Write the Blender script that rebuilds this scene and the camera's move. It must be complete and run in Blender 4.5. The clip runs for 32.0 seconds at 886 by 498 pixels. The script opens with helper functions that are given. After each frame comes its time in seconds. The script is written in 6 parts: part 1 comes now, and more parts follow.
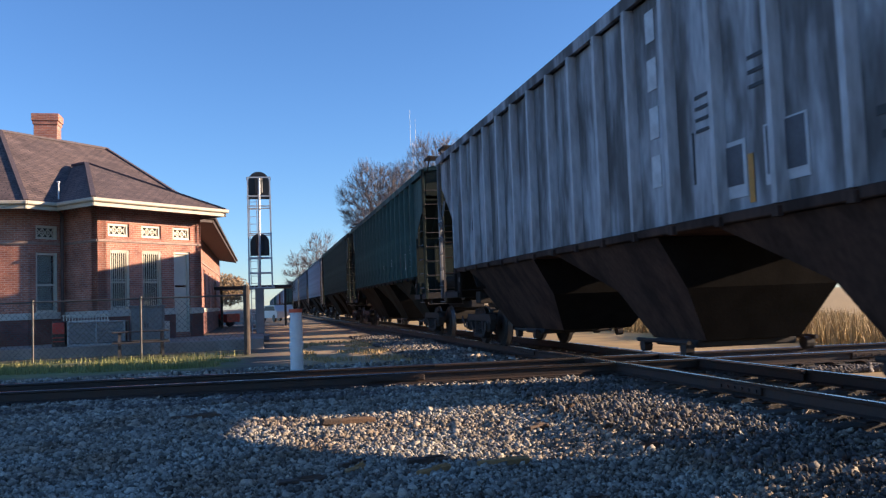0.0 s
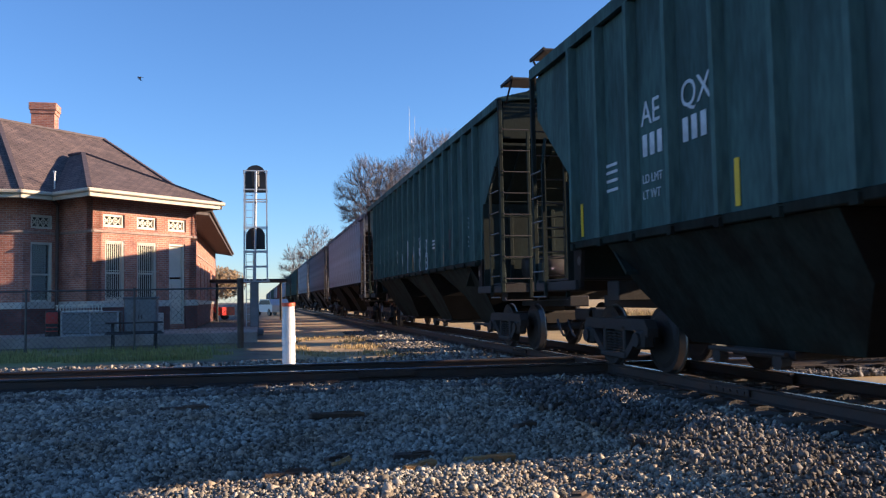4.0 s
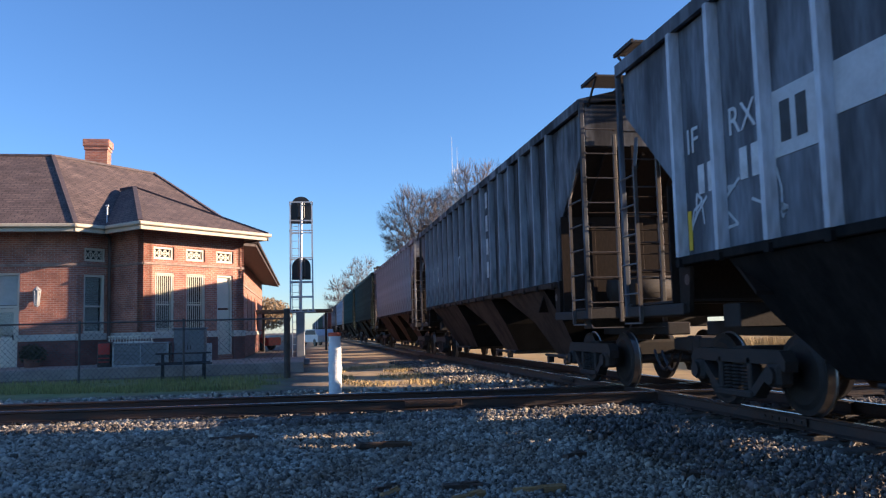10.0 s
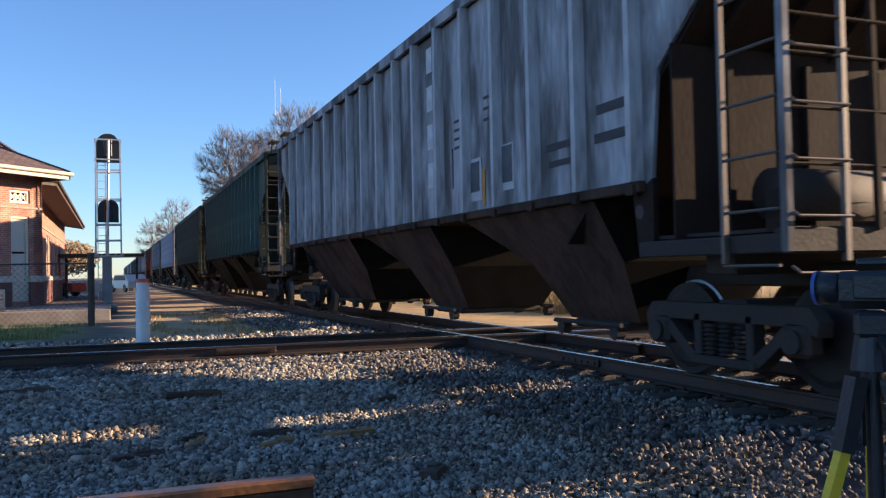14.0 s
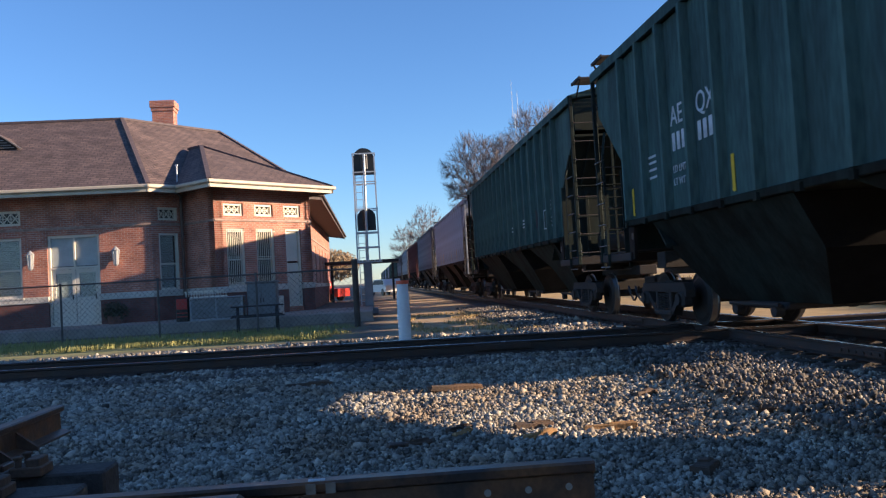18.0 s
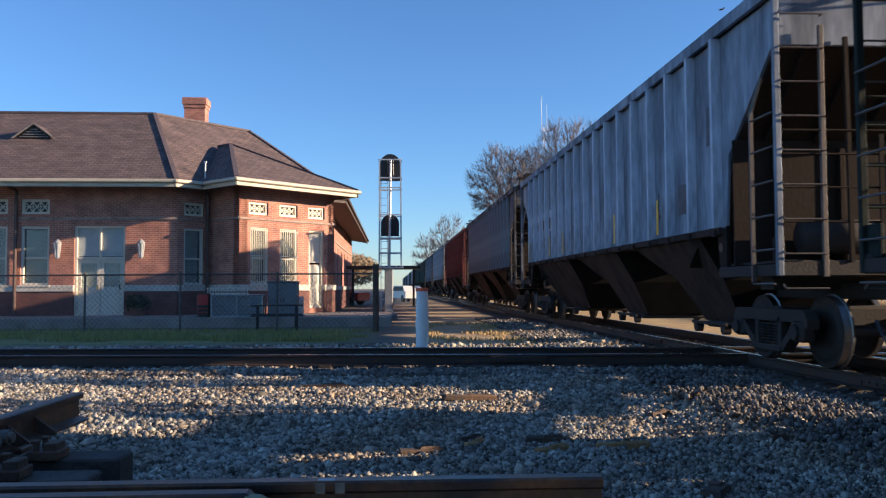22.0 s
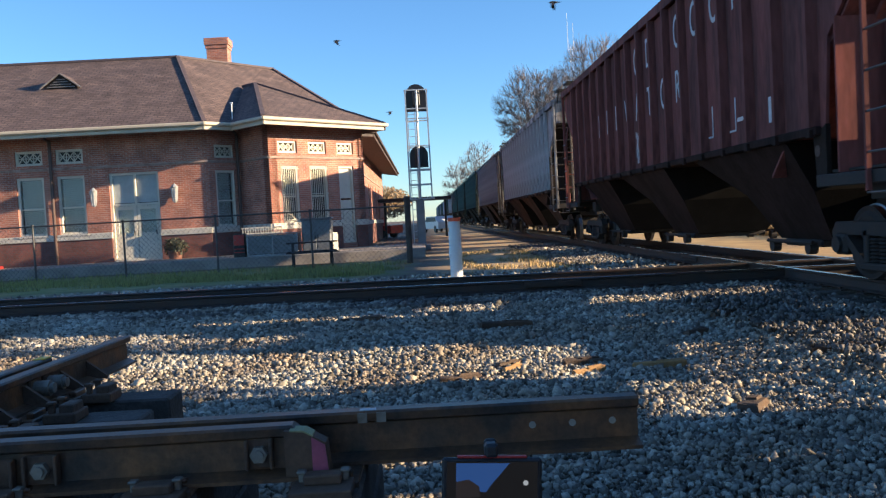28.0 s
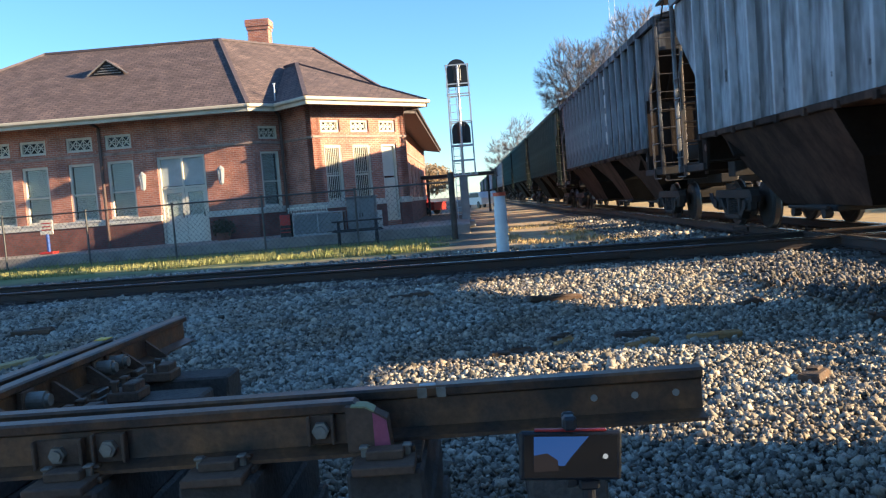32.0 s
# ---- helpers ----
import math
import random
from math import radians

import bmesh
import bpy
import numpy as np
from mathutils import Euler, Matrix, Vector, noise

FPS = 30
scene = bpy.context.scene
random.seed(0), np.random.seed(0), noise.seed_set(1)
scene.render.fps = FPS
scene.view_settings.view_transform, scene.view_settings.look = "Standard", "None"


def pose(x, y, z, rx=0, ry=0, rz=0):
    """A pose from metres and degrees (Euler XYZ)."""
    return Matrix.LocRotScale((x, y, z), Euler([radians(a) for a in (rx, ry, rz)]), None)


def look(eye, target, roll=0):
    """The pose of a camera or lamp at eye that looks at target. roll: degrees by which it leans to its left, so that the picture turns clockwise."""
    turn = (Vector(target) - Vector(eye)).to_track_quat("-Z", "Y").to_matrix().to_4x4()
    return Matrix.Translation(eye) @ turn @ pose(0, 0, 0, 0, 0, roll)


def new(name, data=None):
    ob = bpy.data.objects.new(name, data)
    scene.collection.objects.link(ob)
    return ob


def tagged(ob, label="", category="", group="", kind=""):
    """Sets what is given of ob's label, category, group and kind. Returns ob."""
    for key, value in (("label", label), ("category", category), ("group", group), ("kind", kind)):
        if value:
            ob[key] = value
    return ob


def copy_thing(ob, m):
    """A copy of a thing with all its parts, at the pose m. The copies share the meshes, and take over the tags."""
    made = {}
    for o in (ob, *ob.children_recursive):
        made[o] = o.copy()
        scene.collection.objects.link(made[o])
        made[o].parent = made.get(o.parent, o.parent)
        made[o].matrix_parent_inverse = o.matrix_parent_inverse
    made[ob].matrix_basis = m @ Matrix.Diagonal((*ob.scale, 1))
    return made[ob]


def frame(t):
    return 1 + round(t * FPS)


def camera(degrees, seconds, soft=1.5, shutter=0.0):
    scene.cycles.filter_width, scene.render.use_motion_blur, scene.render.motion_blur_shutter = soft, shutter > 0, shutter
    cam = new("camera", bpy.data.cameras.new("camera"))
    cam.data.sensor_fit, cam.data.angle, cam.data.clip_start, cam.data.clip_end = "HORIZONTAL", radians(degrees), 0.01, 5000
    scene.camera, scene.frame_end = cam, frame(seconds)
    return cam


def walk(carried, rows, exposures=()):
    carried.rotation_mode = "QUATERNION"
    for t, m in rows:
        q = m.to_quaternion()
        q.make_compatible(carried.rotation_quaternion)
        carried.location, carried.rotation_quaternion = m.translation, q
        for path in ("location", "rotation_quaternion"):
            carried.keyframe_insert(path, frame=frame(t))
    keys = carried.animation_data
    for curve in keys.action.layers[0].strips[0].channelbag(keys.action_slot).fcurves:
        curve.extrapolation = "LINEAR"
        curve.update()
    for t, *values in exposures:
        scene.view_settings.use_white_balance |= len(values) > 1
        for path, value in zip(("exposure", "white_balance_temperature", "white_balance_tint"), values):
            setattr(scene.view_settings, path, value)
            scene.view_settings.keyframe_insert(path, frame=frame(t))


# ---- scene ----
cam = camera(56.2, 32.0, soft=1.25, shutter=0.14)
EXPO = 1.26
# seconds, x, y, z in metres, yaw, pitch, roll in degrees
ROWS = [
    (0, -0.036, 0.051, 1.317, -12.28, 3.59, 2.11),
    (0.5, -0.005, 0.057, 1.311, -9.89, 4.19, 1.41),
    (1, -0.008, 0.057, 1.304, -8.06, 4.80, 1.55),
    (1.5, -0.041, 0.057, 1.315, -8.58, 5.04, 1.98),
    (2, -0.047, 0.031, 1.323, -11.78, 5.11, 2.83),
    (2.5, -0.046, 0.016, 1.312, -14.09, 4.54, 3.34),
    (3, -0.010, 0.015, 1.317, -14.06, 4.30, 1.67),
    (3.5, 0.011, 0.026, 1.310, -12.26, 3.38, 1.22),
    (5.5, 0.040, 0.015, 1.297, -14.10, 3.72, -0.03),
    (6, -0.006, -0.005, 1.290, -12.56, 4.80, -0.44),
    (6.5, -0.066, 0.019, 1.302, -12.90, 4.46, 0.47),
    (7, -0.067, 0.021, 1.303, -14.77, 4.89, 1.09),
    (7.5, -0.019, 0.027, 1.303, -15.89, 5.08, 0.31),
    (8, 0.025, 0.035, 1.303, -15.61, 5.29, 0.33),
    (8.5, -0.050, 0.059, 1.290, -13.59, 4.88, 1.36),
    (9, -0.144, 0.060, 1.272, -9.40, 5.11, 1.00),
    (9.5, -0.101, 0.046, 1.298, -8.78, 5.72, 1.66),
    (10, -0.001, 0.047, 1.296, -9.50, 5.47, 1.40),
    (10.5, 0.088, -0.027, 1.291, -9.08, 5.18, 0.83),
    (11, 0.106, -0.003, 1.297, -8.66, 5.36, 0.33),
    (11.5, 0.095, -0.003, 1.292, -7.48, 4.75, 0.86),
    (12, 0.078, -0.014, 1.278, -5.87, 4.63, 1.25),
    (12.5, 0.093, -0.031, 1.277, -4.32, 4.14, 1.52),
    (13, 0.086, -0.037, 1.275, -7.22, 1.74, 2.03),
    (13.5, 0.102, -0.015, 1.306, -15.34, 0.31, 1.53),
    (14, 0.091, -0.003, 1.310, -21.67, 1.49, 1.13),
    (14.5, 0.075, 0.004, 1.309, -19.59, 2.61, 0.73),
    (15, 0.041, -0.004, 1.281, -9.44, 1.35, 1.29),
    (15.5, 0.007, -0.012, 1.278, -3.32, -1.63, 2.19),
    (17.5, -0.001, 0.014, 1.266, -4.40, 1.31, 2.80),
    (18, -0.008, 0.006, 1.265, -4.94, 2.03, 3.28),
    (18.5, -0.001, 0.001, 1.260, -5.65, 2.67, 3.37),
    (19, 0.003, -0.019, 1.262, -6.43, 3.32, 3.12),
    (19.5, 0.013, 0.003, 1.266, -6.91, 4.30, 2.56),
    (20, 0.001, 0.004, 1.269, -6.75, 4.63, 1.81),
    (20.5, -0.024, 0.005, 1.259, -6.53, 4.19, 1.48),
    (21, -0.011, -0.027, 1.266, -5.29, 3.67, 1.32),
    (21.5, 0.001, -0.056, 1.267, -4.51, 3.37, 0.84),
    (22, -0.005, -0.026, 1.262, -3.54, 2.70, 0.24),
    (22.5, -0.014, 0.004, 1.256, -2.68, 1.65, -0.06),
    (23, -0.011, 0.012, 1.254, -2.36, 1.12, 1.17),
    (23.5, -0.013, 0.014, 1.251, -3.41, 0.90, 1.12),
    (24, -0.014, 0.012, 1.249, -4.92, 0.90, 0.30),
    (24.5, -0.017, 0.012, 1.246, -3.63, 0.06, -0.58),
    (25, -0.017, -0.008, 1.251, -2.22, -1.04, 0.04),
    (25.5, -0.017, -0.016, 1.252, -1.54, -2.19, 1.56),
    (27.5, -0.006, -0.055, 1.280, 0.02, -0.79, 3.23),
    (28, 0.008, -0.049, 1.268, -1.30, -2.11, 3.11),
    (28.5, 0.025, -0.046, 1.259, -2.21, -4.64, 3.23),
    (29, 0.033, -0.046, 1.256, -2.08, -5.26, 3.79),
    (29.5, 0.010, -0.062, 1.266, 0.11, -5.72, 4.30),
    (30, -0.024, -0.049, 1.266, 1.71, -4.92, 4.21),
    (30.5, -0.069, -0.032, 1.264, 1.36, -3.98, 4.05),
    (31, -0.073, -0.013, 1.261, 0.33, -3.65, 4.85),
    (31.5, -0.043, -0.007, 1.252, 0.33, -3.28, 5.00),
    (32, -0.041, -0.015, 1.260, 1.64, -3.56, 4.49),
]
walk(cam, [(t, pose(x, y, z, 90 + pitch, roll, yaw)) for t, x, y, z, yaw, pitch, roll in ROWS], [(t, EXPO + e, w, g) for t, e, w, g in ((0.0, 0.0, 5850, 17), (3.5, 0.04, 5850, 17), (5.5, 0.16, 5850, 17), (9.0, 0.1, 5850, 17), (12.0, 0.1, 5880, 17), (14.0, 0.24, 6250, 18), (15.5, 0.15, 6250, 18), (18.0, 0.04, 5950, 16), (20.0, 0.12, 5900, 16), (22.0, -0.06, 5850, 14), (25.0, 0.04, 5930, 12), (28.0, 0.25, 5980, 8), (29.0, 0.62, 6030, 6), (30.0, 0.6, 6030, 6), (32.0, 0.62, 6050, 6))])

# ---- world and sun ----
SUN_AZ, SUN_EL = 80.4, 14.0  # azimuth from -y towards +x, elevation, degrees
world = bpy.data.worlds.new("sky")
scene.world = world
world.use_nodes = True
wn = world.node_tree.nodes
sky = wn.new("ShaderNodeTexSky")
sky.sky_type, sky.sun_disc = "NISHITA", False
sky.sun_elevation, sky.sun_rotation = radians(SUN_EL), radians(180 - SUN_AZ)
sky.air_density, sky.dust_density, sky.ozone_density = 1.0, 0.05, 5.0
world.node_tree.links.new(sky.outputs[0], wn["Background"].inputs[0])
wn["Background"].inputs[1].default_value = 0.086
sun_data = bpy.data.lights.new("sun", "SUN")
sun_data.energy, sun_data.angle, sun_data.color = 4.9, radians(0.6), (1.0, 0.74, 0.46)
sun = new("sun", sun_data)
SD = Vector((math.sin(radians(SUN_AZ)) * math.cos(radians(SUN_EL)), -math.cos(radians(SUN_AZ)) * math.cos(radians(SUN_EL)), math.sin(radians(SUN_EL))))
sun.matrix_world = look(SD * 50, (0, 0, 0))

# ---- materials ----


def mat(name, base, rough=0.7, metal=0.0, var=0.25, scale=6.0, fine=60.0, bump=0.15, tint=None, spec=0.5, streak=0.0):
    """A worn surface: base colour, coarse stains towards tint, fine grain, relief."""
    m = bpy.data.materials.new(name)
    m.use_nodes = True
    n, l = m.node_tree.nodes, m.node_tree.links
    b = n["Principled BSDF"]
    b.inputs["Metallic"].default_value = metal
    b.inputs["Specular IOR Level"].default_value = spec
    co = n.new("ShaderNodeTexCoord")
    mp = n.new("ShaderNodeMapping")
    l.new(co.outputs["Object"], mp.inputs[0])
    mp.inputs["Scale"].default_value = (1, 1, 1.0 - 0.85 * streak)
    big, small = n.new("ShaderNodeTexNoise"), n.new("ShaderNodeTexNoise")
    for t, s, d in ((big, scale, 6), (small, fine, 3)):
        l.new(mp.outputs[0], t.inputs["Vector"])
        t.inputs["Scale"].default_value, t.inputs["Detail"].default_value = s, d
    t2 = tint or tuple(c * 0.45 for c in base)
    ramp = n.new("ShaderNodeValToRGB")
    ramp.color_ramp.elements[0].position, ramp.color_ramp.elements[1].position = (0.42, 0.6) if streak > 0.8 else (0.35, 0.7)
    ramp.color_ramp.elements[0].color = (*base, 1)
    ramp.color_ramp.elements[1].color = (*[a + (c - a) * min(1.0, var * 2.2) for a, c in zip(base, t2)], 1)
    l.new(big.outputs["Fac"], ramp.inputs[0])
    hsv = n.new("ShaderNodeHueSaturation")
    l.new(ramp.outputs[0], hsv.inputs["Color"])
    mr = n.new("ShaderNodeMapRange")
    mr.inputs["To Min"].default_value, mr.inputs["To Max"].default_value = 1 - var, 1 + var
    l.new(small.outputs["Fac"], mr.inputs[0])
    l.new(mr.outputs[0], hsv.inputs["Value"])
    l.new(hsv.outputs[0], b.inputs["Base Color"])
    rr = n.new("ShaderNodeMapRange")
    rr.inputs["To Min"].default_value, rr.inputs["To Max"].default_value = max(0.05, rough - 0.12), min(1, rough + 0.12)
    l.new(big.outputs["Fac"], rr.inputs[0])
    l.new(rr.outputs[0], b.inputs["Roughness"])
    if bump:
        bp = n.new("ShaderNodeBump")
        bp.inputs["Strength"].default_value, bp.inputs["Distance"].default_value = bump, 0.02
        l.new(small.outputs["Fac"], bp.inputs["Height"])
        l.new(bp.outputs[0], b.inputs["Normal"])
    return m


def island(m, lo, hi, objects=False):
    """Varies a material's brightness from piece to piece."""
    n, l = m.node_tree.nodes, m.node_tree.links
    b = n["Principled BSDF"]
    src = b.inputs["Base Color"].links[0].from_socket
    g = n.new("ShaderNodeObjectInfo") if objects else n.new("ShaderNodeNewGeometry")
    mr, h = n.new("ShaderNodeMapRange"), n.new("ShaderNodeHueSaturation")
    l.new(g.outputs["Random" if objects else "Random Per Island"], mr.inputs[0])
    mr.inputs["To Min"].default_value, mr.inputs["To Max"].default_value = lo, hi
    l.new(mr.outputs[0], h.inputs["Value"])
    l.new(src, h.inputs["Color"])
    l.new(h.outputs[0], b.inputs["Base Color"])
    return m


def courses(name, c1, c2, joint, w, h, gap, rough=0.85, bump=0.5, offset=0.5):
    """Brick or slate courses laid out in metres on the surface's own u and v."""
    m = mat(name, c1, rough, 0, 0.25, 1.3, 40, 0)
    n, l = m.node_tree.nodes, m.node_tree.links
    b = n["Principled BSDF"]
    uv = n.new("ShaderNodeUVMap")
    br = n.new("ShaderNodeTexBrick")
    br.offset = offset
    for k, v in (("Scale", 1.0), ("Brick Width", w), ("Row Height", h), ("Mortar Size", gap), ("Mortar Smooth", 0.2), ("Bias", -0.2)):
        br.inputs[k].default_value = v
    br.inputs["Color1"].default_value, br.inputs["Color2"].default_value, br.inputs["Mortar"].default_value = (*c1, 1), (*c2, 1), (*joint, 1)
    l.new(uv.outputs[0], br.inputs["Vector"])
    mix = n.new("ShaderNodeMix")
    mix.data_type, mix.blend_type = "RGBA", "MULTIPLY"
    mix.inputs["Factor"].default_value = 0.75
    noi = n.new("ShaderNodeTexNoise")
    noi.inputs["Scale"].default_value, noi.inputs["Detail"].default_value = 1.6, 8
    l.new(uv.outputs[0], noi.inputs["Vector"])
    mr = n.new("ShaderNodeValToRGB")
    mr.color_ramp.elements[0].position, mr.color_ramp.elements[1].position = 0.3, 0.75
    mr.color_ramp.elements[0].color, mr.color_ramp.elements[1].color = (0.45, 0.43, 0.45, 1), (1.25, 1.2, 1.15, 1)
    l.new(noi.outputs["Fac"], mr.inputs[0])
    l.new(br.outputs["Color"], mix.inputs[6])
    l.new(mr.outputs[0], mix.inputs[7])
    l.new(mix.outputs[2], b.inputs["Base Color"])
    bp = n.new("ShaderNodeBump")
    bp.inputs["Strength"].default_value, bp.inputs["Distance"].default_value = bump, 0.012
    bp.invert = True
    l.new(br.outputs["Fac"], bp.inputs["Height"])
    l.new(bp.outputs[0], b.inputs["Normal"])
    return m


def glass(name, tint=(0.5, 0.55, 0.55), rough=0.08):
    m = bpy.data.materials.new(name)
    m.use_nodes = True
    b = m.node_tree.nodes["Principled BSDF"]
    b.inputs["Base Color"].default_value = (*tint, 1)
    b.inputs["Roughness"].default_value = rough
    b.inputs["Transmission Weight"].default_value = 0.92
    b.inputs["IOR"].default_value = 1.45
    return m


BRICK = courses("red_brick", (0.50, 0.20, 0.13), (0.33, 0.125, 0.088), (0.50, 0.40, 0.34), 0.215, 0.075, 0.008)
BRICK_DARK = courses("dark_brick", (0.22, 0.085, 0.07), (0.15, 0.062, 0.052), (0.16, 0.12, 0.105), 0.215, 0.075, 0.008)
SLATE = courses("roof_slate", (0.165, 0.116, 0.105), (0.108, 0.077, 0.071), (0.045, 0.037, 0.038), 0.34, 0.17, 0.016, 0.85, 0.8)
CREAM = mat("weathered_cream_trim", (0.52, 0.45, 0.34), 0.6, 0, 0.2, 2, 30, 0.08, (0.36, 0.31, 0.24))
WHITE = mat("cream_paint", (0.66, 0.61, 0.50), 0.55, 0, 0.12, 2, 30, 0.05, (0.45, 0.40, 0.32))
STONE = mat("limestone", (0.62, 0.58, 0.50), 0.8, 0, 0.2, 2, 50, 0.2)
DARKGLASS = glass("dark_window_glass", (0.30, 0.32, 0.32), 0.08)
GLASS = glass("window_glass", (0.78, 0.83, 0.81), 0.12)
BLIND = mat("window_blind", (0.72, 0.75, 0.70), 0.7, 0, 0.15, 3, 30, 0.05)
COVER = mat("grey_covered_light", (0.42, 0.45, 0.43), 0.6, 0, 0.15, 3, 30, 0.05)
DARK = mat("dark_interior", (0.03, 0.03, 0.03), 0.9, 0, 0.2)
GALV = mat("galvanised_steel", (0.50, 0.52, 0.54), 0.5, 0.5, 0.15, 4, 40, 0.05)
BLACK = mat("black_enamel", (0.012, 0.012, 0.014), 0.45, 0, 0.2)
RAIL = mat("rail_steel", (0.038, 0.029, 0.025), 0.7, 0.15, 0.35, 3, 50, 0.2, (0.075, 0.038, 0.024))
RAILTOP = mat("worn_rail_head", (0.28, 0.27, 0.265), 0.25, 0.95, 0.12, 3, 60, 0.04)
TIE = mat("creosoted_timber", (0.055, 0.042, 0.034), 0.9, 0, 0.4, 5, 40, 0.5, (0.11, 0.09, 0.075))
STONES = island(mat("ballast_stone", (0.355, 0.33, 0.275), 0.9, 0, 0.4, 0.9, 90, 0.3, (0.24, 0.17, 0.11)), 0.25, 1.6)
PVC = mat("white_pipe", (0.80, 0.81, 0.80), 0.45, 0, 0.08, 3, 20, 0.02)
ORANGE = mat("orange_cap", (0.75, 0.12, 0.05), 0.5, 0, 0.12)


# ---- mesh making ----
class MB:
    """Gathers verts and faces; faces know their material slot; u and v in metres."""

    def __init__(self):
        self.v, self.f, self.m, self.smooth = [], [], [], False

    def face(self, pts, mi=0):
        b = len(self.v)
        self.v.extend([tuple(p) for p in pts])
        self.f.append(tuple(range(b, b + len(pts))))
        self.m.append(mi)

    def box(self, c, s, mi=0, rot=None, ch=0.0):
        """A box about c of size s, turned by rot, its edges cut off by ch."""
        hx, hy, hz = s[0] / 2, s[1] / 2, s[2] / 2
        R3 = rot.to_3x3() if rot else None
        b = len(self.v)
        if ch <= 0:
            co = [(x, y, z) for x in (-hx, hx) for y in (-hy, hy) for z in (-hz, hz)]
            fa = [(0, 1, 3, 2), (4, 6, 7, 5), (0, 4, 5, 1), (2, 3, 7, 6), (0, 2, 6, 4), (1, 5, 7, 3)]
        else:
            ch = min(ch, hx * 0.9, hy * 0.9, hz * 0.9)
            co, ix = [], {}
            for a, x in enumerate((-1, 1)):
                for bb, y in enumerate((-1, 1)):
                    for cc, z in enumerate((-1, 1)):
                        for k in range(3):
                            d = [hx - ch, hy - ch, hz - ch]
                            d[k] += ch
                            ix[a, bb, cc, k] = len(co)
                            co.append((x * d[0], y * d[1], z * d[2]))
            fa = []
            for k in range(3):
                i, j = (k + 1) % 3, (k + 2) % 3
                for s1 in (0, 1):
                    q = []
                    for (p, r) in ((0, 0), (1, 0), (1, 1), (0, 1)):
                        w = [0, 0, 0]
                        w[k], w[i], w[j] = s1, p, r
                        q.append(ix[w[0], w[1], w[2], k])
                    fa.append(tuple(q if s1 else q[::-1]))
                for p in (0, 1):
                    for r in (0, 1):
                        w0, w1 = [0, 0, 0], [0, 0, 0]
                        w0[k], w1[k] = 0, 1
                        w0[i] = w1[i] = p
                        w0[j] = w1[j] = r
                        q = (ix[(*w0, i)], ix[(*w1, i)], ix[(*w1, j)], ix[(*w0, j)])
                        fa.append(q if (p == r) else q[::-1])
            for a in (0, 1):
                for bb in (0, 1):
                    for cc in (0, 1):
                        q = (ix[a, bb, cc, 0], ix[a, bb, cc, 1], ix[a, bb, cc, 2])
                        fa.append(q if (a + bb + cc) % 2 else q[::-1])
        for p in co:
            p = R3 @ Vector(p) if R3 else p
            self.v.append((p[0] + c[0], p[1] + c[1], p[2] + c[2]))
        for q in fa:
            self.f.append(tuple(b + i for i in q))
            self.m.append(mi)
        return self

    def bar(self, p, q, w, mi=0, h=None):
        """A square bar from p to q."""
        p, q = Vector(p), Vector(q)
        d = q - p
        if d.length < 1e-6:
            return self
        r = d.to_track_quat("Z", "Y").to_matrix()
        return self.box((p + q) / 2, (w, h or w, d.length), mi, r)

    def tube(self, p, q, r, n=10, mi=0, r2=None, cap=True):
        p, q = Vector(p), Vector(q)
        d = (q - p)
        R3 = d.to_track_quat("Z", "Y").to_matrix()
        b, r2 = len(self.v), r if r2 is None else r2
        for k in range(n):
            a = 2 * math.pi * k / n
            o = R3 @ Vector((math.cos(a), math.sin(a), 0))
            self.v.append(tuple(p + o * r))
            self.v.append(tuple(q + o * r2))
        for k in range(n):
            j = (k + 1) % n
            self.f.append((b + 2 * k, b + 2 * j, b + 2 * j + 1, b + 2 * k + 1))
            self.m.append(mi)
        if cap:
            self.f.append(tuple(b + 2 * k for k in range(n))[::-1])
            self.f.append(tuple(b + 2 * k + 1 for k in range(n)))
            self.m += [mi, mi]
        return self

    def prism(self, poly, axis, a, b, mi=0):
        """A polygon in the two other axes, pulled along axis from a to b."""
        def put(u, w, t):
            return {"x": (t, u, w), "y": (u, t, w), "z": (u, w, t)}[axis]
        n, s = len(poly), len(self.v)
        for u, w in poly:
            self.v.append(put(u, w, a))
        for u, w in poly:
            self.v.append(put(u, w, b))
        area = sum(poly[i][0] * poly[(i + 1) % n][1] - poly[(i + 1) % n][0] * poly[i][1] for i in range(n))
        flip = (area < 0) != (axis == "y") != (b < a)
        for k in range(n):
            j = (k + 1) % n
            q = (s + k, s + j, s + n + j, s + n + k)
            self.f.append(q[::-1] if flip else q)
            self.m.append(mi)
        e = tuple(range(s, s + n))
        e2 = tuple(range(s + n, s + 2 * n))
        self.f += [e if flip else e[::-1], e2[::-1] if flip else e2]
        self.m += [mi, mi]
        return self

    def mesh(self, name, mats):
        me = bpy.data.meshes.new(name)
        me.from_pydata(self.v, [], self.f)
        for m in mats:
            me.materials.append(m)
        me.polygons.foreach_set("material_index", self.m)
        if self.smooth:
            me.polygons.foreach_set("use_smooth", [True] * len(self.f))
        uv = me.uv_layers.new(name="UVMap").data
        co = []
        for p in me.polygons:
            nrm = p.normal
            t = Vector((-nrm.y, nrm.x, 0))
            if t.length < 0.05:
                u, w = Vector((1, 0, 0)), Vector((0, 1, 0))
            else:
                u = t.normalized()
                w = nrm.cross(u)
            for vi in p.vertices:
                c = me.vertices[vi].co
                co += [c.dot(u), c.dot(w)]
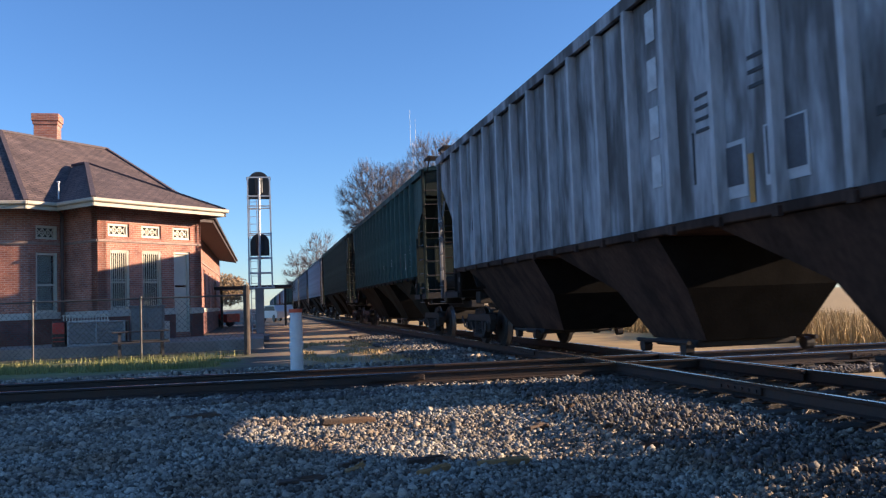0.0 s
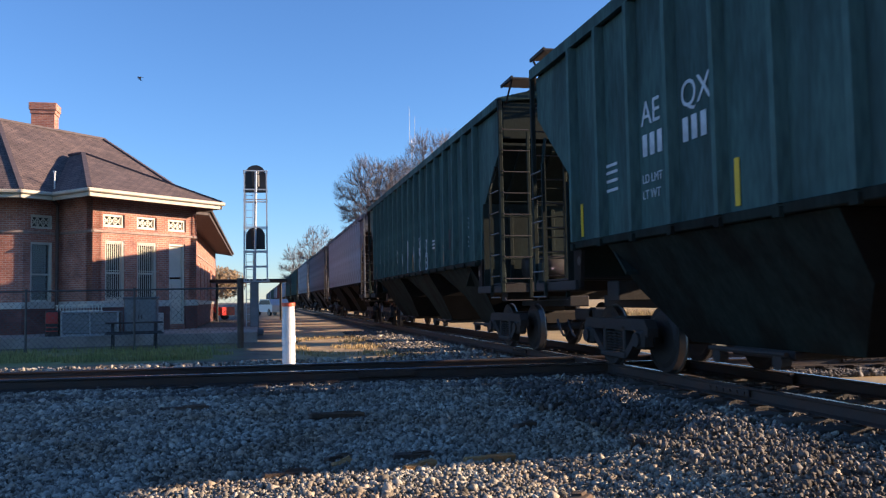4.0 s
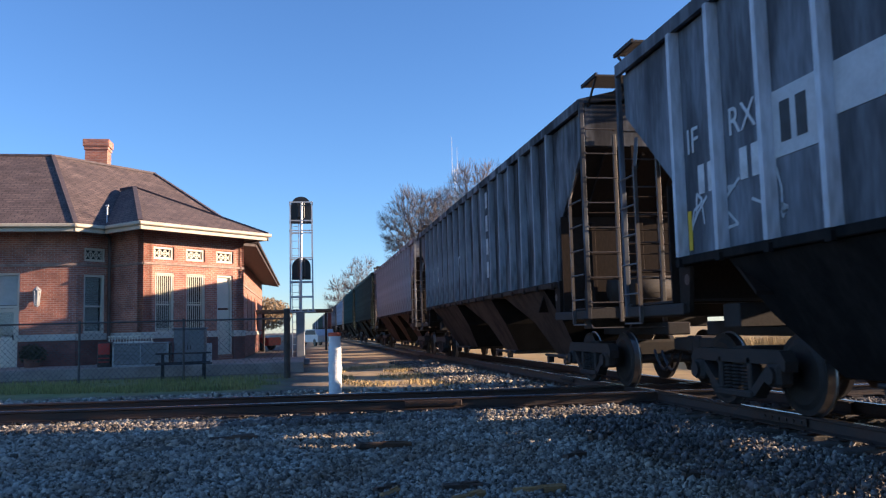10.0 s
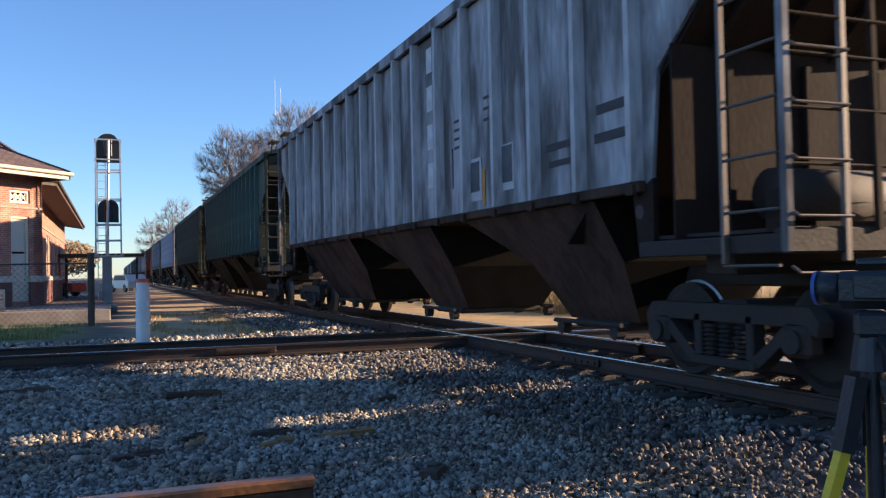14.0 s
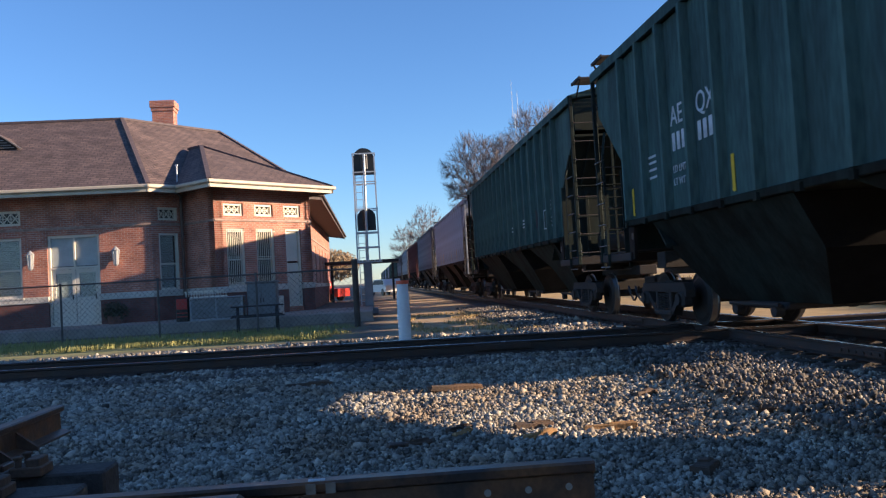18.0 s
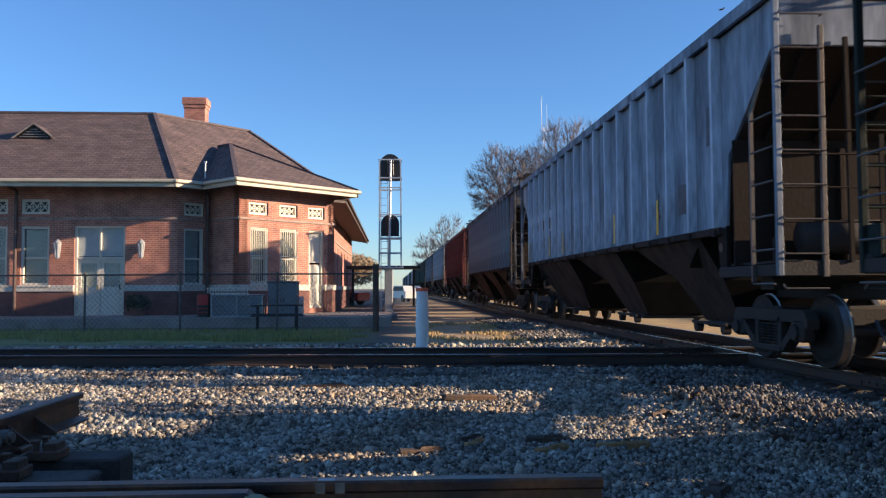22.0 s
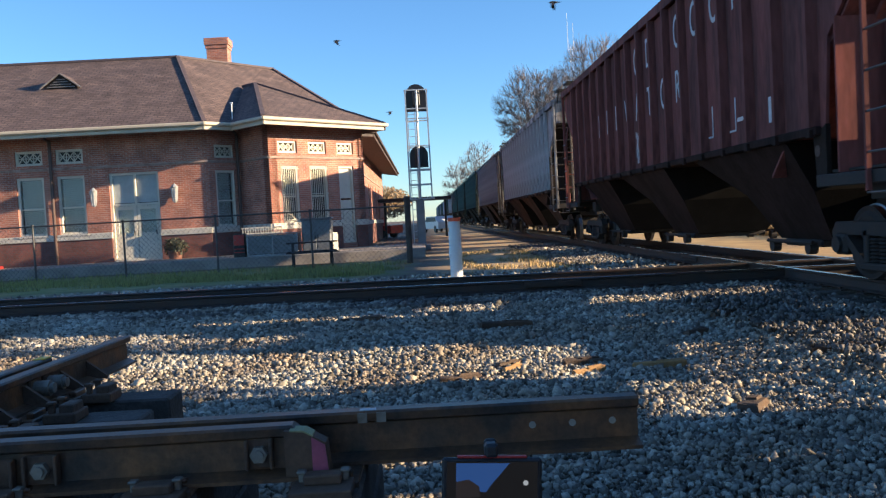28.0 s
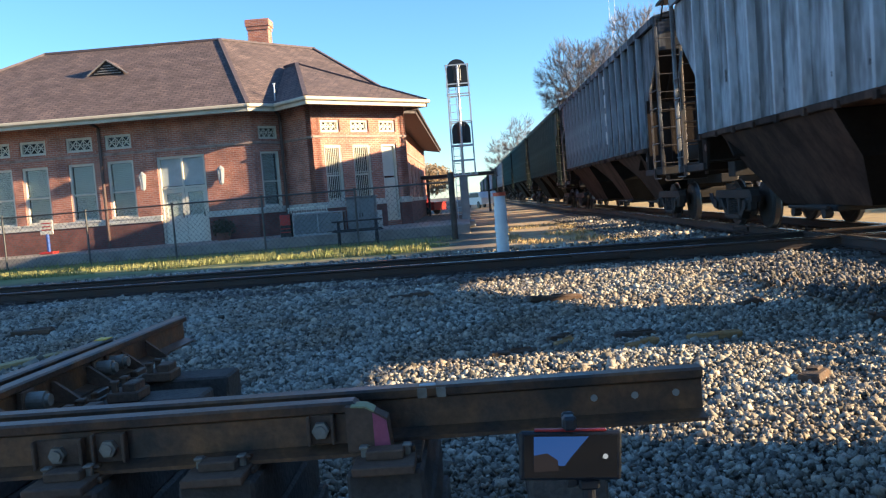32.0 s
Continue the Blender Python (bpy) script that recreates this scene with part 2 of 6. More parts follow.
        uv.foreach_set("uv", co)
        me.update()
        return me


def part(name, mb, mats, parent, label=""):
    """One mesh object under a thing or under a part."""
    ob = new(name, mb.mesh(name, mats if isinstance(mats, (list, tuple)) else [mats]))
    ob.parent = parent
    if label:
        ob["label"] = label
    return ob


def thing(name, label, category, group="", kind="", at=None):
    ob = new(name)
    ob.empty_display_size = 0.2
    if at is not None:
        ob.matrix_world = at
    return tagged(ob, label, category, group, kind)


def solid(name, mb, mats, label, category="", group="", kind="", at=None):
    ob = new(name, mb.mesh(name, mats if isinstance(mats, (list, tuple)) else [mats]))
    if at is not None:
        ob.matrix_world = at
    return tagged(ob, label, category, group, kind)

# ---- ground ----
RZ = 0.22  # rail top


def ground_material():
    m = mat("ground_soil", (0.13, 0.105, 0.085), 0.95, 0, 0.3, 0.8, 20, 0.4)
    n, l = m.node_tree.nodes, m.node_tree.links
    b = n["Principled BSDF"]
    co = n.new("ShaderNodeTexCoord")
    sep = n.new("ShaderNodeSeparateXYZ")
    l.new(co.outputs["Object"], sep.inputs[0])
    base = b.inputs["Base Color"].links[0].from_socket

    def layer(colour1, colour2, masks, scale):
        nonlocal base
        noi = n.new("ShaderNodeTexNoise")
        noi.inputs["Scale"].default_value, noi.inputs["Detail"].default_value = scale, 7
        l.new(co.outputs["Object"], noi.inputs["Vector"])
        cr = n.new("ShaderNodeValToRGB")
        cr.color_ramp.elements[0].position, cr.color_ramp.elements[1].position = 0.35, 0.65
        cr.color_ramp.elements[0].color, cr.color_ramp.elements[1].color = (*colour1, 1), (*colour2, 1)
        l.new(noi.outputs["Fac"], cr.inputs[0])
        fac = None
        for axis, a, c in masks:
            mr = n.new("ShaderNodeMapRange")
            mr.inputs["From Min"].default_value, mr.inputs["From Max"].default_value = a, c
            add = n.new("ShaderNodeMath")
            add.operation = "MULTIPLY_ADD"
            l.new(noi.outputs["Fac"], add.inputs[0])
            add.inputs[1].default_value = 2.0
            l.new(sep.outputs[axis], add.inputs[2])
            l.new(add.outputs[0], mr.inputs[0])
            if fac is None:
                fac = mr.outputs[0]
            else:
                mu = n.new("ShaderNodeMath")
                mu.operation = "MULTIPLY"
                l.new(fac, mu.inputs[0])
                l.new(mr.outputs[0], mu.inputs[1])
                fac = mu.outputs[0]
        mix = n.new("ShaderNodeMix")
        mix.data_type = "RGBA"
        l.new(fac, mix.inputs["Factor"])
        l.new(base, mix.inputs[6])
        l.new(cr.outputs[0], mix.inputs[7])
        base = mix.outputs[2]
    layer((0.20, 0.195, 0.19), (0.11, 0.10, 0.095), [("Y", 18.6, 17.6), ("X", 10.4, 9.4)], 9)
    layer((0.15, 0.185, 0.05), (0.27, 0.24, 0.10), [("Y", 20.0, 21.5), ("Y", 29.0, 27.5), ("X", 1.0, -0.5)], 1.5)
    layer((0.50, 0.34, 0.13), (0.36, 0.235, 0.09), [("X", 8.8, 10.4)], 1.2)
    layer((0.52, 0.37, 0.20), (0.32, 0.225, 0.13), [("Y", 18.2, 19.4), ("X", 0.9, 1.9), ("X", 6.0, 5.0)], 2.2)
    # soil along the main line darkened as well, for the shade there
    layer((0.06, 0.048, 0.04), (0.04, 0.033, 0.028), [("X", 5.0, 5.6), ("X", 9.3, 8.7)], 3)
    l.new(base, b.inputs["Base Color"])
    return m


GROUND = ground_material()


def lie(x, y):
    """Height of the ground: the yard lies a little lower than the two track beds."""
    h = -0.22 * min(1.0, max(0.0, (12.3 - y) / 4.8))
    return h * (1 - min(1.0, max(0.0, (x - 3.2) / 1.7)))


g = MB()
xs = [-900, -60, -20] + [-12 + i for i in range(15)] + [3.2, 3.6, 4.05, 4.5, 4.9, 6, 12, 60, 900]
ys = [-400, -40, -10] + [0.5 * i for i in range(0, 15)] + [7.5, 8.3, 9.1, 9.9, 10.7, 11.5, 12.3, 14, 20, 60, 300, 1500]
for i in range(len(xs) - 1):
    for j in range(len(ys) - 1):
        g.face([(x, y, lie(x, y) - 0.03) for x, y in ((xs[i], ys[j]), (xs[i + 1], ys[j]), (xs[i + 1], ys[j + 1]), (xs[i], ys[j + 1]))])
solid("ground", g, GROUND, "flat gravel, dirt and winter grass beside the tracks", kind="structure")

PLATFORM = mat("worn_concrete", (0.34, 0.30, 0.26), 0.9, 0, 0.35, 1.2, 30, 0.2, (0.17, 0.145, 0.125))
g = MB()
g.box((-14, 31.2, 0.13), (28, 6.0, 0.36), 0, None, 0.02)
solid("pavement", g, PLATFORM, "low worn concrete platform along the station", kind="structure")


# ---- tracks ----
def rail_profile(h=0.17):
    return [(-0.07, 0), (0.07, 0), (0.07, 0.012), (0.012, 0.03), (0.009, h - 0.045), (0.034, h - 0.033), (0.036, h - 0.008), (0.028, h), (-0.028, h), (-0.036, h - 0.008), (-0.034, h - 0.033), (-0.009, h - 0.045), (-0.012, 0.03), (-0.07, 0.012)]


def rail_mesh(length, h=0.17):
    """A rail along y from 0 to length, base at z 0, with a bright running surface."""
    m = MB()
    m.prism(rail_profile(h), "y", 0, length)
    for i, f in enumerate(m.f):
        if len(f) == 4 and all(m.v[k][2] > h - 0.0081 for k in f):
            m.m[i] = 1
    return m


def track(name, label, at, length, ties, hide=()):
    t = thing(name, label, "railway track", kind="structure", at=at)
    r = rail_mesh(length).mesh("rail", [RAIL, RAILTOP])
    for x in (-0.752, 0.752):
        o = new("rail", r)
        o.parent, o.location = t, (x, 0, RZ - 0.17)
    return t


TRACK_X, CROSS_Y, CROSS_TILT = 6.35, 13.95, -4.4
main_track = track("main_track", "main railway line of worn steel rails on creosoted ties", pose(TRACK_X, -30, 0), 330, 0)
cross_track = track("cross_track", "second railway line crossing the first at grade", pose(-45, CROSS_Y + 45 * math.tan(radians(-CROSS_TILT)), 0, 0, 0, -90 + CROSS_TILT), 110, 0)


# ---- station ----
def wall_panel(mb, p0, p1, z0, z1, holes, thick=0.35, mi=0, ri=0):
    """A wall from p0 to p1 in plan, outer face to the right of the way, with holes (s0, s1, za, zb) through it."""
    p0, p1 = Vector((*p0, 0)), Vector((*p1, 0))
    L = (p1 - p0).length
    d = (p1 - p0) / L
    inn = Vector((-d.y, d.x, 0)) * thick
    ss = sorted({0, L, *[h[0] for h in holes], *[h[1] for h in holes]})
    zs = sorted({z0, z1, *[h[2] for h in holes], *[h[3] for h in holes]})

    def P(s, z, k=0):
        q = p0 + d * s + inn * k
        return (q.x, q.y, z)
    for a, b in zip(ss, ss[1:]):
        for c, e in zip(zs, zs[1:]):
            if any(h[0] <= a + 1e-6 and h[1] >= b - 1e-6 and h[2] <= c + 1e-6 and h[3] >= e - 1e-6 for h in holes):
                continue
            mb.face([P(a, c), P(b, c), P(b, e), P(a, e)], mi)
            mb.face([P(b, c, 1), P(a, c, 1), P(a, e, 1), P(b, e, 1)], mi)
    for a, b, c, e in holes:
        mb.face([P(a, c), P(a, c, 1), P(b, c, 1), P(b, c)], ri)
        mb.face([P(a, e), P(b, e), P(b, e, 1), P(a, e, 1)], ri)
        mb.face([P(a, c), P(a, e), P(a, e, 1), P(a, c, 1)], ri)
        mb.face([P(b, c), P(b, c, 1), P(b, e, 1), P(b, e)], ri)
    for s in (0, L):
        mb.face([P(s, z0), P(s, z1), P(s, z1, 1), P(s, z0, 1)], mi)
    mb.face([P(0, z1), P(L, z1), P(L, z1, 1), P(0, z1, 1)], mi)


station = thing("station_building", "old red brick railway station with slate hip roof and cream trim", "station building")
WT, FL = 5.12, 0.3
A0, A1 = (-22.8, 31.3), (-7.95, 31.3)
CH = -39.25  # chamfer wall x - y
BP = -36.45  # bay wall x - y
BLc, BRc = (-5.6, -5.6 - BP), (-2.35, -2.35 - BP)
k = (BP - CH) / 2
C1, C2 = (BLc[0] - k, BLc[1] + k), (BRc[0] - k, BRc[1] + k)
WBX = -3.2
C3 = (WBX, WBX - CH)
WALLS = [("wall_front", A0, A1), ("wall_corner", A1, C1), ("wall_bay_side", C1, BLc), ("wall_bay", BLc, BRc), ("wall_bay_back", BRc, C2), ("wall_corner_back", C2, C3), ("wall_side", C3, (WBX, 67)), ("wall_rear", (WBX, 67), (-14, 67)), ("wall_inner", (-14, 67), (-14, 42)), ("wall_back", (-14, 42), (-22.8, 42)), ("wall_end", (-22.8, 42), A0)]
WIN_A = [-18.3, -16.9, -15.1, -13.6]
holes = {w[0]: [] for w in WALLS}
OPEN = []  # wall, s0, s1, z0, z1, kind
for x in WIN_A:
    w = 1.02
    OPEN.append(("wall_front", x - A0[0], x + w - A0[0], 1.42, 3.6, "window"))
    OPEN.append(("wall_front", x - A0[0] - 0.0, x + w - A0[0], 4.05, 4.6, "grille"))
for x in (-20.2, -21.8):
    OPEN.append(("wall_front", x - A0[0], x + 1.02 - A0[0], 1.42, 3.6, "window"))
OPEN.append(("wall_front", -11.68 - A0[0], -9.84 - A0[0], FL, 3.62, "double_door"))
OPEN.append(("wall_corner", 0.28, 1.12, 1.42, 3.55, "window"))
OPEN.append(("wall_corner", 0.28, 1.12, 4.02, 4.52, "grille"))
for a, b in ((0.5, 1.3), (1.85, 2.7)):
    OPEN.append(("wall_bay", a, b, 1.42, 3.58, "barred_window"))
OPEN.append(("wall_bay", 3.27, 4.05, 0.5, 3.58, "side_door"))
for a, b in ((0.42, 1.3), (1.83, 2.7), (3.24, 4.08)):
    OPEN.append(("wall_bay", a, b, 4.05, 4.52, "grille"))
for i in range(7):
    s = 2.0 + i * 3.6
    OPEN.append(("wall_side", s, s + 1.1, 1.42, 3.58, "window"))
for o in OPEN:
    holes[o[0]].append(o[1:5])
for name, p, q in WALLS:
    mb = MB()
    wall_panel(mb, p, q, FL - 0.3, WT, holes[name])
    part(name, mb, [BRICK], station)


def frame_of(name):
    p, q = [(w[1], w[2]) for w in WALLS if w[0] == name][0]
    d = Vector((q[0] - p[0], q[1] - p[1], 0)).normalized()
    return Matrix(((d.x, -d.y, 0, p[0]), (d.y, d.x, 0, p[1]), (0, 0, 1, 0), (0, 0, 0, 1)))  # s along x, inwards y


def band(name, z0, z1, out, m, label, skip=()):
    for wn_, p, q in WALLS[:7]:
        fr = frame_of(wn_)
        L = math.dist(p, q)
        cuts = sorted([(h[0], h[1]) for h in holes[wn_] if h[2] < z1 and h[3] > z0])
        s, mb = 0.0, MB()
        for a, b in cuts + [(L, L)]:
            if a - s > 0.02:
                mb.box(((s + a) / 2, -out / 2 + 0.02, (z0 + z1) / 2), (a - s + (out if s == 0 or a == L else 0) * 0.4, out + 0.04, z1 - z0), 0, None, 0.012)
            s = max(s, b)
        if mb.f:
            o = part(name, mb, m, station, label)
            o.matrix_basis = fr


band("base_course", FL - 0.3, 1.19, 0.06, BRICK_DARK, "darker brick base")
band("sill_course", 1.19, 1.42, 0.10, STONE, "pale stone sill course")
# besides dust, the belt's pale colour stands for light on its ledge
band("belt_course", 3.84, 3.93, 0.05, mat("dusty_sunlit_brick_course", (0.40, 0.30, 0.25), 0.85, 0, 0.35, 5, 30, 0.4, (0.22, 0.12, 0.09)), "dusty brick belt course, paled for light on its ledge")

# roof
SL = 0.6
E0, E1 = (-23.9, 30.1), (-7.7, 30.1)
cE = E1[0] - E1[1]
BL, BR = (-5.45, 29.42), (-1.35, 33.52)
cB = BL[0] - BL[1]
s2 = (cB - cE) / 2
J, K = (BL[0] - s2, BL[1] + s2), (BR[0] - s2, BR[1] + s2)
E3 = (-1.95, -1.95 - cE)
ZE, RUN = 5.2, 6.0
ZR = ZE + SL * RUN
hp = RUN / math.cos(radians(22.5))
R1 = (E1[0] - hp * math.sin(radians(22.5)), E1[1] + hp * math.cos(radians(22.5)))
R2 = (-6.82, 39.9)
R0 = (E0[0] + RUN, E0[1] + RUN)
ROOF = [
    ("roof_front", [(*E0, ZE), (*E1, ZE), (*R1, ZR), (*R0, ZR)]),
    ("roof_corner", [(*E1, ZE), (*E3, ZE), (*R2, ZR), (*R1, ZR)]),
    ("roof_side", [(*E3, ZE), (E3[0], 68.2, ZE), (R2[0], 62.2, ZR), (*R2, ZR)]),
    ("roof_end", [(E0[0], E0[1] + 12, ZE), (*E0, ZE), (*R0, ZR)]),
    ("roof_back", [(-12, E0[1] + 12, ZE), (E0[0], E0[1] + 12, ZE), (*R0, ZR), (*R1, ZR), (-12.5, 42.2, ZR)]),
    ("roof_inner", [(R1[0], R1[1], ZR), (*R2, ZR), (R2[0], 62.2, ZR), (-14, 68.2, ZE), (-14, 42.1, ZE), (-12.5, 42.1, ZR)]),
]
for name, pts in ROOF:
    mb = MB()
    mb.face(pts)
    mb.face([(x, y, z - 0.12) for x, y, z in pts][::-1])
    part(name, mb, SLATE, station)
PK, QK = (-6.67, 34.7, 7.25), (-7.3, 35.33, 7.25)
for name, pts in (("bay_roof_front", [(*BL, ZE), (*BR, ZE), PK]), ("bay_roof_side", [(*J, ZE), (*BL, ZE), PK, QK]), ("bay_roof_back", [(*BR, ZE), (*K, ZE), QK, PK])):
    mb = MB()
    mb.face([(x, y, z + 0.01) for x, y, z in pts])
    part(name, mb, SLATE, station)
# hips and ridges capped
CAP = mat("ridge_tile", (0.10, 0.075, 0.08), 0.8)
for a, b in (((*E1, ZE), (*R1, ZR)), ((*R0, ZR), (*R1, ZR)), ((*R1, ZR), (*R2, ZR)), ((*E3, ZE), (*R2, ZR)), ((*E0, ZE), (*R0, ZR)), ((*BL, ZE), PK), ((*BR, ZE), PK), (PK, QK), ((*R2, ZR), (R2[0], 62.2, ZR))):
    mb = MB()
    mb.bar((a[0], a[1], a[2] + 0.02), (b[0], b[1], b[2] + 0.02), 0.16, 0, 0.09)
    part("hip_cap", mb, CAP, station)
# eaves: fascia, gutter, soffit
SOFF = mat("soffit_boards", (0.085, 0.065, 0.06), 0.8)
EAVE = [E0, E1, J, BL, BR, K, E3, (E3[0], 68.2)]
INN = [(A0[0], 31.3), A1, C1, BLc, BRc, C2, C3, (WBX, 67)]
for i in range(len(EAVE) - 1):
    p, q = EAVE[i], EAVE[i + 1]
    if math.dist(p, q) < 0.05:
        continue
    d = Vector((q[0] - p[0], q[1] - p[1], 0))
    L = d.length
    d.normalize()
    o = Vector((d.y, -d.x, 0))
    mid = (Vector((*p, 0)) + Vector((*q, 0))) / 2
    rot = Matrix.Rotation(math.atan2(d.y, d.x), 3, "Z")
    mb = MB()
    c = mid - o * 0.03
    mb.box((c.x, c.y, ZE - 0.17), (L + 0.05, 0.06, 0.2), 0, rot, 0.01)
    # boards from the bay's back corner on are coloured dark
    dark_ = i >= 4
    part("fascia", mb, SOFF if dark_ else CREAM, station, "dark fascia board" if dark_ else "cream painted fascia board")
    mb = MB()
    c = mid + o * 0.05
    mb.box((c.x, c.y, ZE - 0.06), (L + 0.2, 0.13, 0.13), 0, rot, 0.03)
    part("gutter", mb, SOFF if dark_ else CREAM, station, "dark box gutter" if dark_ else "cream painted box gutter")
    mb = MB()
    a, b = INN[i], INN[i + 1]
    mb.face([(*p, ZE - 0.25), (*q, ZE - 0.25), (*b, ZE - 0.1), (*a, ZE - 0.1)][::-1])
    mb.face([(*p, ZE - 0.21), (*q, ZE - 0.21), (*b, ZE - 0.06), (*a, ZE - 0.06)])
    part("soffit", mb, SOFF, station, "dark soffit boards")


def fill(o):
    """Window, door or grille in an opening, built in the wall's own frame."""
    wname, s0, s1, z0, z1, kind = o
    fr = frame_of(wname)
    w, h, cx, cz = s1 - s0, z1 - z0, (s0 + s1) / 2, (z0 + z1) / 2
    nm = {"window": "window", "barred_window": "window", "grille": "transom_grille", "double_door": "door", "side_door": "door"}[kind]
    root = MB()
    fw = 0.09
    for x, z, sx, sz in ((s0 + fw / 2, cz, fw, h), (s1 - fw / 2, cz, fw, h), (cx, z1 - fw / 2, w - 2 * fw, fw), (cx, z0 + fw / 2, w - 2 * fw, fw)):
        root.box((x, 0.12, z), (sx, 0.12, sz), 0, None, 0.008)
    if kind in ("window", "barred_window"):
        root.box((cx, 0.13, z0 + h * 0.46), (w - 2 * fw, 0.07, 0.06), 0, None, 0.006)
    if kind == "double_door":
        zt = z0 + 2.12
        root.box((cx, 0.12, zt), (w - 2 * fw, 0.1, 0.09), 0, None, 0.006)
        root.box((cx, 0.12, (zt + z1) / 2), (0.07, 0.1, z1 - zt), 0, None, 0.006)
    ob = part(nm, root, WHITE, station, "white painted timber frame" if "door" in kind else "")
    ob.matrix_basis = fr

    def sub(name, mb, m, label=""):
        return part(name, mb, m, ob, label)
    if kind in ("window", "barred_window"):
        for a, b, y in ((z0 + fw, z0 + h * 0.46, 0.17), (z0 + h * 0.46, z1 - fw, 0.14)):
            mb = MB()
            mb.box((cx, y, (a + b) / 2), (w - 2 * fw, 0.012, b - a), 0)
            p = sub("pane", mb, GLASS if kind == "window" else DARKGLASS)
            p.visible_shadow = False
        mb = MB()
        nb = 28
        for i in range(nb):
            mb.box((cx, 0.30, z0 + fw + (h - 2 * fw) * (i + 0.5) / nb), (w - 2 * fw, 0.02, (h - 2 * fw) / nb * 0.86), 0, Matrix.Rotation(0.5, 3, "X"))
        if kind == "window":
            sub("blind", mb, BLIND, "pale slatted window blind")
        else:
            mb = MB()
            mb.box((cx, 0.32, z1 - 0.55), (w - 2 * fw, 0.02, 0.75), 0)
            sub("roller_blind", mb, mat("yellowed_blind", (0.42, 0.38, 0.25), 0.8) if "yellowed_blind" not in bpy.data.materials else bpy.data.materials["yellowed_blind"], "half lowered yellowed roller blind")
        mb = MB()
        mb.box((cx, -0.02, z0 - 0.03), (w + 0.16, 0.2, 0.08), 0, None, 0.01)
        sub("sill", mb, STONE)
    if kind == "barred_window":
        for i in range(9):
            x = s0 + 0.06 + (w - 0.12) * i / 8
            mb = MB()
            mb.bar((x, -0.03, z0 + 0.02), (x, -0.03, z1 - 0.02), 0.018)
            sub("window_bar", mb, WHITE, "white painted iron window bar")
        for z in (z0 + 0.12, cz, z1 - 0.12):
            mb = MB()
            mb.bar((s0, -0.03, z), (s1, -0.03, z), 0.022)
            sub("cross_bar", mb, WHITE)
    if kind == "grille":
        mb = MB()
        n = 3
        for i in range(n):
            xa, xb = s0 + fw + (w - 2 * fw) * i / n, s0 + fw + (w - 2 * fw) * (i + 1) / n
            mb.bar((xa, 0.12, z0 + fw), (xb, 0.12, z1 - fw), 0.03)
            mb.bar((xa, 0.12, z1 - fw), (xb, 0.12, z0 + fw), 0.03)
            mb.bar((xb, 0.12, z0 + fw), (xb, 0.12, z1 - fw), 0.025)
            mb.bar((xa, 0.12, cz), (xb, 0.12, cz), 0.025)
        sub("lattice", mb, WHITE)
        mb = MB()
        mb.box((cx, 0.22, cz), (w - 0.1, 0.012, h - 0.1), 0)
        sub("pane", mb, GLASS)
    if kind == "double_door":
        zt = z0 + 2.12
        for i, (a, b) in enumerate(((s0 + fw, cx), (cx, s1 - fw))):
            mb = MB()
            ww = b - a - 0.02
            c = (a + b) / 2
            for x, z, sx, sz in ((a + 0.07, (z0 + zt) / 2, 0.12, zt - z0 - 0.06), (b - 0.07, (z0 + zt) / 2, 0.12, zt - z0 - 0.06), (c, z0 + 0.55, ww - 0.24, 1.0), (c, zt - 0.12, ww - 0.24, 0.14)):
                mb.box((x, 0.16, z), (sx, 0.05, sz), 0, None, 0.008)
            leaf = sub("door_leaf", mb, WHITE, "white painted half glazed door leaf")
            mb = MB()
            mb.box((c, 0.17, z0 + 1.5), (ww - 0.22, 0.012, 0.95), 0)
            sub("pane", mb, GLASS).visible_shadow = False
            mb = MB()
            mb.box((c, 0.24, z0 + 1.5), (ww - 0.22, 0.01, 0.95), 0)
            sub("blind", mb, BLIND, "pale drawn blind")
            mb = MB()
            hx = b - 0.1 if i == 0 else b - 0.12
            mb.box((hx, 0.1, z0 + 1.05), (0.035, 0.05, 0.18), 0, None, 0.008)
            sub("door_handle", mb, BLACK)
            mb = MB()
            mb.box((c, 0.17, (zt + z1) / 2), (ww, 0.012, z1 - zt - 0.14), 0)
            sub("transom_pane", mb, COVER, "pale covered transom light")
    if kind == "side_door":
        mb = MB()
        zt = z0 + 1.75
        mb.box((cx, 0.16, (z0 + zt) / 2), (w - 0.18, 0.05, zt - z0 - 0.05), 0, None, 0.01)
        for z in (z0 + 0.5, z0 + 1.25):
            mb.box((cx, 0.125, z), (w - 0.42, 0.03, 0.55), 0, None, 0.012)
        sub("door_leaf", mb, WHITE, "white panelled door leaf")
        mb = MB()
        mb.box((cx, 0.17, (zt + z1) / 2), (w - 0.18, 0.03, z1 - zt - 0.1), 0)
        sub("transom_panel", mb, WHITE, "white covered transom")


for o in OPEN:
    fill(o)
# near-black sheets added behind the openings, standing for the rooms' shade
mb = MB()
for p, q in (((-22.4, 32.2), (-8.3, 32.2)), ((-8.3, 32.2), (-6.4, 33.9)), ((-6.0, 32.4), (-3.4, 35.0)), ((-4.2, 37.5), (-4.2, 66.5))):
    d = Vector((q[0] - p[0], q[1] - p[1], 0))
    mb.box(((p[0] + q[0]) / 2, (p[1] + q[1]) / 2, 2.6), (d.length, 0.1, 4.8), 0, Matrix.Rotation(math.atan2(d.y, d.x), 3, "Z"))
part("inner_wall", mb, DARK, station)
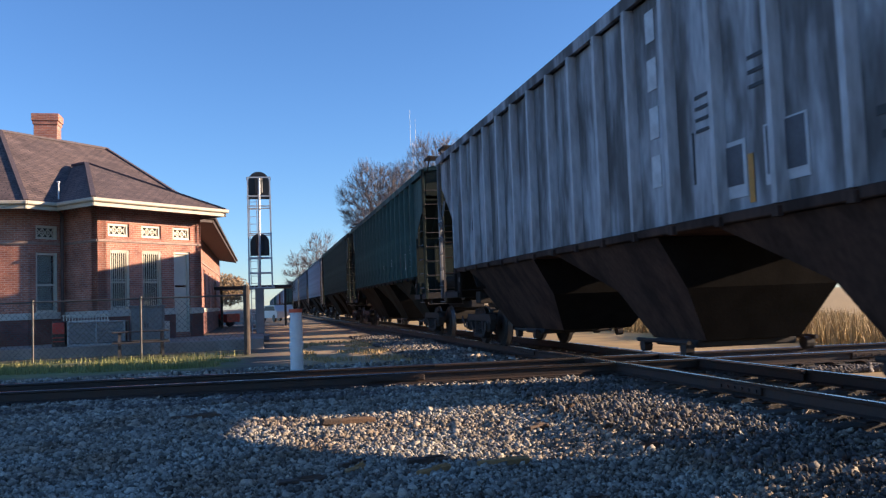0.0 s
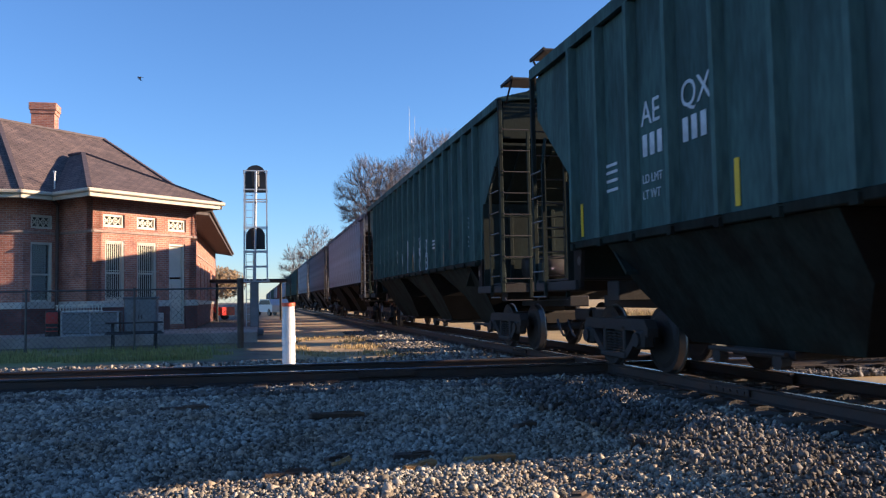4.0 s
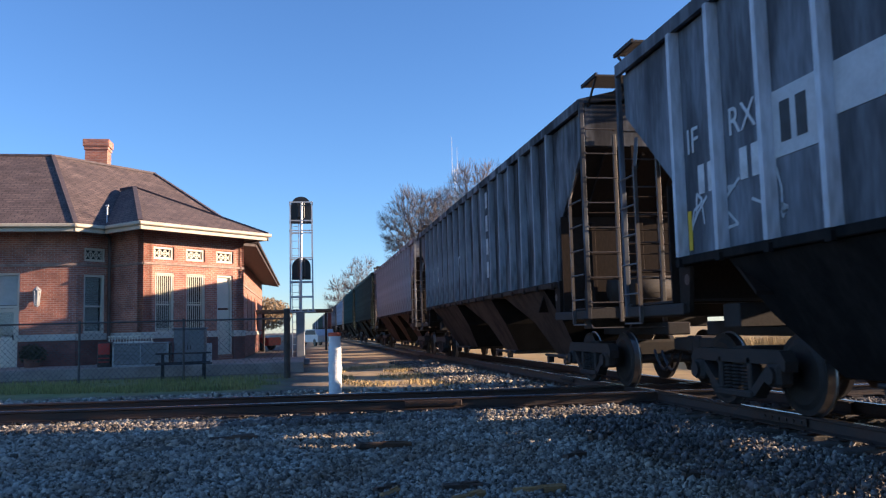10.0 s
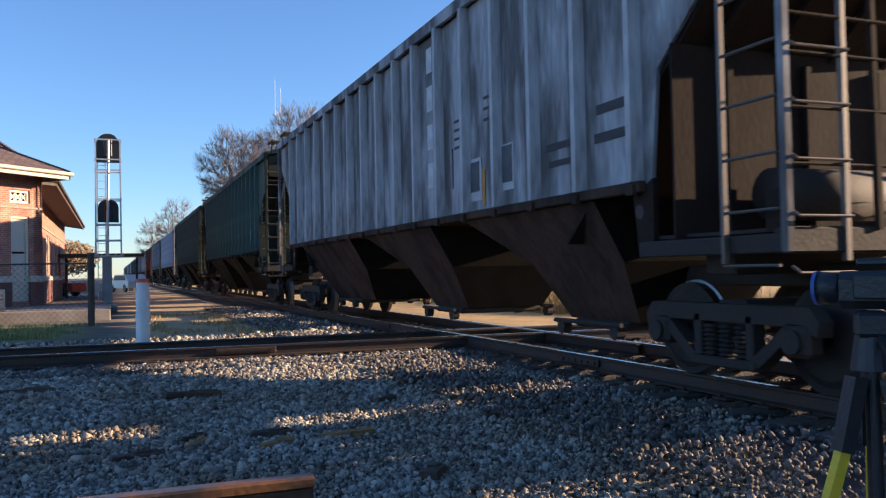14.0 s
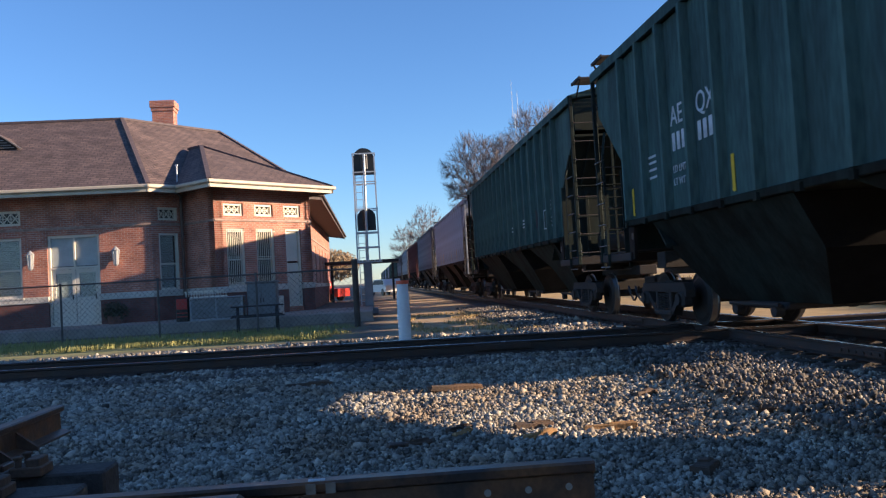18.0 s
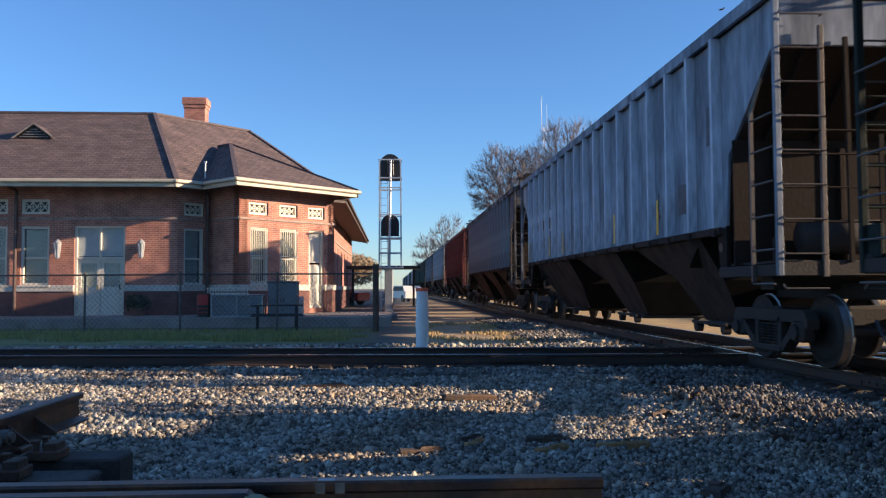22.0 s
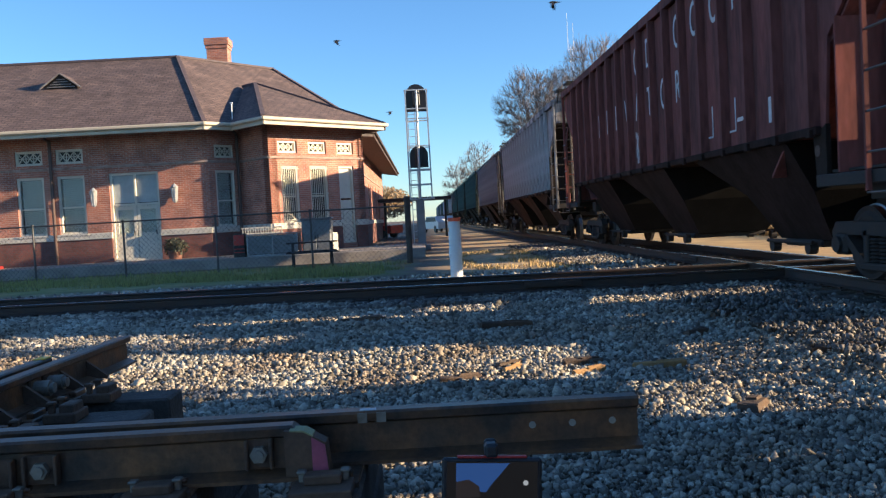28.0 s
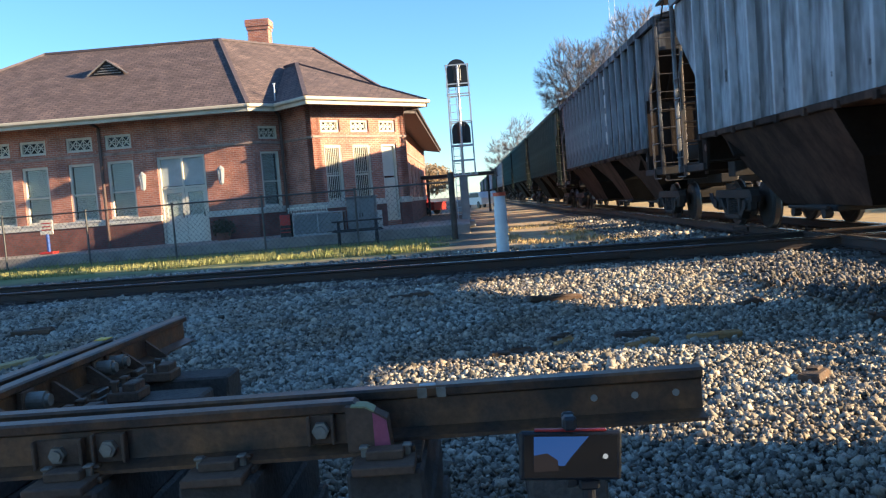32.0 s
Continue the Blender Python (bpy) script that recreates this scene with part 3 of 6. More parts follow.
# chimney
mb = MB()
CX, CY = -9.55, 41.0
mb.box((CX, CY, 9.2), (1.0, 0.8, 2.6), 0, None, 0.01)
mb.box((CX, CY, 10.15), (1.08, 0.88, 0.16), 0, None, 0.01)
mb.box((CX, CY, 10.4), (1.18, 0.96, 0.34), 0, None, 0.02)
part("chimney", mb, BRICK, station)
# roof dormer
mb = MB()
DX, DY, DZ = -14.1, 33.8, ZE + SL * (33.8 - 30.1)
mb.face([(DX - 0.68, DY - 0.35, DZ - 0.17), (DX + 0.68, DY - 0.35, DZ - 0.17), (DX, DY - 0.35, DZ + 0.36)], 2)
for s in (-1, 1):
    q = [(DX, DY - 0.42, DZ + 0.42), (DX + s * 0.82, DY - 0.42, DZ - 0.2), (DX + s * 0.0, DY + 0.75, DZ + 0.42)]
    mb.face(q if s > 0 else q[::-1], 0)
    mb.bar((DX, DY - 0.43, DZ + 0.4), (DX + s * 0.82, DY - 0.43, DZ - 0.18), 0.045, 1)
for i in range(4):
    z_ = DZ - 0.12 + 0.1 * i
    hw_ = 0.55 - 0.13 * i
    mb.box((DX, DY - 0.37, z_), (2 * hw_, 0.03, 0.03), 1)
part("roof_dormer", mb, [SLATE, mat("weathered_grey_trim", (0.24, 0.22, 0.21), 0.7), DARK], station, "small triangular louvred roof dormer")

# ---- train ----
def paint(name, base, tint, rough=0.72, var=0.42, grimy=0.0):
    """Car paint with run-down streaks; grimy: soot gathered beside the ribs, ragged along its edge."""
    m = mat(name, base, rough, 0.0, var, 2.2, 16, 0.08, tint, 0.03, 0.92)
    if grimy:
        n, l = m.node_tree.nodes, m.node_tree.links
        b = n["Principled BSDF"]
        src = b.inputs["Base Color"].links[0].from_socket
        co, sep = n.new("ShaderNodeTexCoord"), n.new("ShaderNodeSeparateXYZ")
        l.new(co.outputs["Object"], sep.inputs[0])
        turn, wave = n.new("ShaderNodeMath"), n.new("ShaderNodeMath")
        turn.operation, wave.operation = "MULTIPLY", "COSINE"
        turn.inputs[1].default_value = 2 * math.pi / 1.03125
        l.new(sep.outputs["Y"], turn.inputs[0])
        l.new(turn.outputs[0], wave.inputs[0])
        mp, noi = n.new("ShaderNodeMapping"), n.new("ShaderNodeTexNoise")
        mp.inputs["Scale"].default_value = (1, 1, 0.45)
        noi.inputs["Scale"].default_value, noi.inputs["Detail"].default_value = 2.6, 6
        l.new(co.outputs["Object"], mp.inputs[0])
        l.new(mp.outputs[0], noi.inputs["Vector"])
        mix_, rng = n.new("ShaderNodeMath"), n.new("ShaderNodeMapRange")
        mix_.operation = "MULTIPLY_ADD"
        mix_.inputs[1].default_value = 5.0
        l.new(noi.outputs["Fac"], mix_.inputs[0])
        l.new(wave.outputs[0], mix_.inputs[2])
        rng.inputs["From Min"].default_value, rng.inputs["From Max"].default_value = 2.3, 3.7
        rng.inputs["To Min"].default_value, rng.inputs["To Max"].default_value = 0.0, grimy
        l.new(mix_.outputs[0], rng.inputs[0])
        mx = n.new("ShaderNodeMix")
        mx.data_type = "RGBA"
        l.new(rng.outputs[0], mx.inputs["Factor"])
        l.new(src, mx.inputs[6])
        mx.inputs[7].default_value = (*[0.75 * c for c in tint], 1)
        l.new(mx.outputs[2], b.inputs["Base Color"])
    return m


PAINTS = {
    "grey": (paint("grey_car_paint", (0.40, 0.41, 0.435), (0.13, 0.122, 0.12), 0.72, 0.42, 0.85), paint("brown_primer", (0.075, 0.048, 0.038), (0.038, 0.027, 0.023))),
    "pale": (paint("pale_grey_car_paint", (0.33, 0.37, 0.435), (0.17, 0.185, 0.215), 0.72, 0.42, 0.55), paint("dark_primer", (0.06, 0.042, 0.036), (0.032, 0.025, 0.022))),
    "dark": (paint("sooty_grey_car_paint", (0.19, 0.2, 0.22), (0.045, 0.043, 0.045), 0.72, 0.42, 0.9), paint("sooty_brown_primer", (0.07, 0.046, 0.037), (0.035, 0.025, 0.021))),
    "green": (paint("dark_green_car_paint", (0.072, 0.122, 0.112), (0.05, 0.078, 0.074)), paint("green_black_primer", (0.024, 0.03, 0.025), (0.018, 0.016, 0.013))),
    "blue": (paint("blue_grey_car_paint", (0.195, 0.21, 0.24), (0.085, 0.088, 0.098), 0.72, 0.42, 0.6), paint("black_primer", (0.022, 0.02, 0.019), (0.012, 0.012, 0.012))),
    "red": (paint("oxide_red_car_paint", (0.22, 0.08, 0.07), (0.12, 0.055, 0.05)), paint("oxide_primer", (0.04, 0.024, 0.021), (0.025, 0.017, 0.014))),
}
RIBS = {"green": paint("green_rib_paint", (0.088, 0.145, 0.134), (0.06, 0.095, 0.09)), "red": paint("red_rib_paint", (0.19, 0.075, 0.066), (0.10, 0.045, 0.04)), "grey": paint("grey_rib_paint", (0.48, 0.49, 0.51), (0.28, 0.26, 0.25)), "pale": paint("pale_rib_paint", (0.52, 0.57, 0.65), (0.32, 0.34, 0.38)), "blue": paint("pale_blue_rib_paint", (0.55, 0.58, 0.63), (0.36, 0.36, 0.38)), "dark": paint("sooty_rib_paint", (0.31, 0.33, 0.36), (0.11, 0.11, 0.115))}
# car end colours, rusty and green, darkened to carry the shade between cars
END = mat("shaded_rusty_car_end", (0.027, 0.019, 0.015), 0.85, 0.1, 0.4, 2.0, 22, 0.15, (0.03, 0.022, 0.018), 0.15, 0.6)
GREENEND = mat("shaded_green_car_end", (0.02, 0.03, 0.026), 0.8, 0.0, 0.4, 2.0, 22, 0.15, (0.016, 0.018, 0.016), 0.15, 0.6)
RUNG = mat("worn_galvanised_rung", (0.12, 0.113, 0.108), 0.5, 0.4, 0.3, 5, 30, 0.05, (0.14, 0.10, 0.08))
BAY_SHADE = mat("bay_shade_black", (0.011, 0.01, 0.0095), 0.95, 0.0, 0.3, 3, 30, 0.1, None, 0.05)
GRIME = mat("train_grime", (0.026, 0.022, 0.02), 0.8, 0.1, 0.35, 3, 30, 0.2, (0.045, 0.033, 0.027))
WHEEL = mat("wheel_steel", (0.028, 0.023, 0.02), 0.7, 0.3, 0.3, 3, 30, 0.1)
TREAD = mat("polished_tread", (0.32, 0.31, 0.30), 0.4, 1.0, 0.1)
YELLOW = mat("yellow_reflector", (0.80, 0.50, 0.03), 0.4, 0, 0.12)
HW, LH, ZS = 1.60, 10.45, 1.88


def lathe(mb, prof, axis_x, cy, cz, n=28, mi=0, flip=False):
    """Rings (x, r) about the x axis through cy, cz."""
    b = len(mb.v)
    for x, r in prof:
        for k in range(n):
            a = 2 * math.pi * k / n
            mb.v.append((axis_x + x, cy + r * math.cos(a), cz + r * math.sin(a)))
    for i in range(len(prof) - 1):
        for k in range(n):
            j = (k + 1) % n
            q = (b + i * n + k, b + i * n + j, b + (i + 1) * n + j, b + (i + 1) * n + k)
            mb.f.append(q)
            mb.m.append(mi[i] if isinstance(mi, (list, tuple)) else mi)


def hopper_car(style):
    LH = 10.0 if style == "red" else 10.45
    SB, TC, LE = LH - 2.1, LH - 1.95, LH - 0.28  # lower end of the side sheet, truck centre, line of the corner posts
    ZA, ZB = 2.95, 4.2  # where the end of the sheet slopes out
    ribs, rib_span = {"grey": 17, "pale": 17, "dark": 17, "green": 17, "red": 17, "blue": 17}[style], SB - 0.1
    ZT = {"grey": 5.05, "pale": 4.93, "dark": 5.02, "green": 5.13, "red": 5.0, "blue": 5.05}[style]
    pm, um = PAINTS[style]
    lab = {"grey": "weathered grey ribbed covered hopper car with brown underside", "pale": "pale grey ribbed covered hopper car with yellow reflectors", "dark": "soot-dark grey ribbed covered hopper car", "green": "dark green ribbed covered hopper car", "blue": "dirty blue-grey ribbed covered hopper car with pale ribs", "red": "faded oxide-red ribbed covered hopper car"}[style]
    car = thing("hopper_car", lab, "freight car", "cars of the freight train")
    # side sheets, roof, end slope sheets
    mb = MB()
    for s in (-1, 1):
        x = s * (HW - 0.13)
        prof = [(-SB - 0.08, ZS), (SB + 0.08, ZS), (SB + 0.2, ZA), (LE - 0.12, ZB), (LE - 0.08, ZT - 0.2), (-LE + 0.08, ZT - 0.2), (-LE + 0.12, ZB), (-SB - 0.2, ZA)]
        mb.prism(prof, "x", x - 0.02, x + 0.02)
    rp = [(-HW + 0.06, ZT - 0.2), (-HW, ZT - 0.2), (-HW, ZT - 0.02), (-HW + 0.03, ZT), (-0.9, ZT + 0.16), (0, ZT + 0.2), (0.9, ZT + 0.16), (HW - 0.03, ZT), (HW, ZT - 0.02), (HW, ZT - 0.2), (HW - 0.06, ZT - 0.2), (HW - 0.06, ZT - 0.08), (0, ZT + 0.1), (-HW + 0.06, ZT - 0.08)]
    mb.prism(rp, "y", -LE + 0.02, LE - 0.02)
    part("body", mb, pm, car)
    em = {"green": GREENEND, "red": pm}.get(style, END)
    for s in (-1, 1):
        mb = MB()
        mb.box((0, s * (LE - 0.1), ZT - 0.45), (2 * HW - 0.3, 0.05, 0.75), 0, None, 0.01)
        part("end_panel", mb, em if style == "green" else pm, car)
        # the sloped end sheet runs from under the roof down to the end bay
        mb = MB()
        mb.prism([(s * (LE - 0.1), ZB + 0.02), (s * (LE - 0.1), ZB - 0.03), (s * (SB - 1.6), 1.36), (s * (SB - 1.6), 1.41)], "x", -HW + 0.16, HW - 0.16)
        sheet = part("slope_sheet", mb, em, car, "dark sloped end sheet")
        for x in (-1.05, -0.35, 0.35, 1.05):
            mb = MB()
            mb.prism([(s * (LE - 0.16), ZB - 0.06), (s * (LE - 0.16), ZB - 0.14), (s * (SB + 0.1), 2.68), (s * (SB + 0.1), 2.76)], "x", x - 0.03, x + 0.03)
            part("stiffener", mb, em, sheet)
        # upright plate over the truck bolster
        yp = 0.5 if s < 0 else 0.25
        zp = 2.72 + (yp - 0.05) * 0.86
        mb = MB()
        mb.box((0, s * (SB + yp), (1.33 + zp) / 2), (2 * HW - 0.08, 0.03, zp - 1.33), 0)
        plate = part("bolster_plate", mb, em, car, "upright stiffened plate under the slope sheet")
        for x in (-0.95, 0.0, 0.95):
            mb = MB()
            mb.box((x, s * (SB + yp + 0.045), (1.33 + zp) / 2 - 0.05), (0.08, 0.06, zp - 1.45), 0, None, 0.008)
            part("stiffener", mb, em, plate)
        mb = MB()
        mb.box((0, s * (LE - 0.95), 1.36), (2 * HW - 0.3, 1.9, 0.03), 0)
        part("shear_plate", mb, GRIME, car)
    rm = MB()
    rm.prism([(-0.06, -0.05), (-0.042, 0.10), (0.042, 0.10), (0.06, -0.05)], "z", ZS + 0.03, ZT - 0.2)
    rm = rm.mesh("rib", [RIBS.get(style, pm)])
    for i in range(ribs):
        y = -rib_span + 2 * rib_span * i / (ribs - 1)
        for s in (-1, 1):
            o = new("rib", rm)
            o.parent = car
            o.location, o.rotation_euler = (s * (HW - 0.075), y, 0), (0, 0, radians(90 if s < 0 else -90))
    # side sill
    for s in (-1, 1):
        mb = MB()
        mb.box((s * (HW - 0.06), 0, ZS - 0.02), (0.09, 2 * SB, 0.11), 0, None, 0.012)
        for i in range(ribs):
            y = -rib_span + 2 * rib_span * i / (ribs - 1)
            mb.box((s * (HW + 0.0), y, ZS - 0.05), (0.06, 0.1, 0.1), 0)
        part("side_sill", mb, [um], car)
    # discharge bays; end faces and bottoms painted black for the shade between them
    mb = MB()
    mb.box((0, 0, ZS - 0.05), (2 * HW - 0.2, 2 * TC - 2.4, 0.04), 0)
    part("floor_sheet", mb, um, car)
    BAYS = ((-6.9, -3.2, -6.8, -4.5), (-1.3, 2.3, -1.2, 1.0), (3.7, 7.0, 3.9, 6.7)) if style == "red" else ((-7.4, -3.9, -7.35, -5.25), (-2.5, 1.2, -2.45, -0.35), (2.4, 7.2, 2.5, 7.0))
    for t0, t1, m0, m1 in BAYS:
        mb = MB()
        yc, ya, yb = (m0 + m1) / 2, (m1 - m0) / 2 * 0.72, (m1 - m0) / 2 * 0.72
        t, bt, x1, x0 = ZS - 0.08, 0.45, HW - 0.1, 0.7
        top = [(-x1, t0, t), (x1, t0, t), (x1, t1, t), (-x1, t1, t)]
        mid = [(-x1 + 0.4, m0, 1.15), (x1 - 0.4, m0, 1.15), (x1 - 0.4, m1, 1.15), (-x1 + 0.4, m1, 1.15)]
        low = [(-x0, yc - ya, bt), (x0, yc - ya, bt), (x0, yc + yb, bt), (-x0, yc + yb, bt)]
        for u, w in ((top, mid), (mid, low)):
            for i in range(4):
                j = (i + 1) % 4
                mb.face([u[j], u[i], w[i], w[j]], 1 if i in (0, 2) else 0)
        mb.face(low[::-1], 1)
        part("discharge_bay", mb, [um, BAY_SHADE], car, "sloped steel discharge bay")
        mb = MB()
        mb.box((0, yc, bt - 0.05), (1.5, 1.2, 0.1), 0, None, 0.02)
        for s in (-1, 1):
            mb.tube((s * 0.95, yc - 0.75, bt - 0.02), (s * 0.95, yc + 0.75, bt - 0.02), 0.03, 8)
            for q in (-0.6, 0.6):
                mb.tube((s * 0.84, yc + q, bt - 0.1), (s * 0.96, yc + q, bt - 0.1), 0.09, 12)
        part("outlet_gate", mb, GRIME, car, "outlet gate with operating bars")
    # centre sill and end platforms
    mb = MB()
    for s in (-1, 1):
        mb = MB()
        mb.box((0, s * (LH - 1.85), 0.98), (0.42, 3.5, 0.22), 0, None, 0.02)
        part("draft_sill", mb, GRIME, car)
    for s in (-1, 1):
        for x in (-1, 1):
            mb = MB()
            xa = x * (HW - 0.12)
            mb.prism([(s * (SB - 0.2), ZS - 0.1), (s * (SB + 0.12), ZS + 0.05), (s * (SB + 0.12), 1.2), (s * (SB - 0.12), 1.2)], "x", xa - 0.03, xa + 0.03)
            part("bolster_web", mb, END, car)
            mb = MB()
            mb.tube((xa + x * 0.031, s * (SB - 0.1), 1.62), (xa + x * 0.034, s * (SB - 0.1), 1.62), 0.07, 16)
            part("jacking_hole", mb, BLACK, car)
        mb = MB()
        mb.box((0, s * (LE - 0.06), 1.27), (2 * HW - 0.1, 0.16, 0.2), 0, None, 0.015)
        part("end_sill", mb, GRIME, car)
        mb = MB()
        mb.box((0, TC - 0.65 if s > 0 else -TC - 0.45, 1.15), (2.3, 0.4, 0.3), 0, None, 0.015)
        part("body_bolster", mb, GRIME, car)
        for x in (-1, 1):
            mb = MB()
            mb.box((x * (HW - 0.1), s * (LE - 0.12), 1.5), (0.05, 0.26, 0.34), 0, None, 0.012)
            part("corner_plate", mb, em, car)
            mb = MB()
            mb.box((x * (HW - 0.07), s * (LE - 0.95), 1.25), (0.07, 1.85, 0.15), 0, None, 0.012)
            part("side_channel", mb, GRIME, car)
        for x in (-1, 1):
            mb = MB()
            mb.box((x * (HW - 0.06), s * LE, (1.15 + ZT) / 2), (0.08, 0.07, ZT - 1.2), 0, None, 0.01)
            part("corner_post", mb, em if style == "green" else pm, car)
            # grab irons bent out of the end, from the corner post to an inner stile
            mb = MB()
            xa, xb, ye = x * (HW - 0.1), x * (HW - 0.64), s * (LE + 0.075)
            mb.box((xb, s * (LE + 0.01), 2.75), (0.065, 0.05, ZT - 1.75), 1, None, 0.008)
            stile = part("end_ladder", mb, [RUNG, em if style in ("green", "red") else RUNG], car, "worn ladder of bent grab irons")
            for i in range(9):
                z = 1.02 + i * 0.43
                mb = MB()
                mb.tube((xa, ye, z), (xb, ye, z), 0.012, 6)
                mb.tube((xa, s * LE, z + 0.05), (xa, ye, z), 0.012, 6)
                mb.tube((xb, s * LE, z), (xb, ye, z), 0.012, 6)
                part("rung", mb, RUNG, stile)
            mb = MB()
            xs = x * (HW + 0.0)
            mb.bar((xs, s * (LE - 0.62), 1.1), (xs, s * (LE - 0.62), 3.35), 0.05, 0, 0.04)
            mb.bar((xs, s * (LE - 0.62), 3.33), (x * (HW - 0.1), s * (LE - 0.5), 3.8), 0.045, 0, 0.035)
            ladder = part("side_ladder", mb, em if style in ("green", "red") else RUNG, car, "worn side ladder with thin rungs")
            for i in range(6):
                z = 1.08 + i * 0.43
                mb = MB()
                mb.tube((xs, s * (LE - 0.64), z), (xs, s * (LE - 0.02), z), 0.014, 6)
                part("rung", mb, RUNG, ladder)
        mb = MB()
        mb.box((0, s * (LH + 0.36), 0.72), (0.2, 1.0, 0.22), 0, None, 0.03)
        mb.box((0.05, s * (LH + 0.72), 0.72), (0.34, 0.3, 0.28), 0, None, 0.05)
        part("coupler", mb, GRIME, car)
        mb = MB()
        for x in (-0.55, 0.55):
            mb = MB()
            n0 = len(mb.v)
            for k in range(8):
                a0 = k / 7
                for j in range(6):
                    a = math.pi * j / 3
                    mb.v.append((x + 0.025 * math.cos(a), s * (LH + 0.1 + 0.7 * a0), 0.62 - 0.3 * math.sin(math.pi * a0) + 0.025 * math.sin(a)))
            for k in range(7):
                for j in range(6):
                    i0, i1 = n0 + k * 6 + j, n0 + k * 6 + (j + 1) % 6
                    mb.f.append((i0, i1, i1 + 6, i0 + 6))
                    mb.m.append(0)
            part("brake_hose", mb, BLACK, car)
    # brake gear on the leading end
    mb = MB()
    n = 20
    for k in range(n):
        a, b = 2 * math.pi * k / n, 2 * math.pi * (k + 1) / n
        mb.tube((0.55 + 0.28 * math.cos(a), -LE - 0.1, 2.55 + 0.28 * math.sin(a)), (0.55 + 0.28 * math.cos(b), -LE - 0.1, 2.55 + 0.28 * math.sin(b)), 0.014, 6)
    for k in range(4):
        a = math.pi * k / 2
        mb.tube((0.55, -LE - 0.1, 2.55), (0.55 + 0.28 * math.cos(a), -LE - 0.1, 2.55 + 0.28 * math.sin(a)), 0.012, 6)
    mb.box((0.55, -LE - 0.02, 2.5), (0.2, 0.12, 0.34), 0, None, 0.02)
    mb.bar((0.55, -LE - 0.01, 1.3), (0.55, -LE - 0.01, 2.4), 0.05)
    part("brake_wheel", mb, GRIME, car)
    mb = MB()
    mb.smooth = True
    mb.tube((-0.75, -LE + 1.0, 1.72), (0.55, -LE + 1.0, 1.72), 0.24, 18)
    part("air_reservoir", mb, GRIME, car)
    for s in (-1, 1):
        mb = MB()
        for x in (-0.62, 0.62):
            mb.bar((x, s * (LE - 0.02), ZB), (x, s * (LE + 0.02), 1.35), 0.05)
        for x in (-0.22, 0.2):
            mb.bar((x, s * (LE + 0.04), 2.95), (x, s * (LE + 0.04), 1.3), 0.06, 0, 0.03)
        for z in (1.85, 2.28, 2.7, 3.0):
            mb.tube((-HW + 0.1, s * (LE + 0.02), z), (HW - 0.1, s * (LE + 0.02), z), 0.014, 6)
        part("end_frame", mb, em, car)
    # running board and hatches
    mb = MB()
    for s in (-1, 1):
        for k in range(12):
            mb.box((0, s * (LH - 0.55 + k * 0.06), ZT + 0.3), (2.8, 0.025, 0.035), 0)
        mb.box((-1.4, s * (LH - 0.2), ZT + 0.3), (0.04, 0.75, 0.06), 0)
        mb.box((1.4, s * (LH - 0.2), ZT + 0.3), (0.04, 0.75, 0.06), 0)
        mb.bar((-1.38, s * (LH + 0.1), ZT + 0.28), (-1.38, s * (LH - 0.4), ZT - 0.15), 0.03)
        mb.bar((1.38, s * (LH + 0.1), ZT + 0.28), (1.38, s * (LH - 0.4), ZT - 0.15), 0.03)
    for x in (-0.62, 0.62):
        mb.box((x, 0, ZT + 0.28), (0.25, 2 * LH - 0.4, 0.03), 0)
    part("running_board", mb, GRIME, car, "grated roof running board")
    mb = MB()
    mb.box((0, 0, ZT + 0.22), (0.6, 2 * LH - 2.3, 0.16), 0, None, 0.03)
    part("roof_hatch", mb, pm, car)
    # trucks
    for yc in (-TC - 0.45, TC - 0.65):
        fr = MB()
        fr.box((0, yc, 0.62), (2.1, 0.42, 0.3), 0, None, 0.04)
        truck = part("truck", fr, GRIME, car, "cast steel truck")
        for s in (-1, 1):
            mb = MB()
            x0, x1 = s * 1.0, s * 1.16
            a, b = min(x0, x1), max(x0, x1)
            mb.prism([(yc - 1.12, 0.62), (yc - 1.02, 0.74), (yc + 1.02, 0.74), (yc + 1.12, 0.62), (yc + 1.1, 0.5), (yc + 0.95, 0.58), (yc - 0.95, 0.58), (yc - 1.1, 0.5)], "x", a, b)
            mb.prism([(yc - 0.95, 0.6), (yc - 0.78, 0.6), (yc - 0.28, 0.2), (yc - 0.45, 0.2)], "x", a, b)
            mb.prism([(yc + 0.78, 0.6), (yc + 0.95, 0.6), (yc + 0.45, 0.2), (yc + 0.28, 0.2)], "x", a, b)
            mb.box(((a + b) / 2, yc, 0.21), (b - a + 0.06, 0.85, 0.09), 0, None, 0.02)
            for q in (-0.34, 0.34):
                mb.box(((a + b) / 2, yc + q, 0.45), (b - a, 0.1, 0.4), 0, None, 0.015)
            for q in (-0.89, 0.89):
                mb.box(((a + b) / 2 + s * 0.02, yc + q, 0.46), (b - a + 0.04, 0.3, 0.26), 0, None, 0.04)
                mb.tube((x1, yc + q, 0.46), (x1 + s * 0.08, yc + q, 0.46), 0.1, 14)
            part("side_frame", mb, GRIME, truck)
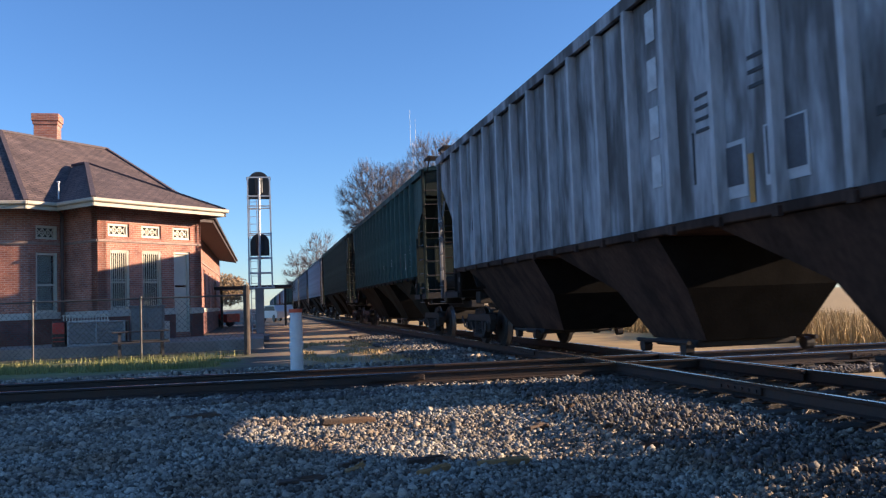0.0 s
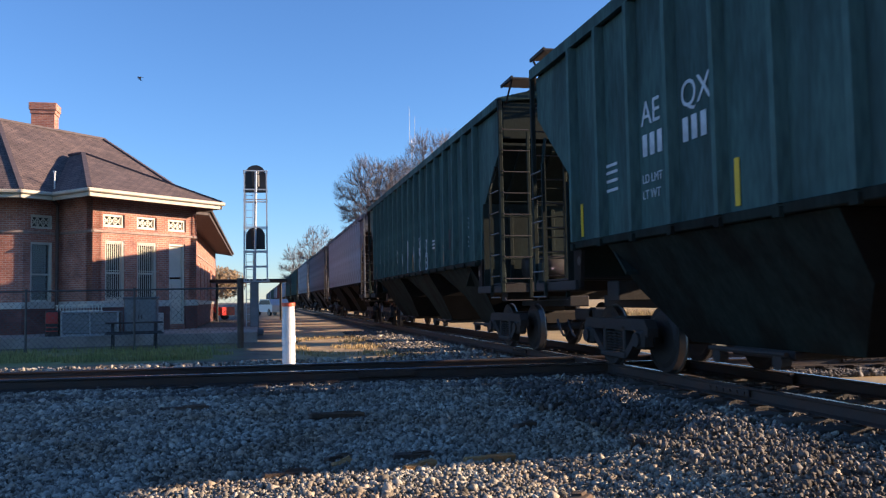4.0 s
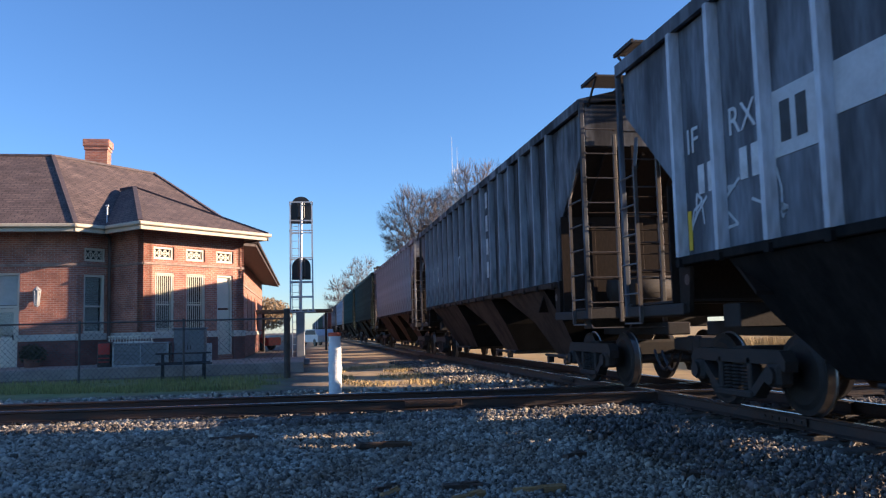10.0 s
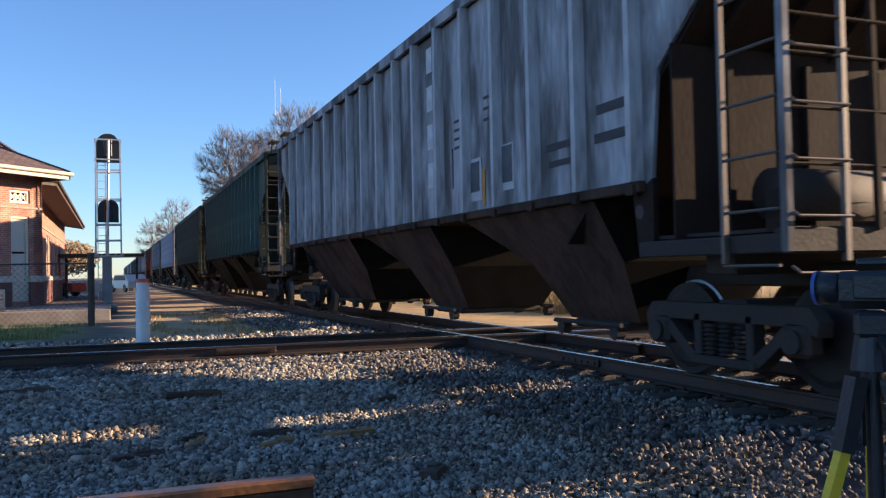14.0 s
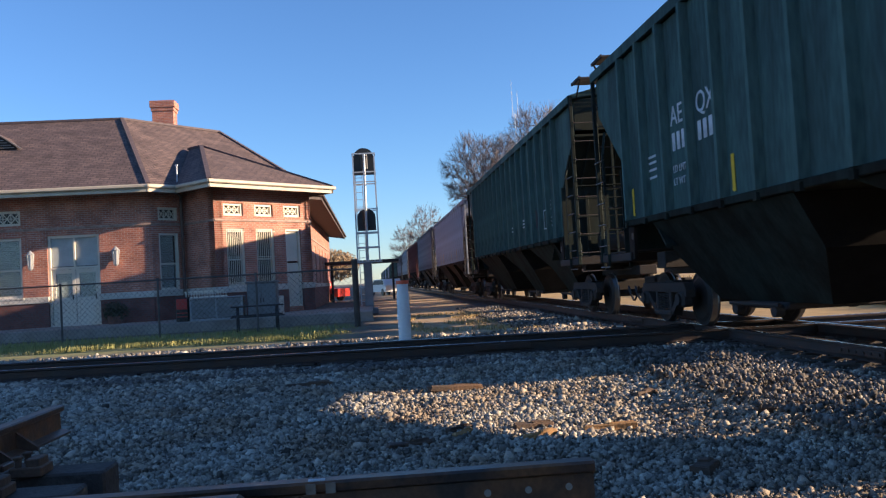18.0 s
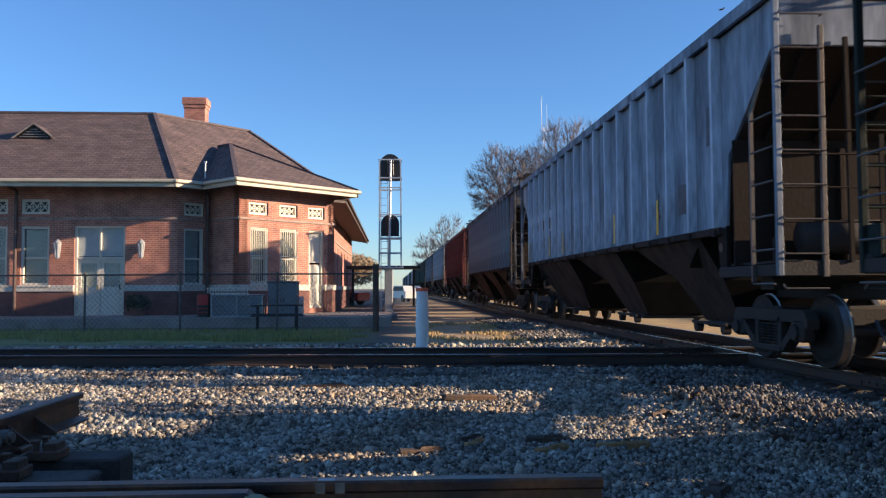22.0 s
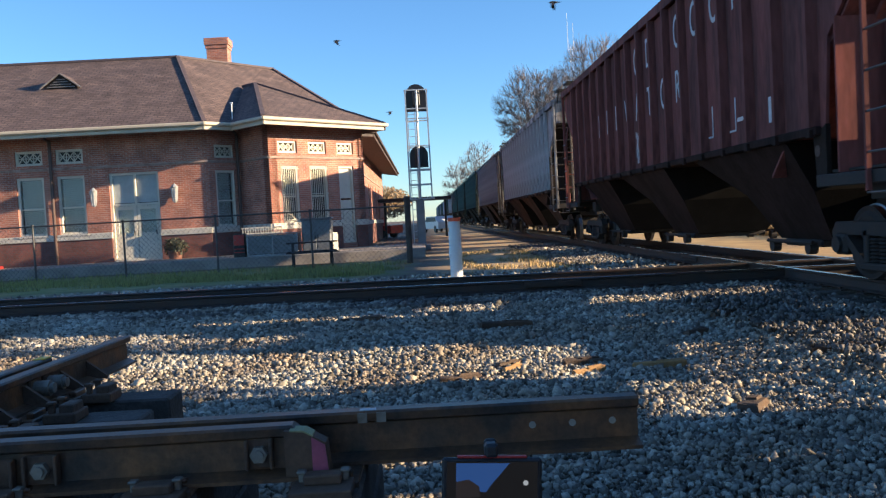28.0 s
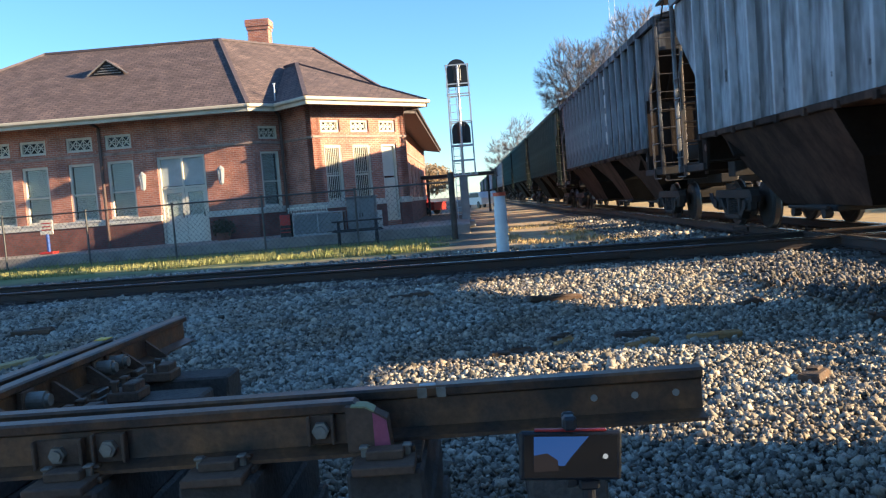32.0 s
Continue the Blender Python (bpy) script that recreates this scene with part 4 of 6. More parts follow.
            for q in (-0.2, 0.0, 0.2):
                mb = MB()
                rings = [(0.0, 0.088 if k % 2 else 0.055, 0.255 + k * 0.021) for k in range(15)]
                n0 = len(mb.v)
                for _, r, z in rings:
                    mb.v += [(s * 1.09 + r * math.cos(math.pi * a / 4), yc + q + r * math.sin(math.pi * a / 4), z) for a in range(8)]
                for k in range(14):
                    for a in range(8):
                        i, j = n0 + k * 8 + a, n0 + k * 8 + (a + 1) % 8
                        mb.f.append((i, j, j + 8, i + 8))
                        mb.m.append(0)
                part("spring", mb, GRIME, truck)
        for q in (-0.89, 0.89):
            mb = MB()
            mb.smooth = False
            mb.tube((-0.75, yc + q, 0.46), (0.75, yc + q, 0.46), 0.08, 12)
            for s in (-1, 1):
                pr = [(-0.07, 0.06), (-0.07, 0.34), (-0.045, 0.40), (-0.045, 0.46), (0.045, 0.465), (0.055, 0.49), (0.08, 0.485), (0.08, 0.40), (0.05, 0.34), (0.05, 0.06)]
                pr = [(x * -s, r) for x, r in pr]
                lathe(mb, pr, s * 0.765, yc + q, 0.46, 30, [0, 0, 0, 1, 1, 0, 0, 0, 0])
            part("wheelset", mb, [WHEEL, TREAD], truck)
    return car


STYLES = ["grey", "green", "green", "blue", "dark", "grey", "green", "green", "pale", "dark", "red", "grey", "dark", "green", "green", "green", "grey", "green", "pale", "green", "dark", "green", "grey", "green"]
SPEED, PERIOD, FIRST = 7.75, 2.85, 1.46
NUDGE = {0: -0.8, 1: -0.3, 5: 0.1, 6: 0.7, 7: 0.9, 8: 1.0, 9: 1.0, 10: 0.95, 11: 0.8, 12: 0.7, 13: 0.7, 14: 0.7}  # small departures of single cars from the even spacing


def car_y(k, t):
    """Middle of car k: its rear edge passes y 12 at FIRST + k PERIOD."""
    return 12.0 - LH + 0.1 + SPEED * (FIRST + k * PERIOD - t) + NUDGE.get(k, 0.0)


masters, CARS = {}, []
for k, st in enumerate(STYLES):
    if st not in masters:
        masters[st] = hopper_car(st)
        c = masters[st]
    else:
        c = copy_thing(masters[st], pose(0, 0, 0))
    CARS.append(c)


def on_side(ob, car, y, z, out=0.012):
    """Hangs a flat piece on the car's side sheet, reading from the rear to the front."""
    ob.parent = car
    ob.matrix_basis = Matrix(((0, 0, -1, -(HW - 0.11) - out), (-1, 0, 0, y), (0, 1, 0, z), (0, 0, 0, 1)))
    return ob


def letters(car, text, y, z, size, m, name="lettering", wide=1.0):
    cu = bpy.data.curves.new(name, "FONT")
    cu.body, cu.size, cu.align_x, cu.extrude = text, size, "LEFT", 0.003
    tmp = bpy.data.objects.new(name, cu)
    me = bpy.data.meshes.new_from_object(tmp)
    bpy.data.objects.remove(tmp)
    me.name = name
    me.materials.append(m)
    me.transform(Matrix.Diagonal((wide, 1, 1, 1)))
    return on_side(new(name, me), car, y, z, 0.008)


BAR_MESH = {}


def bars(car, items, m, name="stencil_bar", out=0.008):
    """Flat bars (y, z, width, height) that stand for writing too small or not to be spelled."""
    for y, z, w, h in items:
        key = (name, w, h, m.name)
        if key not in BAR_MESH:
            mb = MB()
            mb.box((0, 0, 0), (w, h, 0.006), 0)
            BAR_MESH[key] = mb.mesh(name, [m])
        on_side(new(name, BAR_MESH[key]), car, y, z, out)


def stroke(mb, p, q, width):
    """A flat sprayed stroke from p to q."""
    dx, dy = q[0] - p[0], q[1] - p[1]
    mb.box(((p[0] + q[0]) / 2, (p[1] + q[1]) / 2, 0), (math.hypot(dx, dy), width, 0.003), 0, Matrix.Rotation(math.atan2(dy, dx), 3, "Z"))


def scrawl(car, y0, y1, z0, z1, n, m, width, seed, name="graffiti"):
    """Sprayed strokes across a stretch of the side."""
    rnd = random.Random(seed)
    mb = MB()
    w = (y0 - y1) / n
    for i in range(n):
        cx = y0 - (i + 0.5) * w
        p = Vector((-cx - w * 0.35, rnd.uniform(z0, z1), 0))
        for k in range(rnd.randint(3, 5)):
            q = Vector((-cx + rnd.uniform(-0.5, 0.5) * w, rnd.choice((rnd.uniform(z0, z0 + 0.3 * (z1 - z0)), rnd.uniform(z1 - 0.3 * (z1 - z0), z1))), 0))
            mid = (p + q) / 2 + Vector((rnd.uniform(-0.12, 0.12), rnd.uniform(-0.1, 0.1), 0))
            for a, b in ((p, mid), (mid, q)):
                stroke(mb, a, b, width)
            p = q
    ob = new(name, mb.mesh(name, [m]))
    return on_side(ob, car, 0, 0, 0.008)


# sprayed marks, as strokes in a unit square
LOOP_X = [[(0.3, 0.85), (0.08, 0.95), (0.02, 0.7), (0.15, 0.52), (0.4, 0.58), (0.62, 0.35), (0.95, 0.12)], [(0.8, 1.0), (0.62, 0.62), (0.4, 0.25), (0.25, 0.0)]]
TICK = [[(0.05, 0.72), (0.2, 0.45), (0.48, 0.62), (0.42, 0.98)], [(0.2, 0.45), (0.68, 0.02), (0.95, 0.72), (0.7, 0.5)]]
PEAK = [[(0.05, 0.0), (0.12, 0.5), (0.1, 0.95), (0.32, 0.9), (0.3, 0.55), (0.1, 0.5)], [(0.32, 0.55), (0.5, 0.68), (0.68, 0.35), (0.95, 0.0)]]
BURST = [[(0.1, 0.9), (0.45, 0.3)], [(0.5, 1.0), (0.48, 0.3)], [(0.9, 0.95), (0.5, 0.3)], [(0.02, 0.22), (0.95, 0.3)], [(0.1, 0.0), (0.9, 0.1)]]
SMILE = [[(0.05, 0.75), (0.12, 0.3), (0.4, 0.02), (0.75, 0.15), (0.95, 0.65)], [(0.35, 0.9), (0.36, 0.6)], [(0.62, 0.95), (0.62, 0.62)]]
ARCH = [[(0.0, 0.0), (0.05, 1.0), (0.8, 0.9), (0.85, 0.5), (0.1, 0.45)], [(0.5, 0.45), (0.9, 0.0)]]
STEM = [[(0.5, 0.0), (0.5, 1.0)], [(0.1, 1.0), (0.9, 1.0)], [(0.1, 0.0), (0.9, 0.0)]]
CROSS = [[(0.0, 0.0), (1.0, 1.0)], [(0.0, 1.0), (1.0, 0.0)]]
CEE = [[(1.0, 0.9), (0.4, 1.0), (0.0, 0.5), (0.4, 0.0), (1.0, 0.1)]]
EEE = [[(1.0, 1.0), (0.0, 1.0), (0.0, 0.0), (1.0, 0.0)], [(0.0, 0.5), (0.8, 0.5)]]
CUP = [[(0.0, 1.0), (0.1, 0.1), (0.8, 0.05), (0.9, 1.0)]]


def spray(car, glyph, y, z, w, h, m, width, name="graffiti"):
    """One sprayed mark whose strokes start at y, z and spread over w and h."""
    mb = MB()
    for line in glyph:
        for (a, b), (u, v) in zip(line, line[1:]):
            stroke(mb, (a * w, b * h), (u * w, v * h), width)
        for a, b in line:
            mb.tube((a * w, b * h, -0.0015), (a * w, b * h, 0.0015), width / 2, 10)
    return on_side(new(name, mb.mesh(name, [m])), car, y, z, 0.008)


CHALK = mat("white_stencil_paint", (0.62, 0.63, 0.64), 0.6, 0, 0.25, 4, 30, 0.03)
SPRAY = mat("white_spray_paint", (0.55, 0.58, 0.60), 0.5, 0, 0.25, 4, 30, 0.03)
INK = mat("black_stencil_paint", (0.035, 0.035, 0.037), 0.6, 0, 0.2)
FADED = mat("faded_red_paint", (0.36, 0.13, 0.11), 0.6, 0, 0.35, 3, 20, 0.03, (0.3, 0.28, 0.28))
PATCH = mat("repainted_patch", (0.52, 0.53, 0.55), 0.55, 0, 0.15, 3, 20, 0.03)
SLATEBLUE = mat("dark_patch", (0.10, 0.10, 0.115), 0.6, 0, 0.25, 3, 20, 0.03)
RUSTPATCH = mat("dark_red_patch", (0.05, 0.035, 0.035), 0.7, 0, 0.3, 3, 20, 0.03)
AMBER = mat("faded_orange_reflector", (0.55, 0.25, 0.04), 0.5, 0, 0.2)
for k, c in enumerate(CARS):
    st, rnd = STYLES[k], random.Random(100 + k)
    # reflector strips along the lower side
    for y in {"pale": (-8.2, -5.6, -2.7, 2.7, 4.65, 8.2), "grey": (-4.62, 4.2), "dark": (-8.0, 3.5), "blue": (-2.2, 3.2, 8.1), "green": (-8.1, -4.6, 1.2, 3.9, 8.1), "red": (7.4,)}[st] if k != 2 else (-8.1, -4.6, -0.09, 3.72, 8.1):
        mb = MB()
        hgt = 0.62 if st == "pale" else 0.5
        mb.box((0, hgt / 2, 0), (0.09, hgt, 0.006), 0)
        ob = new("reflector", mb.mesh("reflector", [YELLOW if st in ("pale", "green", "blue") and k != 2 else AMBER]))
        on_side(ob, c, y, ZS + 0.1, 0.10 if k % 2 == 0 and st == "pale" else 0.012)
    small = CHALK if st in ("green", "red", "dark") else INK
    if st == "grey":
        bars(c, [(-2.58, 2.62 + i * 0.62, 0.24, 0.4) for i in range(4)], CHALK, "owner_mark")
        bars(c, [(-4.2, 2.36, 0.68, 0.6), (-5.2, 2.42, 0.68, 0.6)], PATCH, "stencil_panel")
        bars(c, [(-4.2, 2.4, 0.56, 0.42), (-5.2, 2.46, 0.6, 0.48)], SLATEBLUE, "dark_patch", 0.013)
        bars(c, [(-3.5, 2.62, 0.03, 0.6)], INK, "patch_edge")
        bars(c, [(-3.75, 3.3 - i * 0.13, 0.34, 0.04) for i in range(4)] + [(-4.8, 3.45 - i * 0.15, 0.3, 0.04) for i in range(3)] + [(-6.7, 2.5, 0.6, 0.08), (-6.7, 2.3, 0.5, 0.07), (-7.8, 2.75, 0.6, 0.1), (-7.8, 2.45, 0.7, 0.1)] + [(1.2 + i * 1.02, 2.25, 0.4, 0.07) for i in range(5)], INK)
    if st == "green":
        letters(c, "AE", 6.04, 3.24, 0.44, CHALK)
        letters(c, "QX", 5.01, 3.24, 0.44, CHALK)
        bars(c, [(y - 0.2 * i, 2.98, 0.12, 0.28) for y in (5.95, 4.92) for i in range(3)], CHALK, "number_bar")
        letters(c, "LD LMT", 6.05, 2.5, 0.16, CHALK)
        letters(c, "LT WT", 6.05, 2.3, 0.16, CHALK)
        bars(c, [(-3.2, 2.7, 0.5, 0.05), (-3.2, 2.6, 0.5, 0.05), (-3.2, 2.5, 0.5, 0.05), (-1.1, 2.6, 0.45, 0.05), (-1.1, 2.48, 0.45, 0.05), (7.0, 2.9, 0.4, 0.04), (7.0, 2.8, 0.4, 0.04), (7.0, 2.68, 0.4, 0.04), (7.0, 2.55, 0.4, 0.04)], CHALK)
        bars(c, [(-7.0, 2.95 - 0.11 * i, 0.62, 0.035) for i in range(7) if i != 3], CHALK)
        bars(c, [(-3.75, 2.42, 0.55, 0.5), (-5.15, 2.6, 0.5, 0.52)], RUSTPATCH, "rusty_patch")
        bars(c, [(-8.12, 2.75, 0.13, 1.05)], CHALK, "faded_stroke", 0.011)
        if k != 2:
            mb = MB()
            for a, b in (((-0.28, 0), (0.28, 0)), ((0.28, 0), (0.28, 0.5)), ((0.28, 0.5), (-0.28, 0.5)), ((-0.28, 0.5), (-0.28, 0))):
                mb.bar((*a, 0), (*b, 0), 0.03, 0, 0.006)
            on_side(new("stencil_frame", mb.mesh("stencil_frame", [CHALK])), c, -6.6, 2.25, 0.008)
    if k == 2:
        for glyph, y, z, w, h in ((LOOP_X, 2.98, 1.88, 0.44, 0.95), (TICK, 1.96, 1.88, 0.5, 1.0), (PEAK, 0.93, 1.88, 0.55, 1.15), (TICK, -0.14, 1.88, 0.46, 1.15), (LOOP_X, -0.52, 1.88, 0.42, 1.2), (BURST, -1.1, 2.42, 0.58, 0.55), (SMILE, -1.1, 1.9, 0.6, 0.55)):
            spray(c, glyph, y, z, w, h, SPRAY, 0.055)
        for i, (glyph, z) in enumerate(((ARCH, 2.38), (STEM, 2.4), (CROSS, 2.38), (CEE, 2.4), (EEE, 1.95), (CUP, 1.95), (ARCH, 1.97))):
            spray(c, glyph, -1.97 - 0.23 * i if i < 4 else -2.12 - 0.27 * (i - 4), z, 0.17 if i < 4 else 0.2, 0.38, SPRAY, 0.06)
        bars(c, [(-4.7, 2.4, 0.12, 0.55)], FADED, "rust_streak")
    if k == 3:
        bars(c, [(5.78, 3.1, 0.8, 0.7), (4.75, 3.2, 0.8, 0.5)], PATCH, "repainted_patch")
        letters(c, "IF", 8.1, 3.2, 0.46, CHALK)
        letters(c, "RX", 7.05, 3.2, 0.46, CHALK)
        bars(c, [(7.75, 2.83, 0.16, 0.36), (7.5, 2.83, 0.16, 0.36), (6.75, 2.83, 0.16, 0.36), (6.5, 2.83, 0.16, 0.36)], CHALK, "number_bar")
        bars(c, [(5.9, 3.1, 0.17, 0.42), (5.62, 3.1, 0.17, 0.42)], INK, "number_bar", 0.015)
        scrawl(c, 8.2, 6.0, 2.1, 2.7, 3, SPRAY, 0.035, 21)
        scrawl(c, 4.4, 0.8, 2.1, 2.75, 5, SPRAY, 0.03, 23)
        for y, zz in ((2.6, 2.75), (1.57, 2.95), (0.54, 3.1)):
            for dy in (-0.22, 0.22):
                bars(c, [(y + dy, zz + 0.45, 0.13, 1.0)], FADED, "faded_stroke")
            bars(c, [(y, zz + 0.9, 0.4, 0.13), (y, zz + 0.45, 0.36, 0.1)], FADED, "faded_stroke", 0.013)
        bars(c, [(-2.9, 2.55, 0.9, 0.9)], SLATEBLUE, "dark_patch")
    if k == 8:
        bars(c, [(7.73 - i * 1.03, 3.1, 0.84, 0.62) for i in range(4)], PATCH, "repainted_patch")
        letters(c, "IF", 8.1, 2.87, 0.46, INK).location.x -= 0.007
        letters(c, "RX", 7.12, 2.87, 0.46, INK).location.x -= 0.007
        bars(c, [(y - 0.24 * i, 3.03, 0.15, 0.34) for y in (6.0, 4.98) for i in range(3)], INK, "number_bar", 0.014)
        letters(c, "LD LMT", 5.95, 2.5, 0.17, INK)
        letters(c, "LT WT", 5.95, 2.3, 0.17, INK)
        if k == 8:
            scrawl(c, 3.6, 2.4, 2.1, 2.75, 3, INK, 0.025, 31)
            scrawl(c, -4.6, -5.6, 2.2, 2.7, 3, INK, 0.03, 33)
            scrawl(c, 2.2, 1.2, 2.3, 2.7, 2, INK, 0.025, 35)
        bars(c, [(-6.7, 2.5, 0.5, 0.5), (-8.0, 3.5, 0.5, 0.6)], SLATEBLUE, "dark_patch")
    if st == "dark":
        bars(c, [(6.7, 2.98, 0.8, 0.55), (5.68, 3.02, 0.8, 0.55)], PATCH, "repainted_patch")
        letters(c, "AT", 7.02, 2.82, 0.46, INK).location.x -= 0.006
        letters(c, "GX", 6.0, 2.86, 0.46, INK).location.x -= 0.006
        bars(c, [(6.85, 2.42, 0.14, 0.36), (6.55, 2.42, 0.14, 0.36), (5.85, 2.45, 0.14, 0.36), (5.55, 2.45, 0.14, 0.36)], SPRAY, "number_bar")
        bars(c, [(-2.2, 2.6 + i * 0.62, 0.28, 0.42) for i in range(4)], CHALK, "owner_mark")
        scrawl(c, 2.6, 1.6, 2.4, 3.5, 2, SPRAY, 0.05, 61)
        scrawl(c, 6.0, 3.9, 2.5, 2.9, 4, SPRAY, 0.03, 63)
    if st == "red":
        for i, ch in enumerate("CD COOP"):
            if ch != " ":
                letters(c, ch, 0.68 - i * 0.975, 3.98, 0.86, CHALK, "lettering", 0.62)
        for i, ch in enumerate("ELEVATOR"):
            letters(c, ch, 4.58 - i * 0.975, 2.98, 0.86, CHALK, "lettering", 0.62)
        bars(c, [(1.46 + i * 0.975, 4.3, 0.1, 0.6) for i in range(4)], CHALK, "faded_stroke")
        scrawl(c, 0.75, 0.2, 2.0, 2.75, 3, SPRAY, 0.035, 77)
        for y in (-3.9, -4.9):
            mb = MB()
            for a, b in (((-0.28, 0), (0.28, 0)), ((0.28, 0), (0.28, 0.5)), ((-0.28, 0.5), (-0.28, 0))):
                mb.bar((*a, 0), (*b, 0), 0.03, 0, 0.006)
            on_side(new("stencil_frame", mb.mesh("stencil_frame", [CHALK])), c, y, 2.15, 0.008)
        bars(c, [(-5.5, 2.3, 0.5, 0.06), (-6.6, 2.3, 0.4, 0.35)], CHALK)
    if st in ("grey", "pale", "dark") and k not in (3, 8, 9):
        bars(c, [(y - 0.18 * i, 2.85, 0.1, 0.22) for y in (7.8, 6.75) for i in range(3)], INK, "number_bar")

# ---- trackside ----
mb = MB()
mb.smooth = False
mb.tube((0, 0, -0.1), (0, 0, 1.0), 0.125, 24)
mb.tube((0, 0, 0.5), (0, 0, 0.62), 0.135, 24)
post = thing("marker_post", "white plastic pipe marker post with an orange band", "marker post", at=pose(0.60, 16.5, 0))
part("pipe", mb, PVC, post)
mb = MB()
mb.tube((0, 0, 1.0), (0, 0, 1.22), 0.115, 24)
part("upper_pipe", mb, PVC, post)
mb = MB()
mb.tube((0, 0, 1.2), (0, 0, 1.27), 0.128, 24)
part("cap", mb, ORANGE, post, "orange cap band")

# ---- signal ----
sig = thing("signal_mast", "galvanised railway signal mast with two black signal heads and ladder cage", "railway signal", at=pose(-0.06, 34.0, 0))
mb = MB()
mb.box((-0.06, 0, 1.05), (0.34, 0.34, 2.1), 0, None, 0.03)
mb.box((-0.06, 0, 0.12), (0.7, 0.7, 0.24), 0, None, 0.03)
part("base_pipe", mb, mat("grey_mast_paint", (0.24, 0.25, 0.26), 0.6, 0.1, 0.2, 3, 30, 0.05), sig)
mb = MB()
mb.tube((-0.04, -0.16, 2.1), (0.02, -0.16, 6.5), 0.05, 14)
part("mast", mb, GALV, sig)
for x in (-0.5, -0.25, 0.0, 0.25, 0.5):
    mb = MB()
    mb.box((x, 0, 2.15), (0.04, 1.1, 0.04), 0)
    part("grating_bar", mb, GALV, sig)
for y in (-0.5, 0, 0.5):
    mb = MB()
    mb.box((0, y, 2.11), (1.1, 0.04, 0.04), 0)
    part("platform_beam", mb, GALV, sig)
for x, y in ((-0.45, -0.4), (0.45, -0.4), (-0.45, 0.4), (0.45, 0.4)):
    mb = MB()
    xt = x * 0.95
    mb.bar((x, y, 2.1), (xt, y, 6.5), 0.05)
    part("cage_post", mb, GALV, sig)
for z in (2.7, 3.3, 4.25, 5.35, 5.75, 6.5):
    mb = MB()
    for a, b in (((-0.45, -0.4), (0.45, -0.4)), ((0.45, -0.4), (0.45, 0.4)), ((0.45, 0.4), (-0.45, 0.4)), ((-0.45, 0.4), (-0.45, -0.4))):
        mb.bar((*a, z), (*b, z), 0.045)
    part("cage_ring", mb, GALV, sig)
mb = MB()
for x in (-0.38, -0.1):
    mb.bar((x, 0.3, 0.3), (x, 0.3, 6.4), 0.03)
for i in range(20):
    mb.bar((-0.38, 0.3, 0.5 + i * 0.3), (-0.1, 0.3, 0.5 + i * 0.3), 0.02)
part("ladder", mb, GALV, sig)
for zc, hw_, hh in ((6.25, 0.41, 0.56), (3.85, 0.37, 0.45)):
    mb = MB()
    pts = [(hw_, -hh)] + [(hw_ * math.cos(a), hh - hw_ + hw_ * math.sin(a)) for a in [math.pi * k / 16 for k in range(17)]] + [(-hw_, -hh)]
    mb.prism([(x, z + zc) for x, z in pts], "y", 0.12, 0.16)
    head = part("signal_head", mb, BLACK, sig, "black signal background with a rounded top")
    for dz in (0.24, 0.0, -0.24):
        mb = MB()
        mb.tube((0, 0.17, zc + dz), (0, 0.42, zc + dz), 0.11, 16, 0, None, False)
        part("hood", mb, BLACK, head)
    mb = MB()
    mb.box((0, 0.06, zc), (0.3, 0.12, 0.7), 0, None, 0.03)
    part("lamp_case", mb, BLACK, head)

# ---- fence ----
DARKSTEEL = mat("weathered_fence_pipe", (0.11, 0.105, 0.10), 0.55, 0.5, 0.25, 4, 30, 0.05)
F0, F1, FH = Vector((-20.93, 27.18, 0.0)), Vector((-0.47, 24.51, 0.0)), 1.70
fence = thing("chain_link_fence", "weathered grey chain link fence before the station", "fence")
FN = 7
for i in range(FN + 1):
    p = F0.lerp(F1, i / FN)
    mb = MB()
    big = i == FN
    mb.tube((p.x, p.y, 0), (p.x, p.y, FH + (0.25 if big else 0.02)), 0.09 if big else 0.032, 12)
    part("post", mb, TIE if big else DARKSTEEL, fence, "thick dark timber end post" if big else "")
    mb = MB()
    mb.tube((p.x, p.y, FH + (0.25 if big else 0.02)), (p.x, p.y, FH + (0.28 if big else 0.06)), 0.095 if big else 0.045, 12)
    part("post_cap", mb, DARKSTEEL, fence)
mb = MB()
mb.tube((F0.x, F0.y, FH), (F1.x, F1.y, FH), 0.024, 8)
part("top_rail", mb, DARKSTEEL, fence)
mb = MB()
fd = (F1 - F0)
fl = fd.length
fd.normalize()
n = int(fl / 0.16)
for i in range(-10, n):
    for sgn in (1, -1):
        a, b = i * 0.16, i * 0.16 + FH - 0.05
        a2, b2 = max(a, 0), min(b, fl)
        if b2 - a2 < 0.05:
            continue
        z1, z2 = 0.05 + (a2 - a), 0.05 + (b2 - a)
        if sgn < 0:
            z1, z2 = FH - (a2 - a), FH - (b2 - a)
        p, q = F0 + fd * a2, F0 + fd * b2
        mb.bar((p.x, p.y, z1), (q.x, q.y, z2), 0.006)
tagged(part("wire_mesh", mb, DARKSTEEL, fence), kind="stuff")

# ---- station yard ----
LIGHTBOX = mat("grey_enamel", (0.34, 0.35, 0.35), 0.5, 0.2, 0.15, 3, 30, 0.04)
RED = mat("red_enamel", (0.45, 0.03, 0.025), 0.45, 0, 0.15)
BLUE = mat("blue_plastic", (0.04, 0.10, 0.35), 0.5, 0, 0.12)


